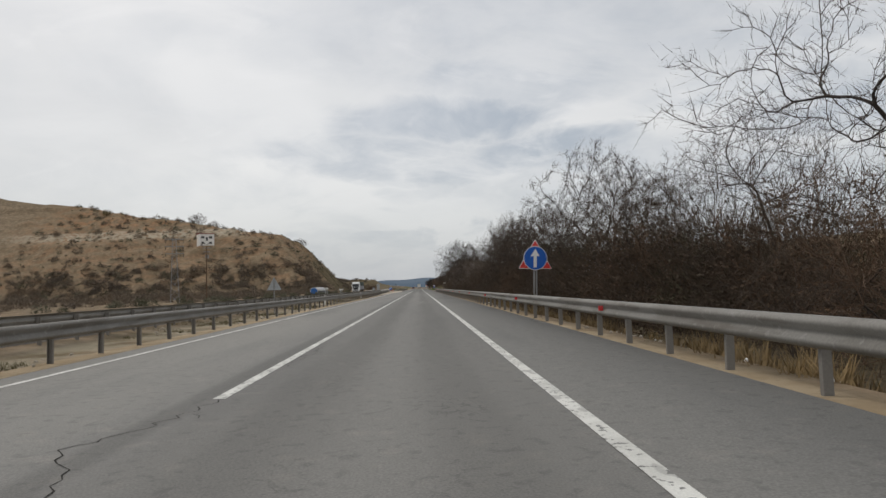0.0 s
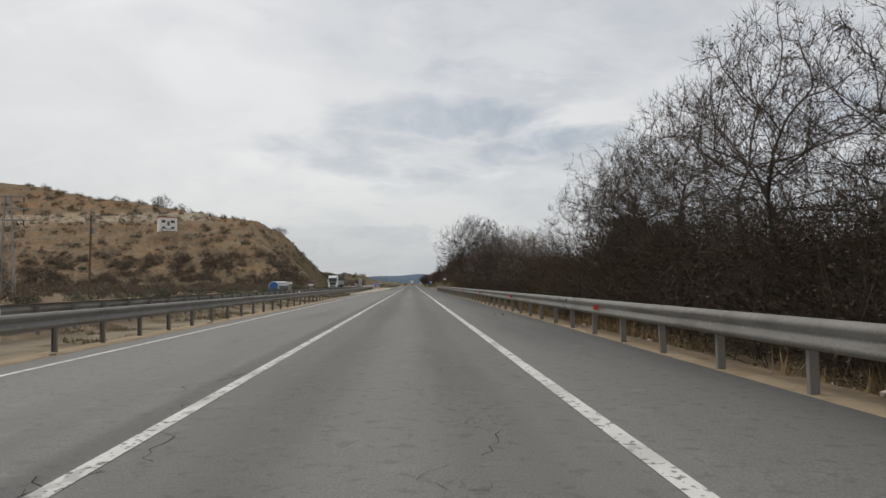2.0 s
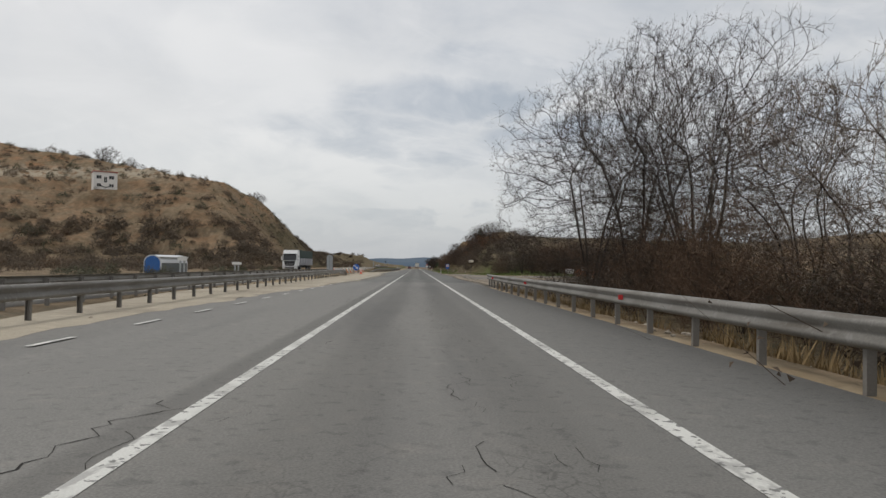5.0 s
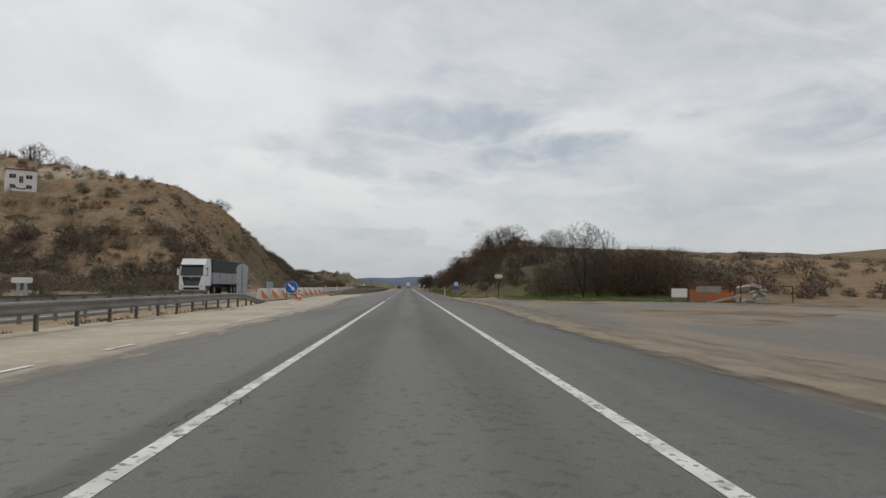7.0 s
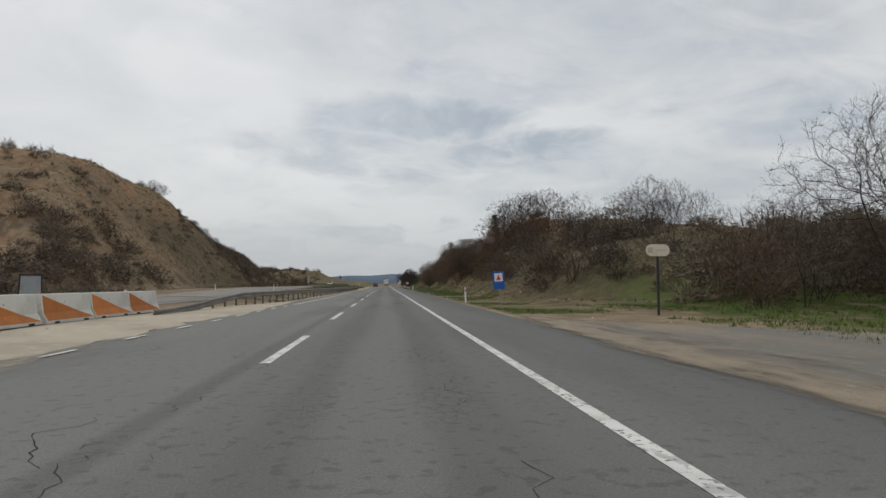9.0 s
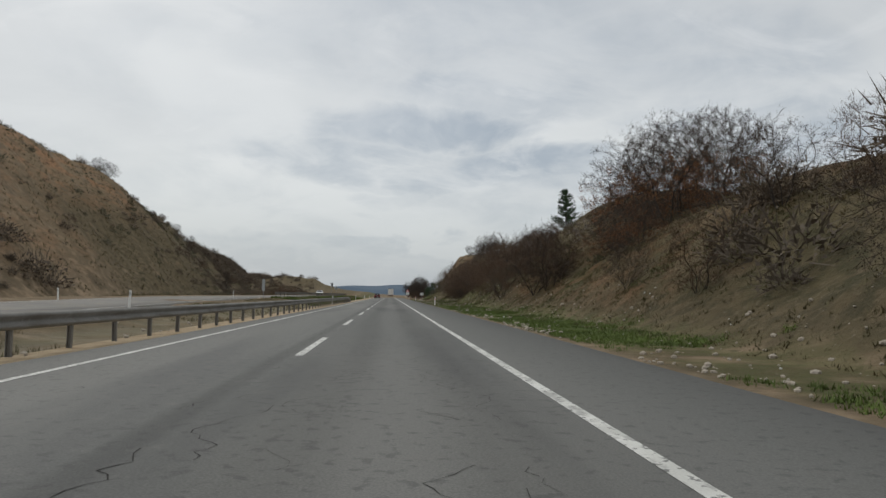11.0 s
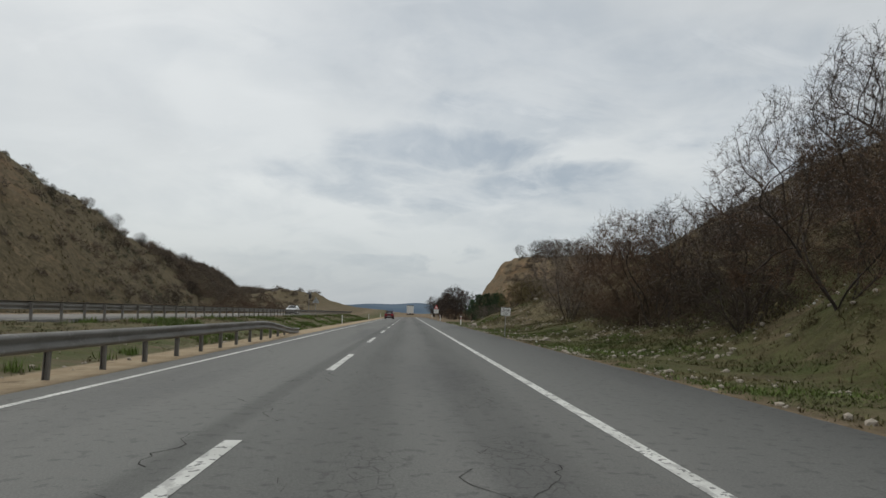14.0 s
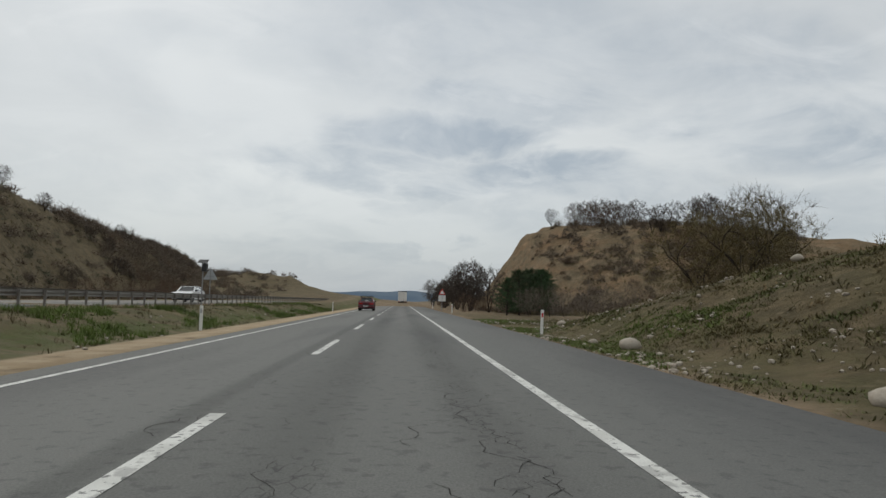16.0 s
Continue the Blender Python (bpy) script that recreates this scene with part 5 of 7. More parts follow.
# the cutting
for x, y, k, s, tl in ((15.8, 305.5, "rust", 0.95, 1.0), (17.6, 309.0, "rust", 1.05, 1.0), (19.0, 305.5, "rust", 1.1, 1.0), (20.8, 310.0, "rust", 1.0, 1.0), (16.4, 301.5, "rust", 0.95, 1.0), (13.8, 302.0, "rust", 0.42, 1.0), (14.2, 306.0, "rust", 0.4, 1.0), (13.6, 298.5, "rust", 0.45, 1.0), (15.0, 309.0, "rust", 0.4, 1.0), (20.0, 302.0, "rust", 0.95, 1.0), (22.5, 306.5, "rust", 1.0, 1.0), (10.3, 310.4, "bigbrown", 0.86, 1), (11.6, 313.5, "bigbrown", 0.72, 1), (9.2, 318.0, "thicket", 0.8, 1), (9.6, 322.5, "bigbrown", 0.7, 1),
                       (11.6, 331.0, "bigbrown", 0.85, 1), (12.6, 334.5, "bigbrown", 0.8, 1), (10.4, 338.0, "redbush", 1.1, 1), (10.2, 345.0, "bigbrown", 0.7, 1), (10.3, 350.0, "bigbrown", 0.85, 1), (10.5, 355.0, "thicket", 1.2, 1), (10.4, 361.0, "oak3", 0.5, 1),
                       (10.4, 362.8, "bigbrown", 0.95, 1), (10.9, 366.5, "bigbrown", 1.05, 1), (12.0, 371.0, "bigbrown", 0.9, 1), (12.4, 366, "redbush", 1.2, 1), (12.0, 357.5, "hawthorn", 0.72, 1), (12.4, 364.5, "hawthorn", 0.8, 1), (13.5, 351.0, "hawthorn", 0.9, 1), (14.6, 355.0, "hawthorn", 0.95, 1), (13.8, 358.0, "multi", 0.62, 1), (9.8, 375.8, "pale", 0.98, 1.0), (10.4, 377.4, "pale", 0.9, 1.0), (10.9, 378.5, "bigbrown", 0.55, 1), (11.6, 382.0, "bigbrown", 0.45, 1), (11.4, 406.6, "olive", 0.85, 1), (12.7, 405.2, "olive", 0.9, 1), (13.8, 405.6, "olive", 0.75, 1), (13.6, 406.6, "pale", 0.72, 1), (12.4, 407.4, "bigbrown", 0.55, 1)):
    plant(models[k], x, y, s, tall=tl)
plant(models["pine"], 21.5, 343.6, 0.95, 10)
for x, y, k, s in ((10.8, 309.0, "thicket2", 1.3), (12.2, 311.5, "bigbrown", 0.8), (11.4, 316.0, "thicket2", 1.2)):
    plant(models[k], x, y, s)
row(["blossom", "hillbush", "blossom"], 15.5, 19.5, 318, 372, 2.6, 0.7, 1.1)
row(["hillbush", "blossom", "hillbush"], 18.0, 21.5, 342, 377, 1.5, 0.85, 1.25)
row(["scrub", "hillbush"], 11, 22, 296, 400, 3.4, 0.35, 0.6)
row(["thicket", "hillbush"], 11.5, 14.5, 320, 372, 3.4, 0.5, 0.8)
# beyond the cutting
for x, y, s in ((10.6, 448.0, 0.8), (12.2, 450.0, 1.0), (13.8, 452.5, 1.05), (15.6, 456.5, 1.1), (17.2, 461.0, 1.1)):
    plant(models["broadpine"], x, y, s)
plant(models["broadpine"], 30.0, 425.0, 0.6)
for x, y, s in ((29, 510, 0.36), (33.3, 508, 0.48), (34.9, 507, 0.5), (36.5, 508, 0.46), (38.2, 507, 0.5), (40.8, 507, 0.5), (42.4, 508, 0.46), (44.7, 507, 0.54), (40.4, 487, 0.44), (41.8, 487, 0.46), (43.8, 486, 0.5), (47.4, 487, 0.48), (48.8, 488, 0.46), (50.2, 488, 0.54), (51.8, 489, 0.5), (54.5, 490, 0.42), (58, 491, 0.45)):
    plant(models["crest"], x, y, s)
for x, y, k, s in ((34.5, 500, "redbush", 1.5), (36.2, 501, "thicket", 1.6), (37.5, 500, "redbush", 1.4), (40.5, 498, "thicket", 1.2), (31.5, 503, "redbush", 1.2), (43.0, 482, "redbush", 0.9), (39.5, 484, "redbush", 0.8),
                   (11.5, 441, "pale", 0.5), (13.2, 440, "pale", 0.55), (15.0, 442, "pale", 0.5), (16.6, 440, "pale", 0.6), (18.6, 442, "pale", 0.6), (20.5, 440, "pale", 0.55), (22.6, 443, "redbush", 0.9), (24.8, 441, "redbush", 0.9)):
    plant(models[k], x, y, s)
row(["crest", "redbush", "crest"], 7.6, 12, 462, 560, 4.0, 0.5, 0.75)
row(["redbush", "thicket"], 10, 17, 453, 476, 3.0, 0.6, 0.9)
# scrub on the ridge and the flats below it: too many to count
def far_scrub(name, spots, material, label, blades_=56, clumps=84, leaf=0.07, stem=0.02):
    r = np.random.default_rng(len(spots))
    sp = np.asarray(spots, float)
    z = land(sp[:, 0], sp[:, 1])
    base = np.stack([sp[:, 0], sp[:, 1], z - 0.1], -1)
    n = len(sp)
    # stems fan out from the foot, clumps fill the crown
    d = r.normal(size=(n, blades_, 3))
    d[:, :, 2] = np.abs(d[:, :, 2]) + 0.35
    d /= np.linalg.norm(d, axis=2, keepdims=True)
    ln = sp[:, 2][:, None, None] * r.uniform(0.4, 0.85, (n, blades_, 1))
    off = r.normal(0, 0.34, (n, blades_, 3)) * sp[:, 2][:, None, None] * (1, 1, 0.1)
    a = base[:, None] + off
    c = a + d * ln
    rad = np.full((n * blades_, 1), stem) * np.repeat(sp[:, 2] ** 0.6, blades_)[:, None]
    seg = np.concatenate([a.reshape(-1, 3), rad, c.reshape(-1, 3), rad * 0.2], 1)
    k = r.integers(0, blades_, (n, clumps))
    foot, tip = np.take_along_axis(a, k[:, :, None], 1), np.take_along_axis(c, k[:, :, None], 1)
    pts = (foot + (tip - foot) * r.uniform(0.2, 0.85, (n, clumps, 1))).reshape(-1, 3) + r.normal(0, 0.05, (n * clumps, 3)) * np.repeat(sp[:, 2], clumps)[:, None]
    pts[:, 2] = np.maximum(pts[:, 2], np.repeat(base[:, 2], clumps) + 0.15)
    me = mesh_of(name, [blades(seg, r), leaf_tris(pts, leaf * np.repeat(sp[:, 2], clumps)[:, None] + 0.03 * (leaf / 0.055), r)], material)
    return tagged(new(name, me), label, "scrub", kind="stuff")


def dome_scrub(name, spots, material, label, count=240, fine=0.075, stem=0.024, reach=0.26):
    """Many round twiggy bushes in one mesh: spots of x, y, height."""
    r = np.random.default_rng(len(spots) + 7)
    sp = np.asarray(spots, float)
    n, s = len(sp), sp[:, 2][:, None, None]
    base = np.stack([sp[:, 0], sp[:, 1], land(sp[:, 0], sp[:, 1]) - 0.1], -1)
    d = r.normal(size=(n, count, 3))
    d[:, :, 2] = np.abs(d[:, :, 2]) * 0.9 + 0.05
    d /= np.linalg.norm(d, axis=2, keepdims=True)
    turn = r.uniform(0, 6.3, (n, 1))
    lump = 1 + 0.22 * np.sin(3 * np.arctan2(d[:, :, 1], d[:, :, 0]) + turn) + 0.15 * np.sin(7 * d[:, :, 2] + turn * 2)
    depth = r.uniform(0.3, 1.0, (n, count)) ** 0.5 * lump
    wide = r.uniform(0.55, 0.95, (n, 1, 1))
    p = base[:, None] + d * depth[:, :, None] * s * np.concatenate([wide, wide, np.full_like(wide, 0.9)], 2)
    # half of the pieces are outward twigs, half small clumps
    half = count // 2
    a = p[:, :half].reshape(-1, 3)
    way = (d[:, :half] + r.normal(0, 0.45, (n, half, 3))).reshape(-1, 3)
    ln = np.repeat(sp[:, 2], half)[:, None] * reach
    rad = np.repeat(sp[:, 2] ** 0.7, half)[:, None] * stem
    seg = np.concatenate([a, rad, a + way * ln, rad * 0.2], 1)
    q = p[:, half:].reshape(-1, 3)
    size = np.repeat(sp[:, 2], count - half)[:, None] * fine + 0.02
    me = mesh_of(name, [blades(seg, r), leaf_tris(q, size, r)], material)
    return tagged(new(name, me), label, "scrub", kind="stuff")


M_FAR_BROWN = mat("brown_hill_scrub", (0.15, 0.119, 0.088), 0.95, spots=[(0.05, (0.105, 0.085, 0.067), 0.42, 0.6, 0.8), (0.11, (0.17, 0.118, 0.078), 0.5, 0.68, 0.7)], grain=(1.5, 0.3))
M_FAR_GREEN = mat("grey_green_hill_scrub", (0.125, 0.122, 0.085), 0.95, spots=[(0.07, (0.065, 0.07, 0.04), 0.42, 0.6, 0.8)], grain=(1.5, 0.3))


def ridge_spots(count, seed, low, high, x0=34, x1=225, y0=316, y1=475):
    r = np.random.default_rng(seed)
    x, y = -r.uniform(x0, x1, count * 6), r.uniform(y0, y1, count * 6)
    z = land(x, y)
    keep = (z > low) & (z < high) & (rough(x, y, 9.0, seed) > -0.25)
    # the open flank towards the road is barer
    keep &= (y - 318) * 0.62 < (-x - 31) * 0.68 + 16 + 14 * (r.uniform(0, 1, len(x)) < 0.10)
    x, y = x[keep][:count], y[keep][:count]
    return np.stack([x, y, (0.7 + 2.3 * r.uniform(0, 1, len(x)) ** 2.2) * np.where(land(x, y) < 14, 1.35, 1.0)], -1)


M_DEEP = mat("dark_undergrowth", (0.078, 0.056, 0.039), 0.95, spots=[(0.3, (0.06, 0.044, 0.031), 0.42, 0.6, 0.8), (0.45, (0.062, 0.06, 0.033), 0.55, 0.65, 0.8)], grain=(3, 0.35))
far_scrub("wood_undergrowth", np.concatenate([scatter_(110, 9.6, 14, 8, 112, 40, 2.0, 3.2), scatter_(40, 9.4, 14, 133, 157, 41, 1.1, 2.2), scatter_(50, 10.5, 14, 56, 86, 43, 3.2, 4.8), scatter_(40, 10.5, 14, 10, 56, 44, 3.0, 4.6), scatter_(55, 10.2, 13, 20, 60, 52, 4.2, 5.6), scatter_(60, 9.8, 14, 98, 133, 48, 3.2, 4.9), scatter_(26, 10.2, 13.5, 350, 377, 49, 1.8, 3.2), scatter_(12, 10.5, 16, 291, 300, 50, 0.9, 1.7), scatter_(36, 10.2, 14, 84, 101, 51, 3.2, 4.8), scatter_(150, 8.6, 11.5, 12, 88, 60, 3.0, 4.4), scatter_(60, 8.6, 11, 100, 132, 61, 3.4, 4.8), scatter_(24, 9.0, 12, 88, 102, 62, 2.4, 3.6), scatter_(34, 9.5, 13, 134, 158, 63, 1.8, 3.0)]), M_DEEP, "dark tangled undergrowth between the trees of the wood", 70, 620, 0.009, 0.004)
dome_scrub("bank_undergrowth", np.concatenate([scatter_(40, 14, 30, 242, 256, 42, 0.7, 2.6), scatter_(45, 10, 24, 256, 292, 45, 0.6, 2.3), scatter_(50, 24, 40, 243, 262, 47, 1.2, 2.4)]), M_FAR_BROWN, "leafless brown undergrowth on the bank", 320, 0.05)
dome_scrub("hill_scrub_brown", np.concatenate([ridge_spots(950, 21, 0.8, 16), ridge_spots(520, 22, 16, 75)]), M_FAR_BROWN, "leafless brown scrub scattered over the ridge")
dome_scrub("hill_scrub_green", np.concatenate([ridge_spots(260, 23, 0.8, 75), scatter_(160, -140, -55, 470, 690, 24), scatter_(80, -36, -25, 60, 300, 25)]), M_FAR_GREEN, "grey-green low scrub on the dry slopes")
dome_scrub("flat_scrub", np.concatenate([scatter_(230, -80, -34, 40, 335, 26, 0.8, 1.9), scatter_(330, -190, -50, 240, 335, 27, 1.6, 3.6)]), M_FAR_BROWN, "brown scrub on the flat beyond the opposite road")
dome_scrub("flank_tussocks", np.concatenate([scatter_(900, -84, -35, 375, 560, 70, 0.3, 0.8)]), M_FAR_BROWN, "low dry tussocks and dwarf scrub over the slopes", 60, 0.09)
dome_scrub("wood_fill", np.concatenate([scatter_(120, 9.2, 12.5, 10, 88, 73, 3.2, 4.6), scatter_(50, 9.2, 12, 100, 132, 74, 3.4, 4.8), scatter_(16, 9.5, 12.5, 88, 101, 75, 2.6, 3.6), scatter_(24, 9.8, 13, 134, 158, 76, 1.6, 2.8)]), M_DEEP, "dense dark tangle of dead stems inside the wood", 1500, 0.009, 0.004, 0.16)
dome_scrub("tail_scrub", np.concatenate([scatter_(150, -98, -58, 490, 700, 28, 0.9, 2.4), scatter_(380, -104, -40, 540, 720, 36, 0.7, 2.0), scatter_(260, -92, -70, 545, 640, 34, 1.6, 3.4), scatter_(160, -104, -70, 640, 705, 35, 1.6, 3.2), scatter_(420, -150, -80, 560, 730, 39, 1.0, 2.8), scatter_(60, 19, 60, 476, 500, 29, 0.5, 1.2), scatter_(70, 10, 30, 452, 480, 30, 0.6, 1.3), scatter_(170, 26, 90, 236, 340, 31, 0.5, 1.5), scatter_(60, 24, 60, 238, 262, 38, 0.8, 2.2), scatter_(320, 24, 62, 466, 510, 80, 0.5, 1.5)]), M_FAR_BROWN, "bare brown scrub on the farther slopes")
M_MOUND = mat("olive_brown_dwarf_scrub", (0.17, 0.135, 0.075), 0.95, spots=[(0.16, (0.105, 0.1, 0.045), 0.42, 0.58, 0.9), (0.4, (0.2, 0.14, 0.08), 0.52, 0.66, 0.8)], grain=(2, 0.35))
dome_scrub("mound_scrub", np.concatenate([scatter_(420, 8.5, 30, 386, 426, 71, 0.18, 0.5), scatter_(800, 9.5, 24, 296, 388, 72, 0.2, 0.6), scatter_(40, 13, 26, 330, 420, 33, 0.6, 1.1)]), M_MOUND, "low olive-brown dwarf scrub over the cut bank", 110, 0.06, 0.014)
dome_scrub("flank_bushes", np.concatenate([scatter_(170, -84, -38, 425, 610, 81, 0.6, 1.9), scatter_(130, -62, -34, 440, 560, 82, 0.8, 2.2)]), M_FAR_BROWN, "brown bushes over the ridge's falling flank")
dome_scrub("flank_green_bushes", scatter_(300, -84, -36, 400, 600, 83, 0.4, 1.5), M_FAR_GREEN, "grey-green bushes over the ridge's falling flank", 160)
for x, y, k, s in ((-133, 412, "hillbush", 2.6), (-136, 411, "hillbush", 2.0), (-123, 410, "hillbush", 1.5), (-118, 409, "hillbush", 1.1), (-196, 428, "olive", 1.2), (-75.2, 445.3, "hillbush", 1.5), (-77.5, 444.0, "hillbush", 1.3), (-71.8, 469.1, "crest", 0.3),
                   (-66.1, 487.8, "crest", 0.42), (-57.5, 502.8, "crest", 0.45), (-59.5, 505, "hillbush", 1.2)):
    plant(models[k], x, y, s)
for k in range(12):
    y = 505 + k * 13
    plant(models["crest"], -rnd.uniform(60, 82) - 0.08 * (y - 505), y, rnd.uniform(0.3, 0.45))
row(["redbush"], -37, -31, 458, 500, 4.0, 0.8, 1.2)
for ob in models.values():
    drop_thing(ob)


# ---- grass, stones and litter ----
def tufts(name, spots, height, blades, material, label, category, lean=0.5, width=0.012):
    rng = np.random.default_rng(len(spots))
    s = np.repeat(np.asarray(spots, float), blades, 0)
    n = len(s)
    a = rng.uniform(0, 2 * np.pi, n)
    out = rng.uniform(0.1, lean, n)
    hgt = height * rng.uniform(0.45, 1.15, n) * s[:, 2]
    foot = np.stack([s[:, 0] + rng.normal(0, 0.07, n), s[:, 1] + rng.normal(0, 0.07, n)], -1)
    z = land(foot[:, 0], foot[:, 1]) - 0.02
    w = width * rng.uniform(0.6, 1.4, n)
    tip = np.stack([foot[:, 0] + np.cos(a) * out * hgt, foot[:, 1] + np.sin(a) * out * hgt, z + hgt], -1)
    base = np.stack([foot[:, 0], foot[:, 1], z], -1)
    side = np.stack([-np.sin(a) * w, np.cos(a) * w, 0 * a], -1)
    v = np.stack([base - side, base + side, tip], 1).reshape(-1, 3)
    me = mesh_of(name, [(v, np.arange(len(v)).reshape(-1, 3))], material)
    return tagged(new(name, me), label, category, kind="stuff")


M_STRAW = mat("straw_grass", (0.235, 0.165, 0.08), 0.9, spots=[(0.5, (0.13, 0.095, 0.05), 0.42, 0.65, 0.8)], grain=(3, 0.3))
M_GREEN = mat("green_grass", (0.108, 0.15, 0.034), 0.85, spots=[(0.6, (0.06, 0.085, 0.022), 0.45, 0.65, 0.8)], grain=(3, 0.3))
M_DULL = mat("dull_grass", (0.12, 0.105, 0.055), 0.9, spots=[(0.3, (0.16, 0.12, 0.065), 0.45, 0.65, 0.8)], grain=(3, 0.3))


def scatter(count, x0, x1, y0, y1, lo=0.6, hi=1.2, clump=0.0, seed=1):
    rng = np.random.default_rng(seed)
    x, y = rng.uniform(x0, x1, count * 3), rng.uniform(y0, y1, count * 3)
    keep = rough(x, y, 4.0, seed) > clump
    x, y = x[keep][:count], y[keep][:count]
    return np.stack([x, y, rng.uniform(lo, hi, len(x))], -1)


tufts("dry_grass", scatter(1500, 4.75, 6.8, -4, 163, 0.3, 1.2, clump=0.25, seed=3), 0.45, 12, M_STRAW, "tufts of dry straw grass behind the rail", "grass", 0.9)
tufts("green_grass", np.concatenate([scatter(9000, 4.9, 9.0, 240, 428, 0.4, 1.2, 0.15, 4), scatter(6000, 4.9, 8.2, 278, 332, 0.4, 1.2, -0.3, 20), scatter(3600, 9, 32, 222, 246, 0.6, 1.5, -0.1, 5)]), 0.12, 9, M_GREEN, "fresh green verge grass at the foot of the bank", "grass", 1.5, 0.014)
tufts("bank_grass", np.concatenate([scatter(9500, 7.5, 20, 262, 428, 0.5, 1.2, -0.3, 6), scatter(1500, 9, 40, 240, 290, 0.6, 1.4, -0.1, 7)]), 0.13, 8, M_DULL, "dull dry tussocks on the cut bank", "grass", 1.6, 0.02)
tufts("median_grass", np.concatenate([scatter(3000, -10.0, -7.2, -5, 210, 0.5, 1.1, 0.15, 8), scatter(2200, -13.5, -7.0, 262, 470, 0.6, 1.3, 0.0, 9)]), 0.16, 8, M_DULL, "patchy grass of the median", "grass", 0.9, 0.014)
tufts("hill_grass", np.concatenate([scatter(5200, -82, -33, 350, 520, 0.6, 1.5, -0.3, 18), scatter(1800, 12, 40, 452, 490, 0.6, 1.4, -0.2, 19)]), 0.42, 7, M_DULL, "dry tussocks over the open flank of the ridge", "grass", 0.9, 0.035)
tufts("median_green", scatter(2600, -13.5, -7.6, 330, 460, 0.4, 1.5, 0.3, 10), 0.22, 16, M_GREEN, "green weed clumps on the median bank", "grass", 0.9, 0.016)


M_WEED = mat("dull_green_weeds", (0.105, 0.112, 0.042), 0.9, spots=[(0.35, (0.145, 0.115, 0.058), 0.45, 0.62, 0.8), (0.9, (0.06, 0.075, 0.026), 0.5, 0.66, 0.8)], grain=(3, 0.3))
tufts("bank_weeds", np.concatenate([scatter(6500, 7.0, 15, 322, 426, 0.5, 1.6, 0.25, 84), scatter(1800, 7.0, 15, 284, 325, 0.5, 1.6, 0.45, 87), scatter(7000, 4.9, 8.5, 330, 428, 0.4, 1.1, -0.2, 85), scatter(2500, -13.5, -7.4, 300, 470, 0.5, 1.2, -0.1, 86)]), 0.09, 9, M_WEED, "dull green weeds over the bank and the median", "grass", 2.2, 0.02)


def stone_bm(rng, r, flat=0.7):
    bm = bmesh.new()
    bmesh.ops.create_icosphere(bm, subdivisions=2, radius=r)
    for v in bm.verts:
        v.co *= 1 + 0.22 * noise.noise(v.co * (1.6 / r) + Vector((rng.uniform(0, 9), 0, 0)))
        v.co.z *= flat
    return bm


M_STONE = mat("pale_limestone", (0.36, 0.32, 0.265), 0.95, spots=[(6, (0.3, 0.25, 0.19), 0.5, 0.7, 0.7)], grain=(25, 0.15), bump=(20, 0.01))
rng = np.random.default_rng(77)
for x, y, r, label in ((6.2, 399.2, 0.30, "large pale boulder on the verge"), (5.95, 401.8, 0.14, "small pale stone on the verge"), (6.15, 389.6, 0.22, "white broken stone beside the shoulder"), (12.8, 402.3, 0.2, "white boulder high on the mound"), (7.2, 411.0, 0.2, "pale stone on the verge"), (6.4, 366.0, 0.15, "pale stone on the verge")):
    b = part("boulder", stone_bm(rng, r), M_STONE, None, "", True)
    b.matrix_basis = pose(x, y, land_at(x, y) + r * 0.35, 0, 0, rng.uniform(0, 360))
    tagged(b, label, "boulder", "boulders")


def pebbles(name, spots, material, label, category, lo, hi):
    r = np.random.default_rng(5)
    bm = bmesh.new()
    bmesh.ops.create_icosphere(bm, subdivisions=1, radius=1.0)
    v0 = np.array([v.co for v in bm.verts])
    f0 = np.array([[v.index for v in f.verts] for f in bm.faces])
    bm.free()
    s = np.asarray(spots, float)
    n = len(s)
    size = np.exp(r.uniform(math.log(lo), math.log(hi), n))
    v = v0[None] * size[:, None, None] * r.uniform(0.6, 1.2, (n, 1, 3)) * r.uniform(0.8, 1.2, (n, len(v0), 1)) * (1, 1, 0.7)
    v = v + np.stack([s[:, 0], s[:, 1], land(s[:, 0], s[:, 1]) + size * 0.25], -1)[:, None]
    f = f0[None] + (np.arange(n) * len(v0))[:, None, None]
    me = mesh_of(name, [(v.reshape(-1, 3), f.reshape(-1, 3))], material)
    return tagged(new(name, me), label, category, kind="stuff")


pebbles("stones", np.concatenate([scatter(550, 4.6, 5.6, 262, 428, seed=17, clump=-0.1), scatter(2200, 4.8, 12.5, 330, 428, seed=12, clump=-0.2), scatter(500, 4.8, 10.5, 262, 330, seed=22, clump=-0.2), scatter(350, 4.5, 6.5, -5, 160, seed=13), scatter(500, -10, -6.2, -5, 450, seed=14)]), M_STONE, "scattered small pale stones on the verges", "stones", 0.02, 0.10)
pebbles("litter", np.concatenate([scatter(60, 5.0, 12, 232, 425, seed=15), scatter(40, 4.8, 6.6, 0, 160, seed=16)]), M_WHITE, "scraps of white litter on the verge", "litter", 0.03, 0.07)


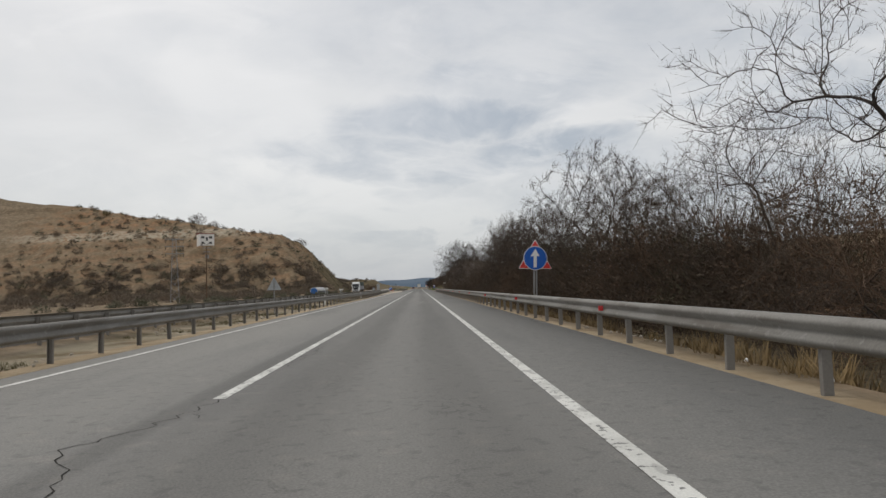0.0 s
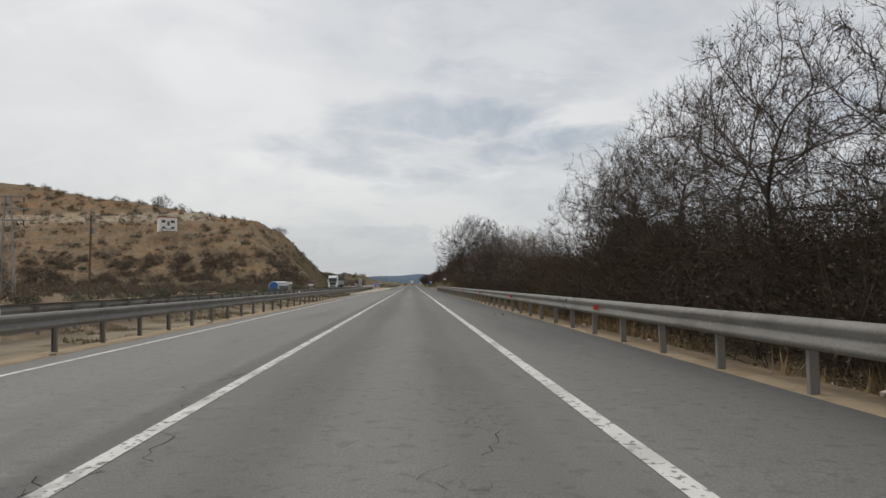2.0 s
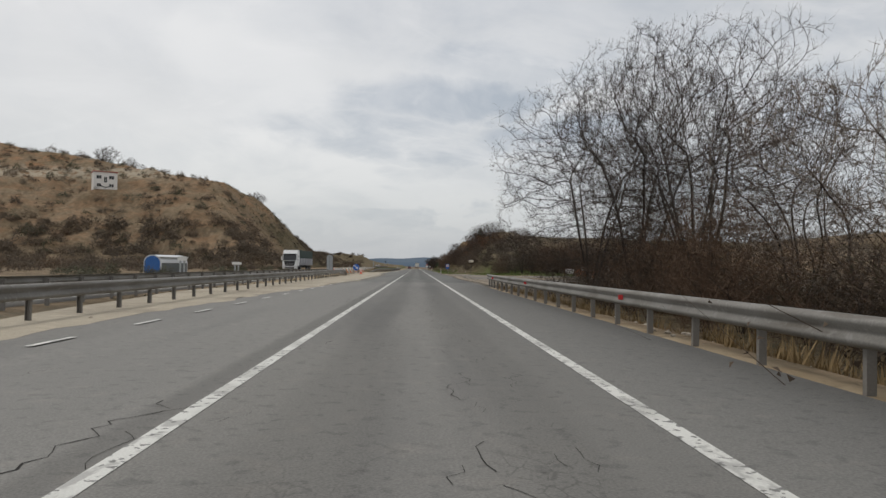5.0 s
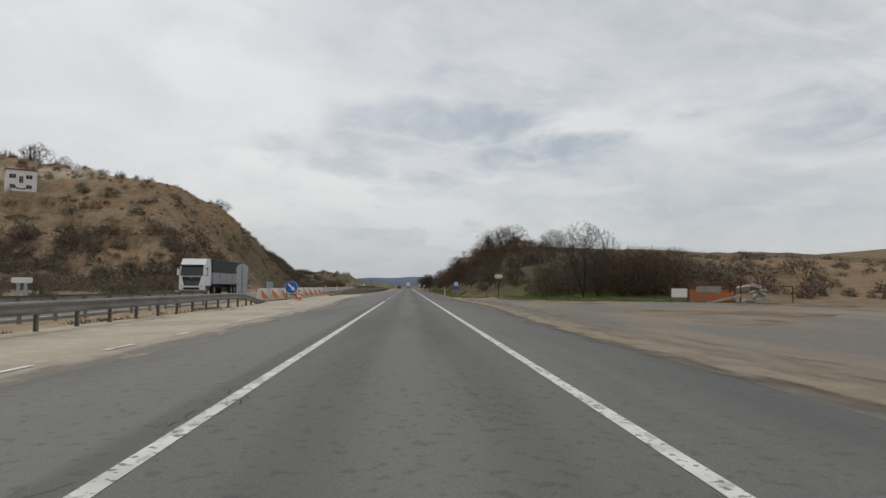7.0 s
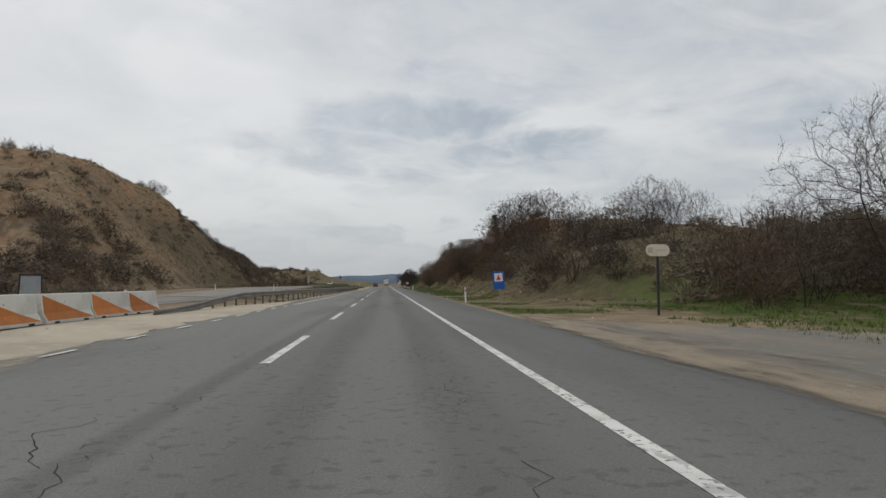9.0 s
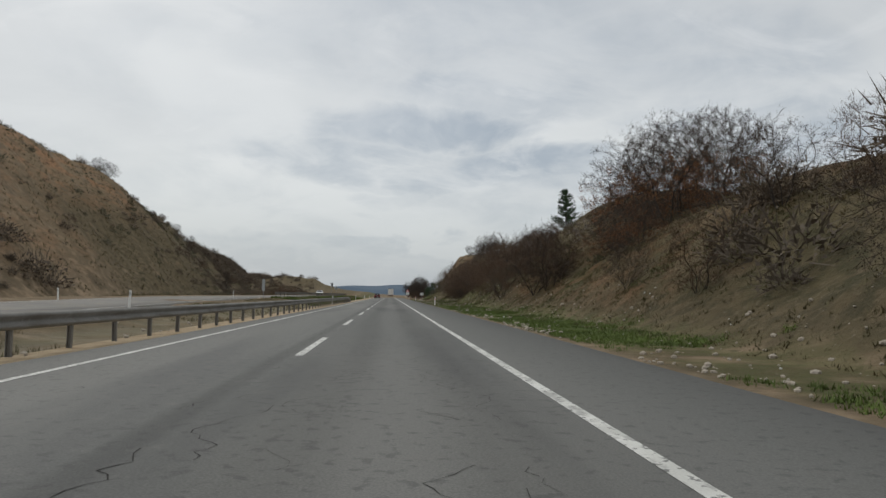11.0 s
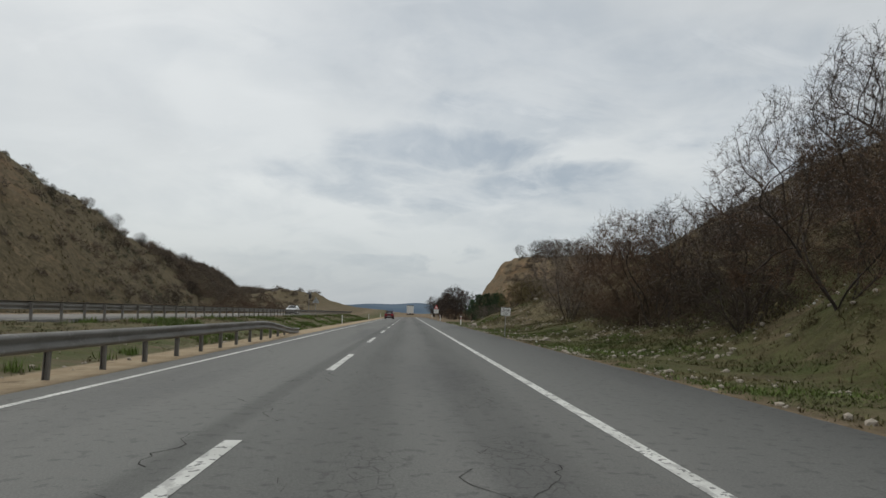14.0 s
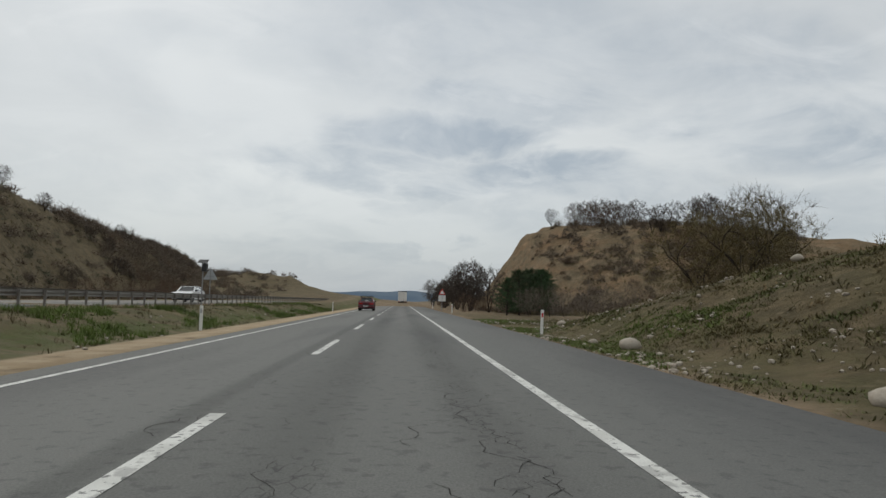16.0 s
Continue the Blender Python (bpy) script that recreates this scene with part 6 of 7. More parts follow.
# ---- distance ----
def far_ridge():
    bm = bmesh.new()
    rows = []
    for x in np.arange(-2400, 2401, 40.0):
        h = 30 + 34 * math.exp(-((x + 40) / 260) ** 2) + 22 * math.exp(-((x + 420) / 300) ** 2) + 9 * math.sin(x / 130.0) + 4 * math.sin(x / 47.0) + 60 * float(smooth(abs(x), 500, 1600))
        rows.append([bm.verts.new((x, 4100 - 260 * k, -30 + (h + 20) * z)) for k, z in ((0, 1.0), (1, 0.72), (2, 0.42), (3, 0.0))])
    for r, s in zip(rows, rows[1:]):
        for i in range(3):
            bm.faces.new((r[i], r[i + 1], s[i + 1], s[i]))
    # the haze of distance is put into the base colour as blue-grey
    m = mat("haze_tinted_hills", (0.10, 0.135, 0.18), 1.0, spots=[(0.004, (0.13, 0.165, 0.205), 0.4, 0.6, 0.8)], spec=0.0)
    tagged(part("backdrop_hills", bm, m, None, "", True), "far hills coloured blue-grey to stand for haze", "hills", kind="structure")


far_ridge()


# ---- signs, posts and road furniture ----
M_BLUE = mat("blue_sheet", (0.015, 0.10, 0.42), 0.5, spots=[(3.0, (0.02, 0.13, 0.47), 0.5, 0.7, 0.6)])
M_SIGNRED = mat("red_sheet", (0.60, 0.05, 0.045), 0.5, grain=(6, 0.12))
M_SIGNBACK = mat("bare_metal_sheet", (0.36, 0.38, 0.39), 0.5, 0.4, spots=[(2.0, (0.28, 0.29, 0.29), 0.5, 0.7, 0.6)])
M_POLE = mat("grey_pole", (0.26, 0.26, 0.26), 0.6, 0.3, grain=(12, 0.15))
M_DARK = mat("dark_metal", (0.03, 0.03, 0.032), 0.6, grain=(10, 0.2))
M_BLACK = mat("black_rubber", (0.018, 0.018, 0.018), 0.8, grain=(20, 0.2))
M_CONCRETE = mat("painted_concrete", (0.62, 0.61, 0.57), 0.85, spots=[(1.1, (0.48, 0.47, 0.43), 0.5, 0.7, 0.7), (6, (0.35, 0.33, 0.3), 0.6, 0.75, 0.6)], grain=(30, 0.08), bump=(30, 0.006), rand=0.06)
M_ORANGE = mat("faded_orange_paint", (0.48, 0.17, 0.045), 0.8, spots=[(1.6, (0.36, 0.14, 0.05), 0.5, 0.7, 0.7), (8, (0.5, 0.3, 0.18), 0.6, 0.75, 0.6)], rand=0.12)
M_CONE = mat("orange_red_plastic", (0.75, 0.075, 0.02), 0.45, spec=0.5)


def disc_bm(radius, thick=0.012, sides=40, at=(0, 0, 0), bm=None, up="y"):
    """A flat round plate facing -y."""
    bm = bm or bmesh.new()
    front = [bm.verts.new((at[0] + radius * math.cos(a), at[1] - thick / 2, at[2] + radius * math.sin(a))) for a in np.arange(sides) * 2 * math.pi / sides]
    back = [bm.verts.new((v.co.x, at[1] + thick / 2, v.co.z)) for v in front]
    bm.faces.new(front)
    bm.faces.new(back[::-1])
    for i in range(sides):
        j = (i + 1) % sides
        bm.faces.new((front[j], front[i], back[i], back[j]))
    return bm


def plate_bm(outline, thick=0.01, y=0.0):
    """A flat plate of an outline of (x, z), facing -y."""
    bm = bmesh.new()
    front = [bm.verts.new((x, y - thick / 2, z)) for x, z in outline]
    back = [bm.verts.new((x, y + thick / 2, z)) for x, z in outline]
    bm.faces.new(front)
    bm.faces.new(back[::-1])
    n = len(front)
    for i in range(n):
        j = (i + 1) % n
        bm.faces.new((front[j], front[i], back[i], back[j]))
    return bm


def rod_bm(a, c, r, sides=10, r1=None, bm=None):
    bm = bm or bmesh.new()
    v, f = tubes([(*a, r, *c, r if r1 is None else r1)], sides)
    vs = [bm.verts.new(p) for p in v]
    for q in f:
        bm.faces.new([vs[i] for i in q])
    bm.faces.new(vs[:sides][::-1])
    bm.faces.new(vs[sides:])
    return bm


def rounded(w, h, r, n=6):
    """A rounded rectangle centred on nothing, as (x, z)."""
    out = []
    for cx, cz, a0 in ((w / 2 - r, h / 2 - r, 0), (-w / 2 + r, h / 2 - r, 90), (-w / 2 + r, -h / 2 + r, 180), (w / 2 - r, -h / 2 + r, 270)):
        out += [(cx + r * math.cos(radians(a0 + 90 * k / n)), cz + r * math.sin(radians(a0 + 90 * k / n))) for k in range(n + 1)]
    return out


def triangle(side, r=0.05):
    h = side * math.sqrt(3) / 2
    pts = [(-side / 2, -h / 3), (side / 2, -h / 3), (0, 2 * h / 3)]
    out = []
    for i, (x, z) in enumerate(pts):
        for k in (-1, 0, 1):
            j = pts[(i + (1 if k > 0 else -1)) % 3]
            d = math.hypot(j[0] - x, j[1] - z)
            t = r if k else r * 0.35
            if k == 0:
                cx, cz = 0, 0
                d = math.hypot(x, z)
                out.append((x * (1 - t / d), z * (1 - t / d)))
            else:
                out.append((x + (j[0] - x) * t / d, z + (j[1] - z) * t / d))
    return out


ARROW = [(-0.07, -0.36), (0.05, -0.36), (0.05, 0.08), (0.17, 0.07), (0.0, 0.36), (-0.19, 0.07), (-0.07, 0.08)]


def text_mesh(body, size, name, material, parent, m):
    cu = bpy.data.curves.new(name, "FONT")
    cu.body, cu.size, cu.extrude, cu.align_x = body, size, 0.0015, "CENTER"
    tmp = bpy.data.objects.new(name, cu)
    scene.collection.objects.link(tmp)
    me = bpy.data.meshes.new_from_object(tmp.evaluated_get(bpy.context.evaluated_depsgraph_get()))
    bpy.data.objects.remove(tmp)
    me.materials.append(material)
    ob = new(name, me)
    ob.parent = parent
    ob.matrix_basis = m
    return ob


def arrow_sign():
    s = thing("road_sign", pose(4.86, 25.7, land_at(4.86, 25.7), 0, 2.5, 2), "blue round ahead-only sign over a red warning triangle", "road sign")
    z = 2.15
    part("pole", rod_bm((-0.03, 0.03, -0.3), (-0.03, 0.03, 2.5), 0.03), M_POLE, s)
    part("pole", rod_bm((0.06, 0.03, -0.3), (0.06, 0.03, 2.2), 0.03), M_POLE, s)
    t = part("triangle_plate", plate_bm([(x, zz + z - 0.03) for x, zz in triangle(1.32)], 0.008, 0.0), M_WHITE, s, "white-rimmed triangle")
    part("red_border", plate_bm([(x * 0.95, zz * 0.95 + z - 0.03) for x, zz in triangle(1.32)], 0.004, -0.007), M_SIGNRED, t, "red border")
    part("centre_field", plate_bm([(x * 0.42, zz * 0.42 + z - 0.03) for x, zz in triangle(1.32)], 0.004, -0.012), M_WHITE, t)
    d = part("round_plate", disc_bm(0.465, 0.01, 48, (0, -0.03, z)), M_WHITE, s, "white-rimmed disc")
    part("blue_field", disc_bm(0.445, 0.004, 48, (0, -0.038, z)), M_BLUE, d, "blue disc")
    part("arrow", plate_bm([(x * 1.0, zz + z) for x, zz in ARROW], 0.003, -0.043), M_WHITE, d, "white upright arrow")


def sign_back_triangle(x, y, z, top, side, lean=0.0):
    s = thing("road_sign", pose(x, y, z, 0, lean, 180), "bare metal back of a triangular warning sign on its pole", "road sign", "signs seen from behind")
    part("triangle_plate", plate_bm([(a, c + top - side * 0.577) for a, c in triangle(side)], 0.012, -0.03), M_SIGNBACK, s)
    part("pole", rod_bm((0, 0.01, -0.3), (0, 0.01, top - 0.15), 0.035), M_POLE, s)
    part("brace", rod_bm((-side * 0.25, -0.01, top - side * 0.65), (side * 0.25, -0.01, top - side * 0.65), 0.015, 6), M_POLE, s)


def sign_back_board():
    s = thing("road_sign", pose(-13.0, 220.2, 0.0), "grey back of a round sign above a tall metal board", "road sign", "signs seen from behind")
    part("round_plate", disc_bm(0.47, 0.012, 40, (0, 0.02, 2.3)), M_SIGNBACK, s)
    part("board", plate_bm([(-0.42, 0.4), (0.42, 0.4), (0.42, 2.0), (-0.42, 2.0)], 0.012, 0.04), M_SIGNBACK, s)
    part("pole", rod_bm((0, 0.0, -0.3), (0, 0.0, 2.6), 0.04), M_POLE, s)
    part("brace", rod_bm((-0.4, 0.015, 1.2), (0.4, 0.015, 1.2), 0.02, 6), M_POLE, s)


def keep_right_sign():
    s = thing("road_sign", pose(-8.95, 219.0, 0.02, -4, 0, 0), "blue round sign with a slanting white arrow on a low stand", "road sign")
    d = part("round_plate", disc_bm(0.48, 0.014, 48, (0, 0, 0.95)), M_WHITE, s, "white-rimmed disc")
    part("blue_field", disc_bm(0.46, 0.004, 48, (0, -0.01, 0.95)), M_BLUE, d, "blue disc")
    a = part("arrow", plate_bm(ARROW, 0.003, 0), M_WHITE, d, "white arrow pointing down to the side")
    a.matrix_basis = pose(0, -0.016, 0.95, 0, 135, 0)
    for x in (-0.36, 0.36):
        part("leg", rod_bm((x, 0.03, 0.0), (x, 0.03, 0.75), 0.025, 8), M_DARK, s)
        part("foot", rod_bm((x, -0.3, 0.02), (x, 0.35, 0.02), 0.02, 8), M_DARK, s)
    part("crossbar", rod_bm((-0.36, 0.03, 0.42), (0.36, 0.03, 0.42), 0.022, 8), M_DARK, s)


def traffic_cone(x, y, z, scale=1.0):
    c = thing("traffic_cone", pose(x, y, z), "orange-red traffic cone with white bands", "traffic cone", "traffic cones")
    part("base", box_bm((-0.2, -0.2, 0), (0.2, 0.2, 0.04), 0.012), M_CONE, c)

    def ring(z0, z1):
        r = lambda z: 0.155 - 0.16 * z
        return rod_bm((0, 0, z0), (0, 0, z1), r(z0), 20, r(z1))

    part("body", ring(0.04, 0.75), M_CONE, c)
    for z0, z1 in ((0.25, 0.38), (0.5, 0.62)):
        bm = rod_bm((0, 0, z0), (0, 0, z1), 0.158 - 0.16 * z0, 20, 0.158 - 0.16 * z1)
        part("band", bm, M_WHITE, c, "white reflective band")
    c.scale = (scale, scale, scale)


def barriers():
    length, ends = 3.1, []
    prof = [(-0.30, 0.0), (-0.30, 0.09), (-0.17, 0.32), (-0.10, 0.88), (0.10, 0.88), (0.17, 0.32), (0.30, 0.09), (0.30, 0.0)]
    first = None
    for k in range(9):
        y1 = 244.4 - 3.2 * k
        x = -9.95 - 0.012 * k * k
        m = pose(x, y1 - length / 2, 0.0, 0, 0, random.uniform(-1, 1) + 0.2 * k)
        if first is None:
            first = thing("concrete_barrier", m, "white concrete barrier with a faded orange diagonal half", "barrier", "concrete barriers")
            bm = bmesh.new()
            a = [bm.verts.new((px, -length / 2, pz)) for px, pz in prof]
            c = [bm.verts.new((px, length / 2, pz)) for px, pz in prof]
            for i in range(len(prof)):
                j = (i + 1) % len(prof)
                bm.faces.new((a[i], a[j], c[j], c[i]))
            bm.faces.new(a[::-1])
            bm.faces.new(c)
            bmesh.ops.recalc_face_normals(bm, faces=bm.faces)
            bmesh.ops.bevel(bm, geom=[e for e in bm.edges if e.calc_length() > 1 or e.verts[0].co.z > 0.8], offset=0.015, segments=1, affect="EDGES")
            part("block", bm, M_CONCRETE, first)
            # the orange half, a thin skin on the road face
            bm = bmesh.new()

            def skin(y, z):
                px = np.interp(z, [0.09, 0.32, 0.88], [0.30, 0.17, 0.10]) + 0.004
                return bm.verts.new((px, y, z))

            lo, n = -length / 2 + 0.06, 12
            rows = []
            for i in range(n + 1):
                y = lo + (length - 0.12) * i / n
                top = 0.84 + (0.12 - 0.84) * i / n
                zs = sorted({0.10, min(0.32, top), top})
                zs = [0.10, 0.10 + (min(0.32, top) - 0.10), max(top, 0.325)] if top > 0.33 else [0.10, (0.10 + top) / 2, top]
                rows.append([skin(y, z) for z in zs])
            for r, s in zip(rows, rows[1:]):
                for i in range(2):
                    bm.faces.new((r[i], s[i], s[i + 1], r[i + 1]))
            part("painted_half", bm, M_ORANGE, first, "faded orange triangle")
            for y in (-0.95, 0.95):
                b = part("lifting_slot", box_bm((0.285, y - 0.16, 0.0), (0.305, y + 0.16, 0.07)), M_DARK, first)
            part("lifting_eye", rod_bm((0.09, -0.2, 0.6), (0.135, -0.2, 0.6), 0.035, 8), M_DARK, first)
        else:
            copy_thing(first, m)


def delineator(x, y, z, red=True, lean=0.0, h=0.95):
    d = thing("delineator_post", pose(x, y, z, 0, lean, 0), "white plastic delineator post with a reflector at the verge", "delineator post", "delineator posts")
    part("post", box_bm((-0.055, -0.03, -0.2), (0.055, 0.03, h), 0.012), M_WHITE, d)
    part("reflector", box_bm((-0.035, -0.036, h - 0.28), (0.035, -0.028, h - 0.12)), M_RED if red else M_SIGNBACK, d, "red reflector" if red else "grey reflector")


def km_sign():
    s = thing("road_sign", pose(4.95, 370.1, land_at(4.95, 370.1), 0, 3, -2), "small white kilometre plate on a thin leaning pole", "road sign")
    part("pole", rod_bm((0.03, 0.03, -0.3), (0.0, 0.03, 1.55), 0.022, 8), M_POLE, s)
    p = part("plate", plate_bm(rounded(0.52, 0.42, 0.02), 0.008), M_WHITE, s, "white plate with black rim")
    p.matrix_basis = pose(0, 0, 1.36)
    part("rim", plate_bm(rounded(0.535, 0.435, 0.02), 0.006, 0.003), M_DARK, p)
    part("divider", box_bm((-0.24, -0.008, -0.012), (0.24, -0.004, 0.0)), M_DARK, p)
    text_mesh("750 06", 0.145, "lettering", M_DARK, p, pose(0, -0.006, 0.05, 90, 0, 0))
    text_mesh("018", 0.145, "lettering", M_DARK, p, pose(0, -0.006, -0.16, 90, 0, 0))


def oval_sign():
    s = thing("road_sign", pose(9.6, 237.6, land_at(9.6, 237.6)), "cream rounded board on a dark pole with faded lettering", "sign board")
    part("pole", rod_bm((0, 0.03, -0.3), (0, 0.03, 2.15), 0.045), M_DARK, s)
    p = part("board", plate_bm(rounded(0.86, 0.42, 0.2), 0.03), mat("cream_board", (0.66, 0.60, 0.50), 0.7, spots=[(3, (0.5, 0.45, 0.38), 0.5, 0.7, 0.6)]), s)
    p.matrix_basis = pose(0, 0, 2.3)
    part("faded_mark", plate_bm(rounded(0.2, 0.2, 0.04), 0.004, -0.018), mat("faded_print", (0.5, 0.42, 0.34), 0.8), p).location.x = -0.27
    part("faded_bar", box_bm((-0.1, -0.02, -0.04), (0.3, -0.0165, 0.03)), mat("faded_bar", (0.55, 0.5, 0.42), 0.8), p)


def blue_sign():
    s = thing("road_sign", pose(6.1, 250.0, land_at(6.1, 250.0), 0, -4, 0), "blue information sign with a white square, bent on its pole", "road sign")
    part("pole", rod_bm((0.05, 0.03, -0.3), (0.0, 0.03, 1.0), 0.03), M_POLE, s)
    p = part("plate", plate_bm(rounded(0.62, 0.95, 0.05), 0.01), M_BLUE, s, "blue plate")
    p.matrix_basis = pose(0.0, 0, 1.35)
    part("white_square", plate_bm(rounded(0.44, 0.44, 0.02), 0.004, -0.008), M_WHITE, p).location.z = 0.16
    part("symbol", plate_bm([(-0.13, 0.0), (0.13, 0.0), (0.05, 0.16), (0.0, 0.3), (-0.05, 0.16)], 0.003, -0.012), M_SIGNRED, p, "dark red symbol").location.z = 0.02


def warning_sign_far():
    s = thing("road_sign", pose(5.4, 470.0, 0.0), "red-rimmed warning triangle above a white plate", "road sign")
    part("pole", rod_bm((0, 0.03, -0.3), (0, 0.03, 2.6), 0.04), M_POLE, s)
    t = part("triangle_plate", plate_bm([(x, z + 2.35) for x, z in triangle(0.95)], 0.01), M_SIGNRED, s, "red triangle")
    part("centre_field", plate_bm([(x * 0.6, z * 0.6 + 2.35) for x, z in triangle(0.95)], 0.004, -0.01), M_WHITE, t)
    part("plate", plate_bm([(x, z + 1.6) for x, z in rounded(0.95, 0.8, 0.04)], 0.01), M_WHITE, s)


arrow_sign()
sign_back_triangle(-8.4, 41.0, -0.1, 2.15, 0.9)
sign_back_triangle(-13.2, 428.5, far_road_height(428), 2.6, 1.0)
sign_back_board()
keep_right_sign()
traffic_cone(-8.1, 217.6, 0.02)
traffic_cone(-15.6, 246.5, 0.05)
barriers()
km_sign()
oval_sign()
blue_sign()
warning_sign_far()
for x, y, red in ((4.95, 256.0, 1), (5.05, 339.0, 1), (5.5, 407.3, 1), (5.4, 452.0, 1), (5.6, 500.0, 1), (-6.15, 335.0, 0), (-7.3, 406.6, 0), (-7.2, 453.0, 0), (-7.3, 505.0, 0), (-8.3, 62.0, 0), (-8.1, 98.0, 0)):
    delineator(x, y, land_at(x, y), bool(red), random.uniform(-2, 2))
for x, y in ((-13.2, 250.0), (-14.0, 300.0), (-24.5, 262.0), (-24.8, 315.0), (-25.0, 372.0)):
    delineator(x, y, land_at(x, y), False, random.uniform(-3, 3))


def camera_pole():
    s = thing("camera_pole", pose(-14.6, 431.5, far_road_height(431)), "thin metal pole with a dark traffic camera and solar panel", "traffic camera")
    part("pole", rod_bm((0, 0, -0.3), (0, 0, 3.0), 0.045), M_POLE, s)
    part("camera_box", box_bm((-0.05, -0.2, 2.4), (0.3, 0.25, 3.0), 0.02), M_DARK, s)
    p = part("solar_panel", box_bm((-0.35, -0.25, -0.015), (0.35, 0.25, 0.015)), M_DARK, s)
    p.matrix_basis = pose(0, 0, 3.15, 30, 0, 0)


def info_sign_back(x, y, w, h, top, label):
    z = land_at(x, y)
    s = thing("road_sign", pose(x, y, z, 0, 0, 180), label, "road sign", "signs seen from behind")
    part("plate", plate_bm([(-w / 2, top - h), (w / 2, top - h), (w / 2, top), (-w / 2, top)], 0.01), M_SIGNBACK, s)
    part("pole", rod_bm((0, -0.03, -0.3), (0, -0.03, top - 0.05), 0.035), M_POLE, s)


camera_pole()
info_sign_back(-14.0, 338.0, 0.3, 1.3, 2.1, "narrow grey sign back on a pole beside the opposite road")
info_sign_back(-24.0, 252.0, 0.5, 1.2, 2.3, "tall grey sign back on a pole beside the opposite road")


def board_with_cone():
    s = thing("stand_board", pose(-16.3, 247.0, 0.05, 0, 0, 8), "grey board in a dark tripod stand behind the barriers", "sign stand")
    part("panel", plate_bm([(-0.42, 0.35), (0.42, 0.35), (0.42, 1.5), (-0.42, 1.5)], 0.02), M_SIGNBACK, s)
    for x in (-0.5, 0.5):
        part("leg", rod_bm((x, -0.05, 0), (x * 0.9, 0, 1.6), 0.03, 6), M_DARK, s)
    part("crossbar", rod_bm((-0.46, 0, 1.58), (0.46, 0, 1.58), 0.025, 6), M_DARK, s)


board_with_cone()


# ---- vehicles ----
M_CARRED = mat("dark_red_car_paint", (0.10, 0.012, 0.018), 0.35, spots=[(1.5, (0.13, 0.02, 0.026), 0.5, 0.7, 0.5)], spec=0.5)
M_CARWHITE = mat("white_car_paint", (0.75, 0.76, 0.76), 0.35, spec=0.5, grain=(5, 0.03))
M_GLASS = mat("dark_car_glass", (0.012, 0.016, 0.017), 0.06, spec=0.6)
M_TAIL = mat("red_lamp_glass", (0.32, 0.012, 0.012), 0.2, spec=0.6)
M_LAMP = mat("clear_lamp_glass", (0.6, 0.6, 0.58), 0.12, spec=0.7)
M_RIM = mat("silver_rim", (0.33, 0.33, 0.33), 0.4, 0.6, grain=(8, 0.1))
M_TRIM = mat("black_trim", (0.025, 0.025, 0.026), 0.55, grain=(12, 0.15))
M_TARP = mat("dark_green_tarpaulin", (0.022, 0.042, 0.036), 0.6, spots=[(0.7, (0.03, 0.055, 0.05), 0.45, 0.7, 0.8)], grain=(3, 0.12), bump=(2.0, 0.03))
M_TRAILER = mat("grey_trailer_side", (0.33, 0.33, 0.36), 0.5, 0.2, spots=[(0.8, (0.26, 0.26, 0.27), 0.5, 0.7, 0.7)])


def wheel_parts(parent, x, y, r, w, side):
    """A tyre with its rim; side is +1 where the rim looks towards +x."""
    bm = bmesh.new()
    prof = [(r * 0.62, -w / 2), (r * 0.93, -w / 2), (r, -w * 0.32), (r, w * 0.32), (r * 0.93, w / 2), (r * 0.62, w / 2)]
    n = 24
    rings = [[bm.verts.new((t, p * math.cos(a), p * math.sin(a))) for p, t in prof] for a in np.arange(n) * 2 * math.pi / n]
    for i in range(n):
        for k in range(len(prof) - 1):
            bm.faces.new((rings[i][k], rings[i][k + 1], rings[(i + 1) % n][k + 1], rings[(i + 1) % n][k]))
    wheel = new("wheel")
    wheel.parent = parent
    wheel.matrix_basis = pose(x, y, r)
    part("tyre", bm, M_BLACK, wheel, "", True)
    bm = rod_bm((-w * 0.2, 0, 0), (w * 0.40, 0, 0), r * 0.62, 20)
    for k in range(8):
        a = k * math.pi / 4
        add_box(bm, (w * 0.39, r * 0.22, -0.012), (w * 0.43, r * 0.55, 0.012), Matrix.Rotation(a, 4, "X"))
    rim = part("rim", bm, M_RIM, wheel)
    rim.scale = (side, 1, 1)
    return wheel


def prism(outline, stations):
    """A body from an outline of (y, z), swept over stations of (x, scale y, scale z, lift)."""
    bm = bmesh.new()
    rows = [[bm.verts.new((x, y * sy, z * sz + lift)) for y, z in outline] for x, sy, sz, lift in stations]
    n = len(outline)
    for r, s in zip(rows, rows[1:]):
        for i in range(n):
            j = (i + 1) % n
            bm.faces.new((r[i], r[j], s[j], s[i]))
    bm.faces.new(rows[0][::-1])
    bm.faces.new(rows[-1])
    bmesh.ops.recalc_face_normals(bm, faces=bm.faces)
    return bm


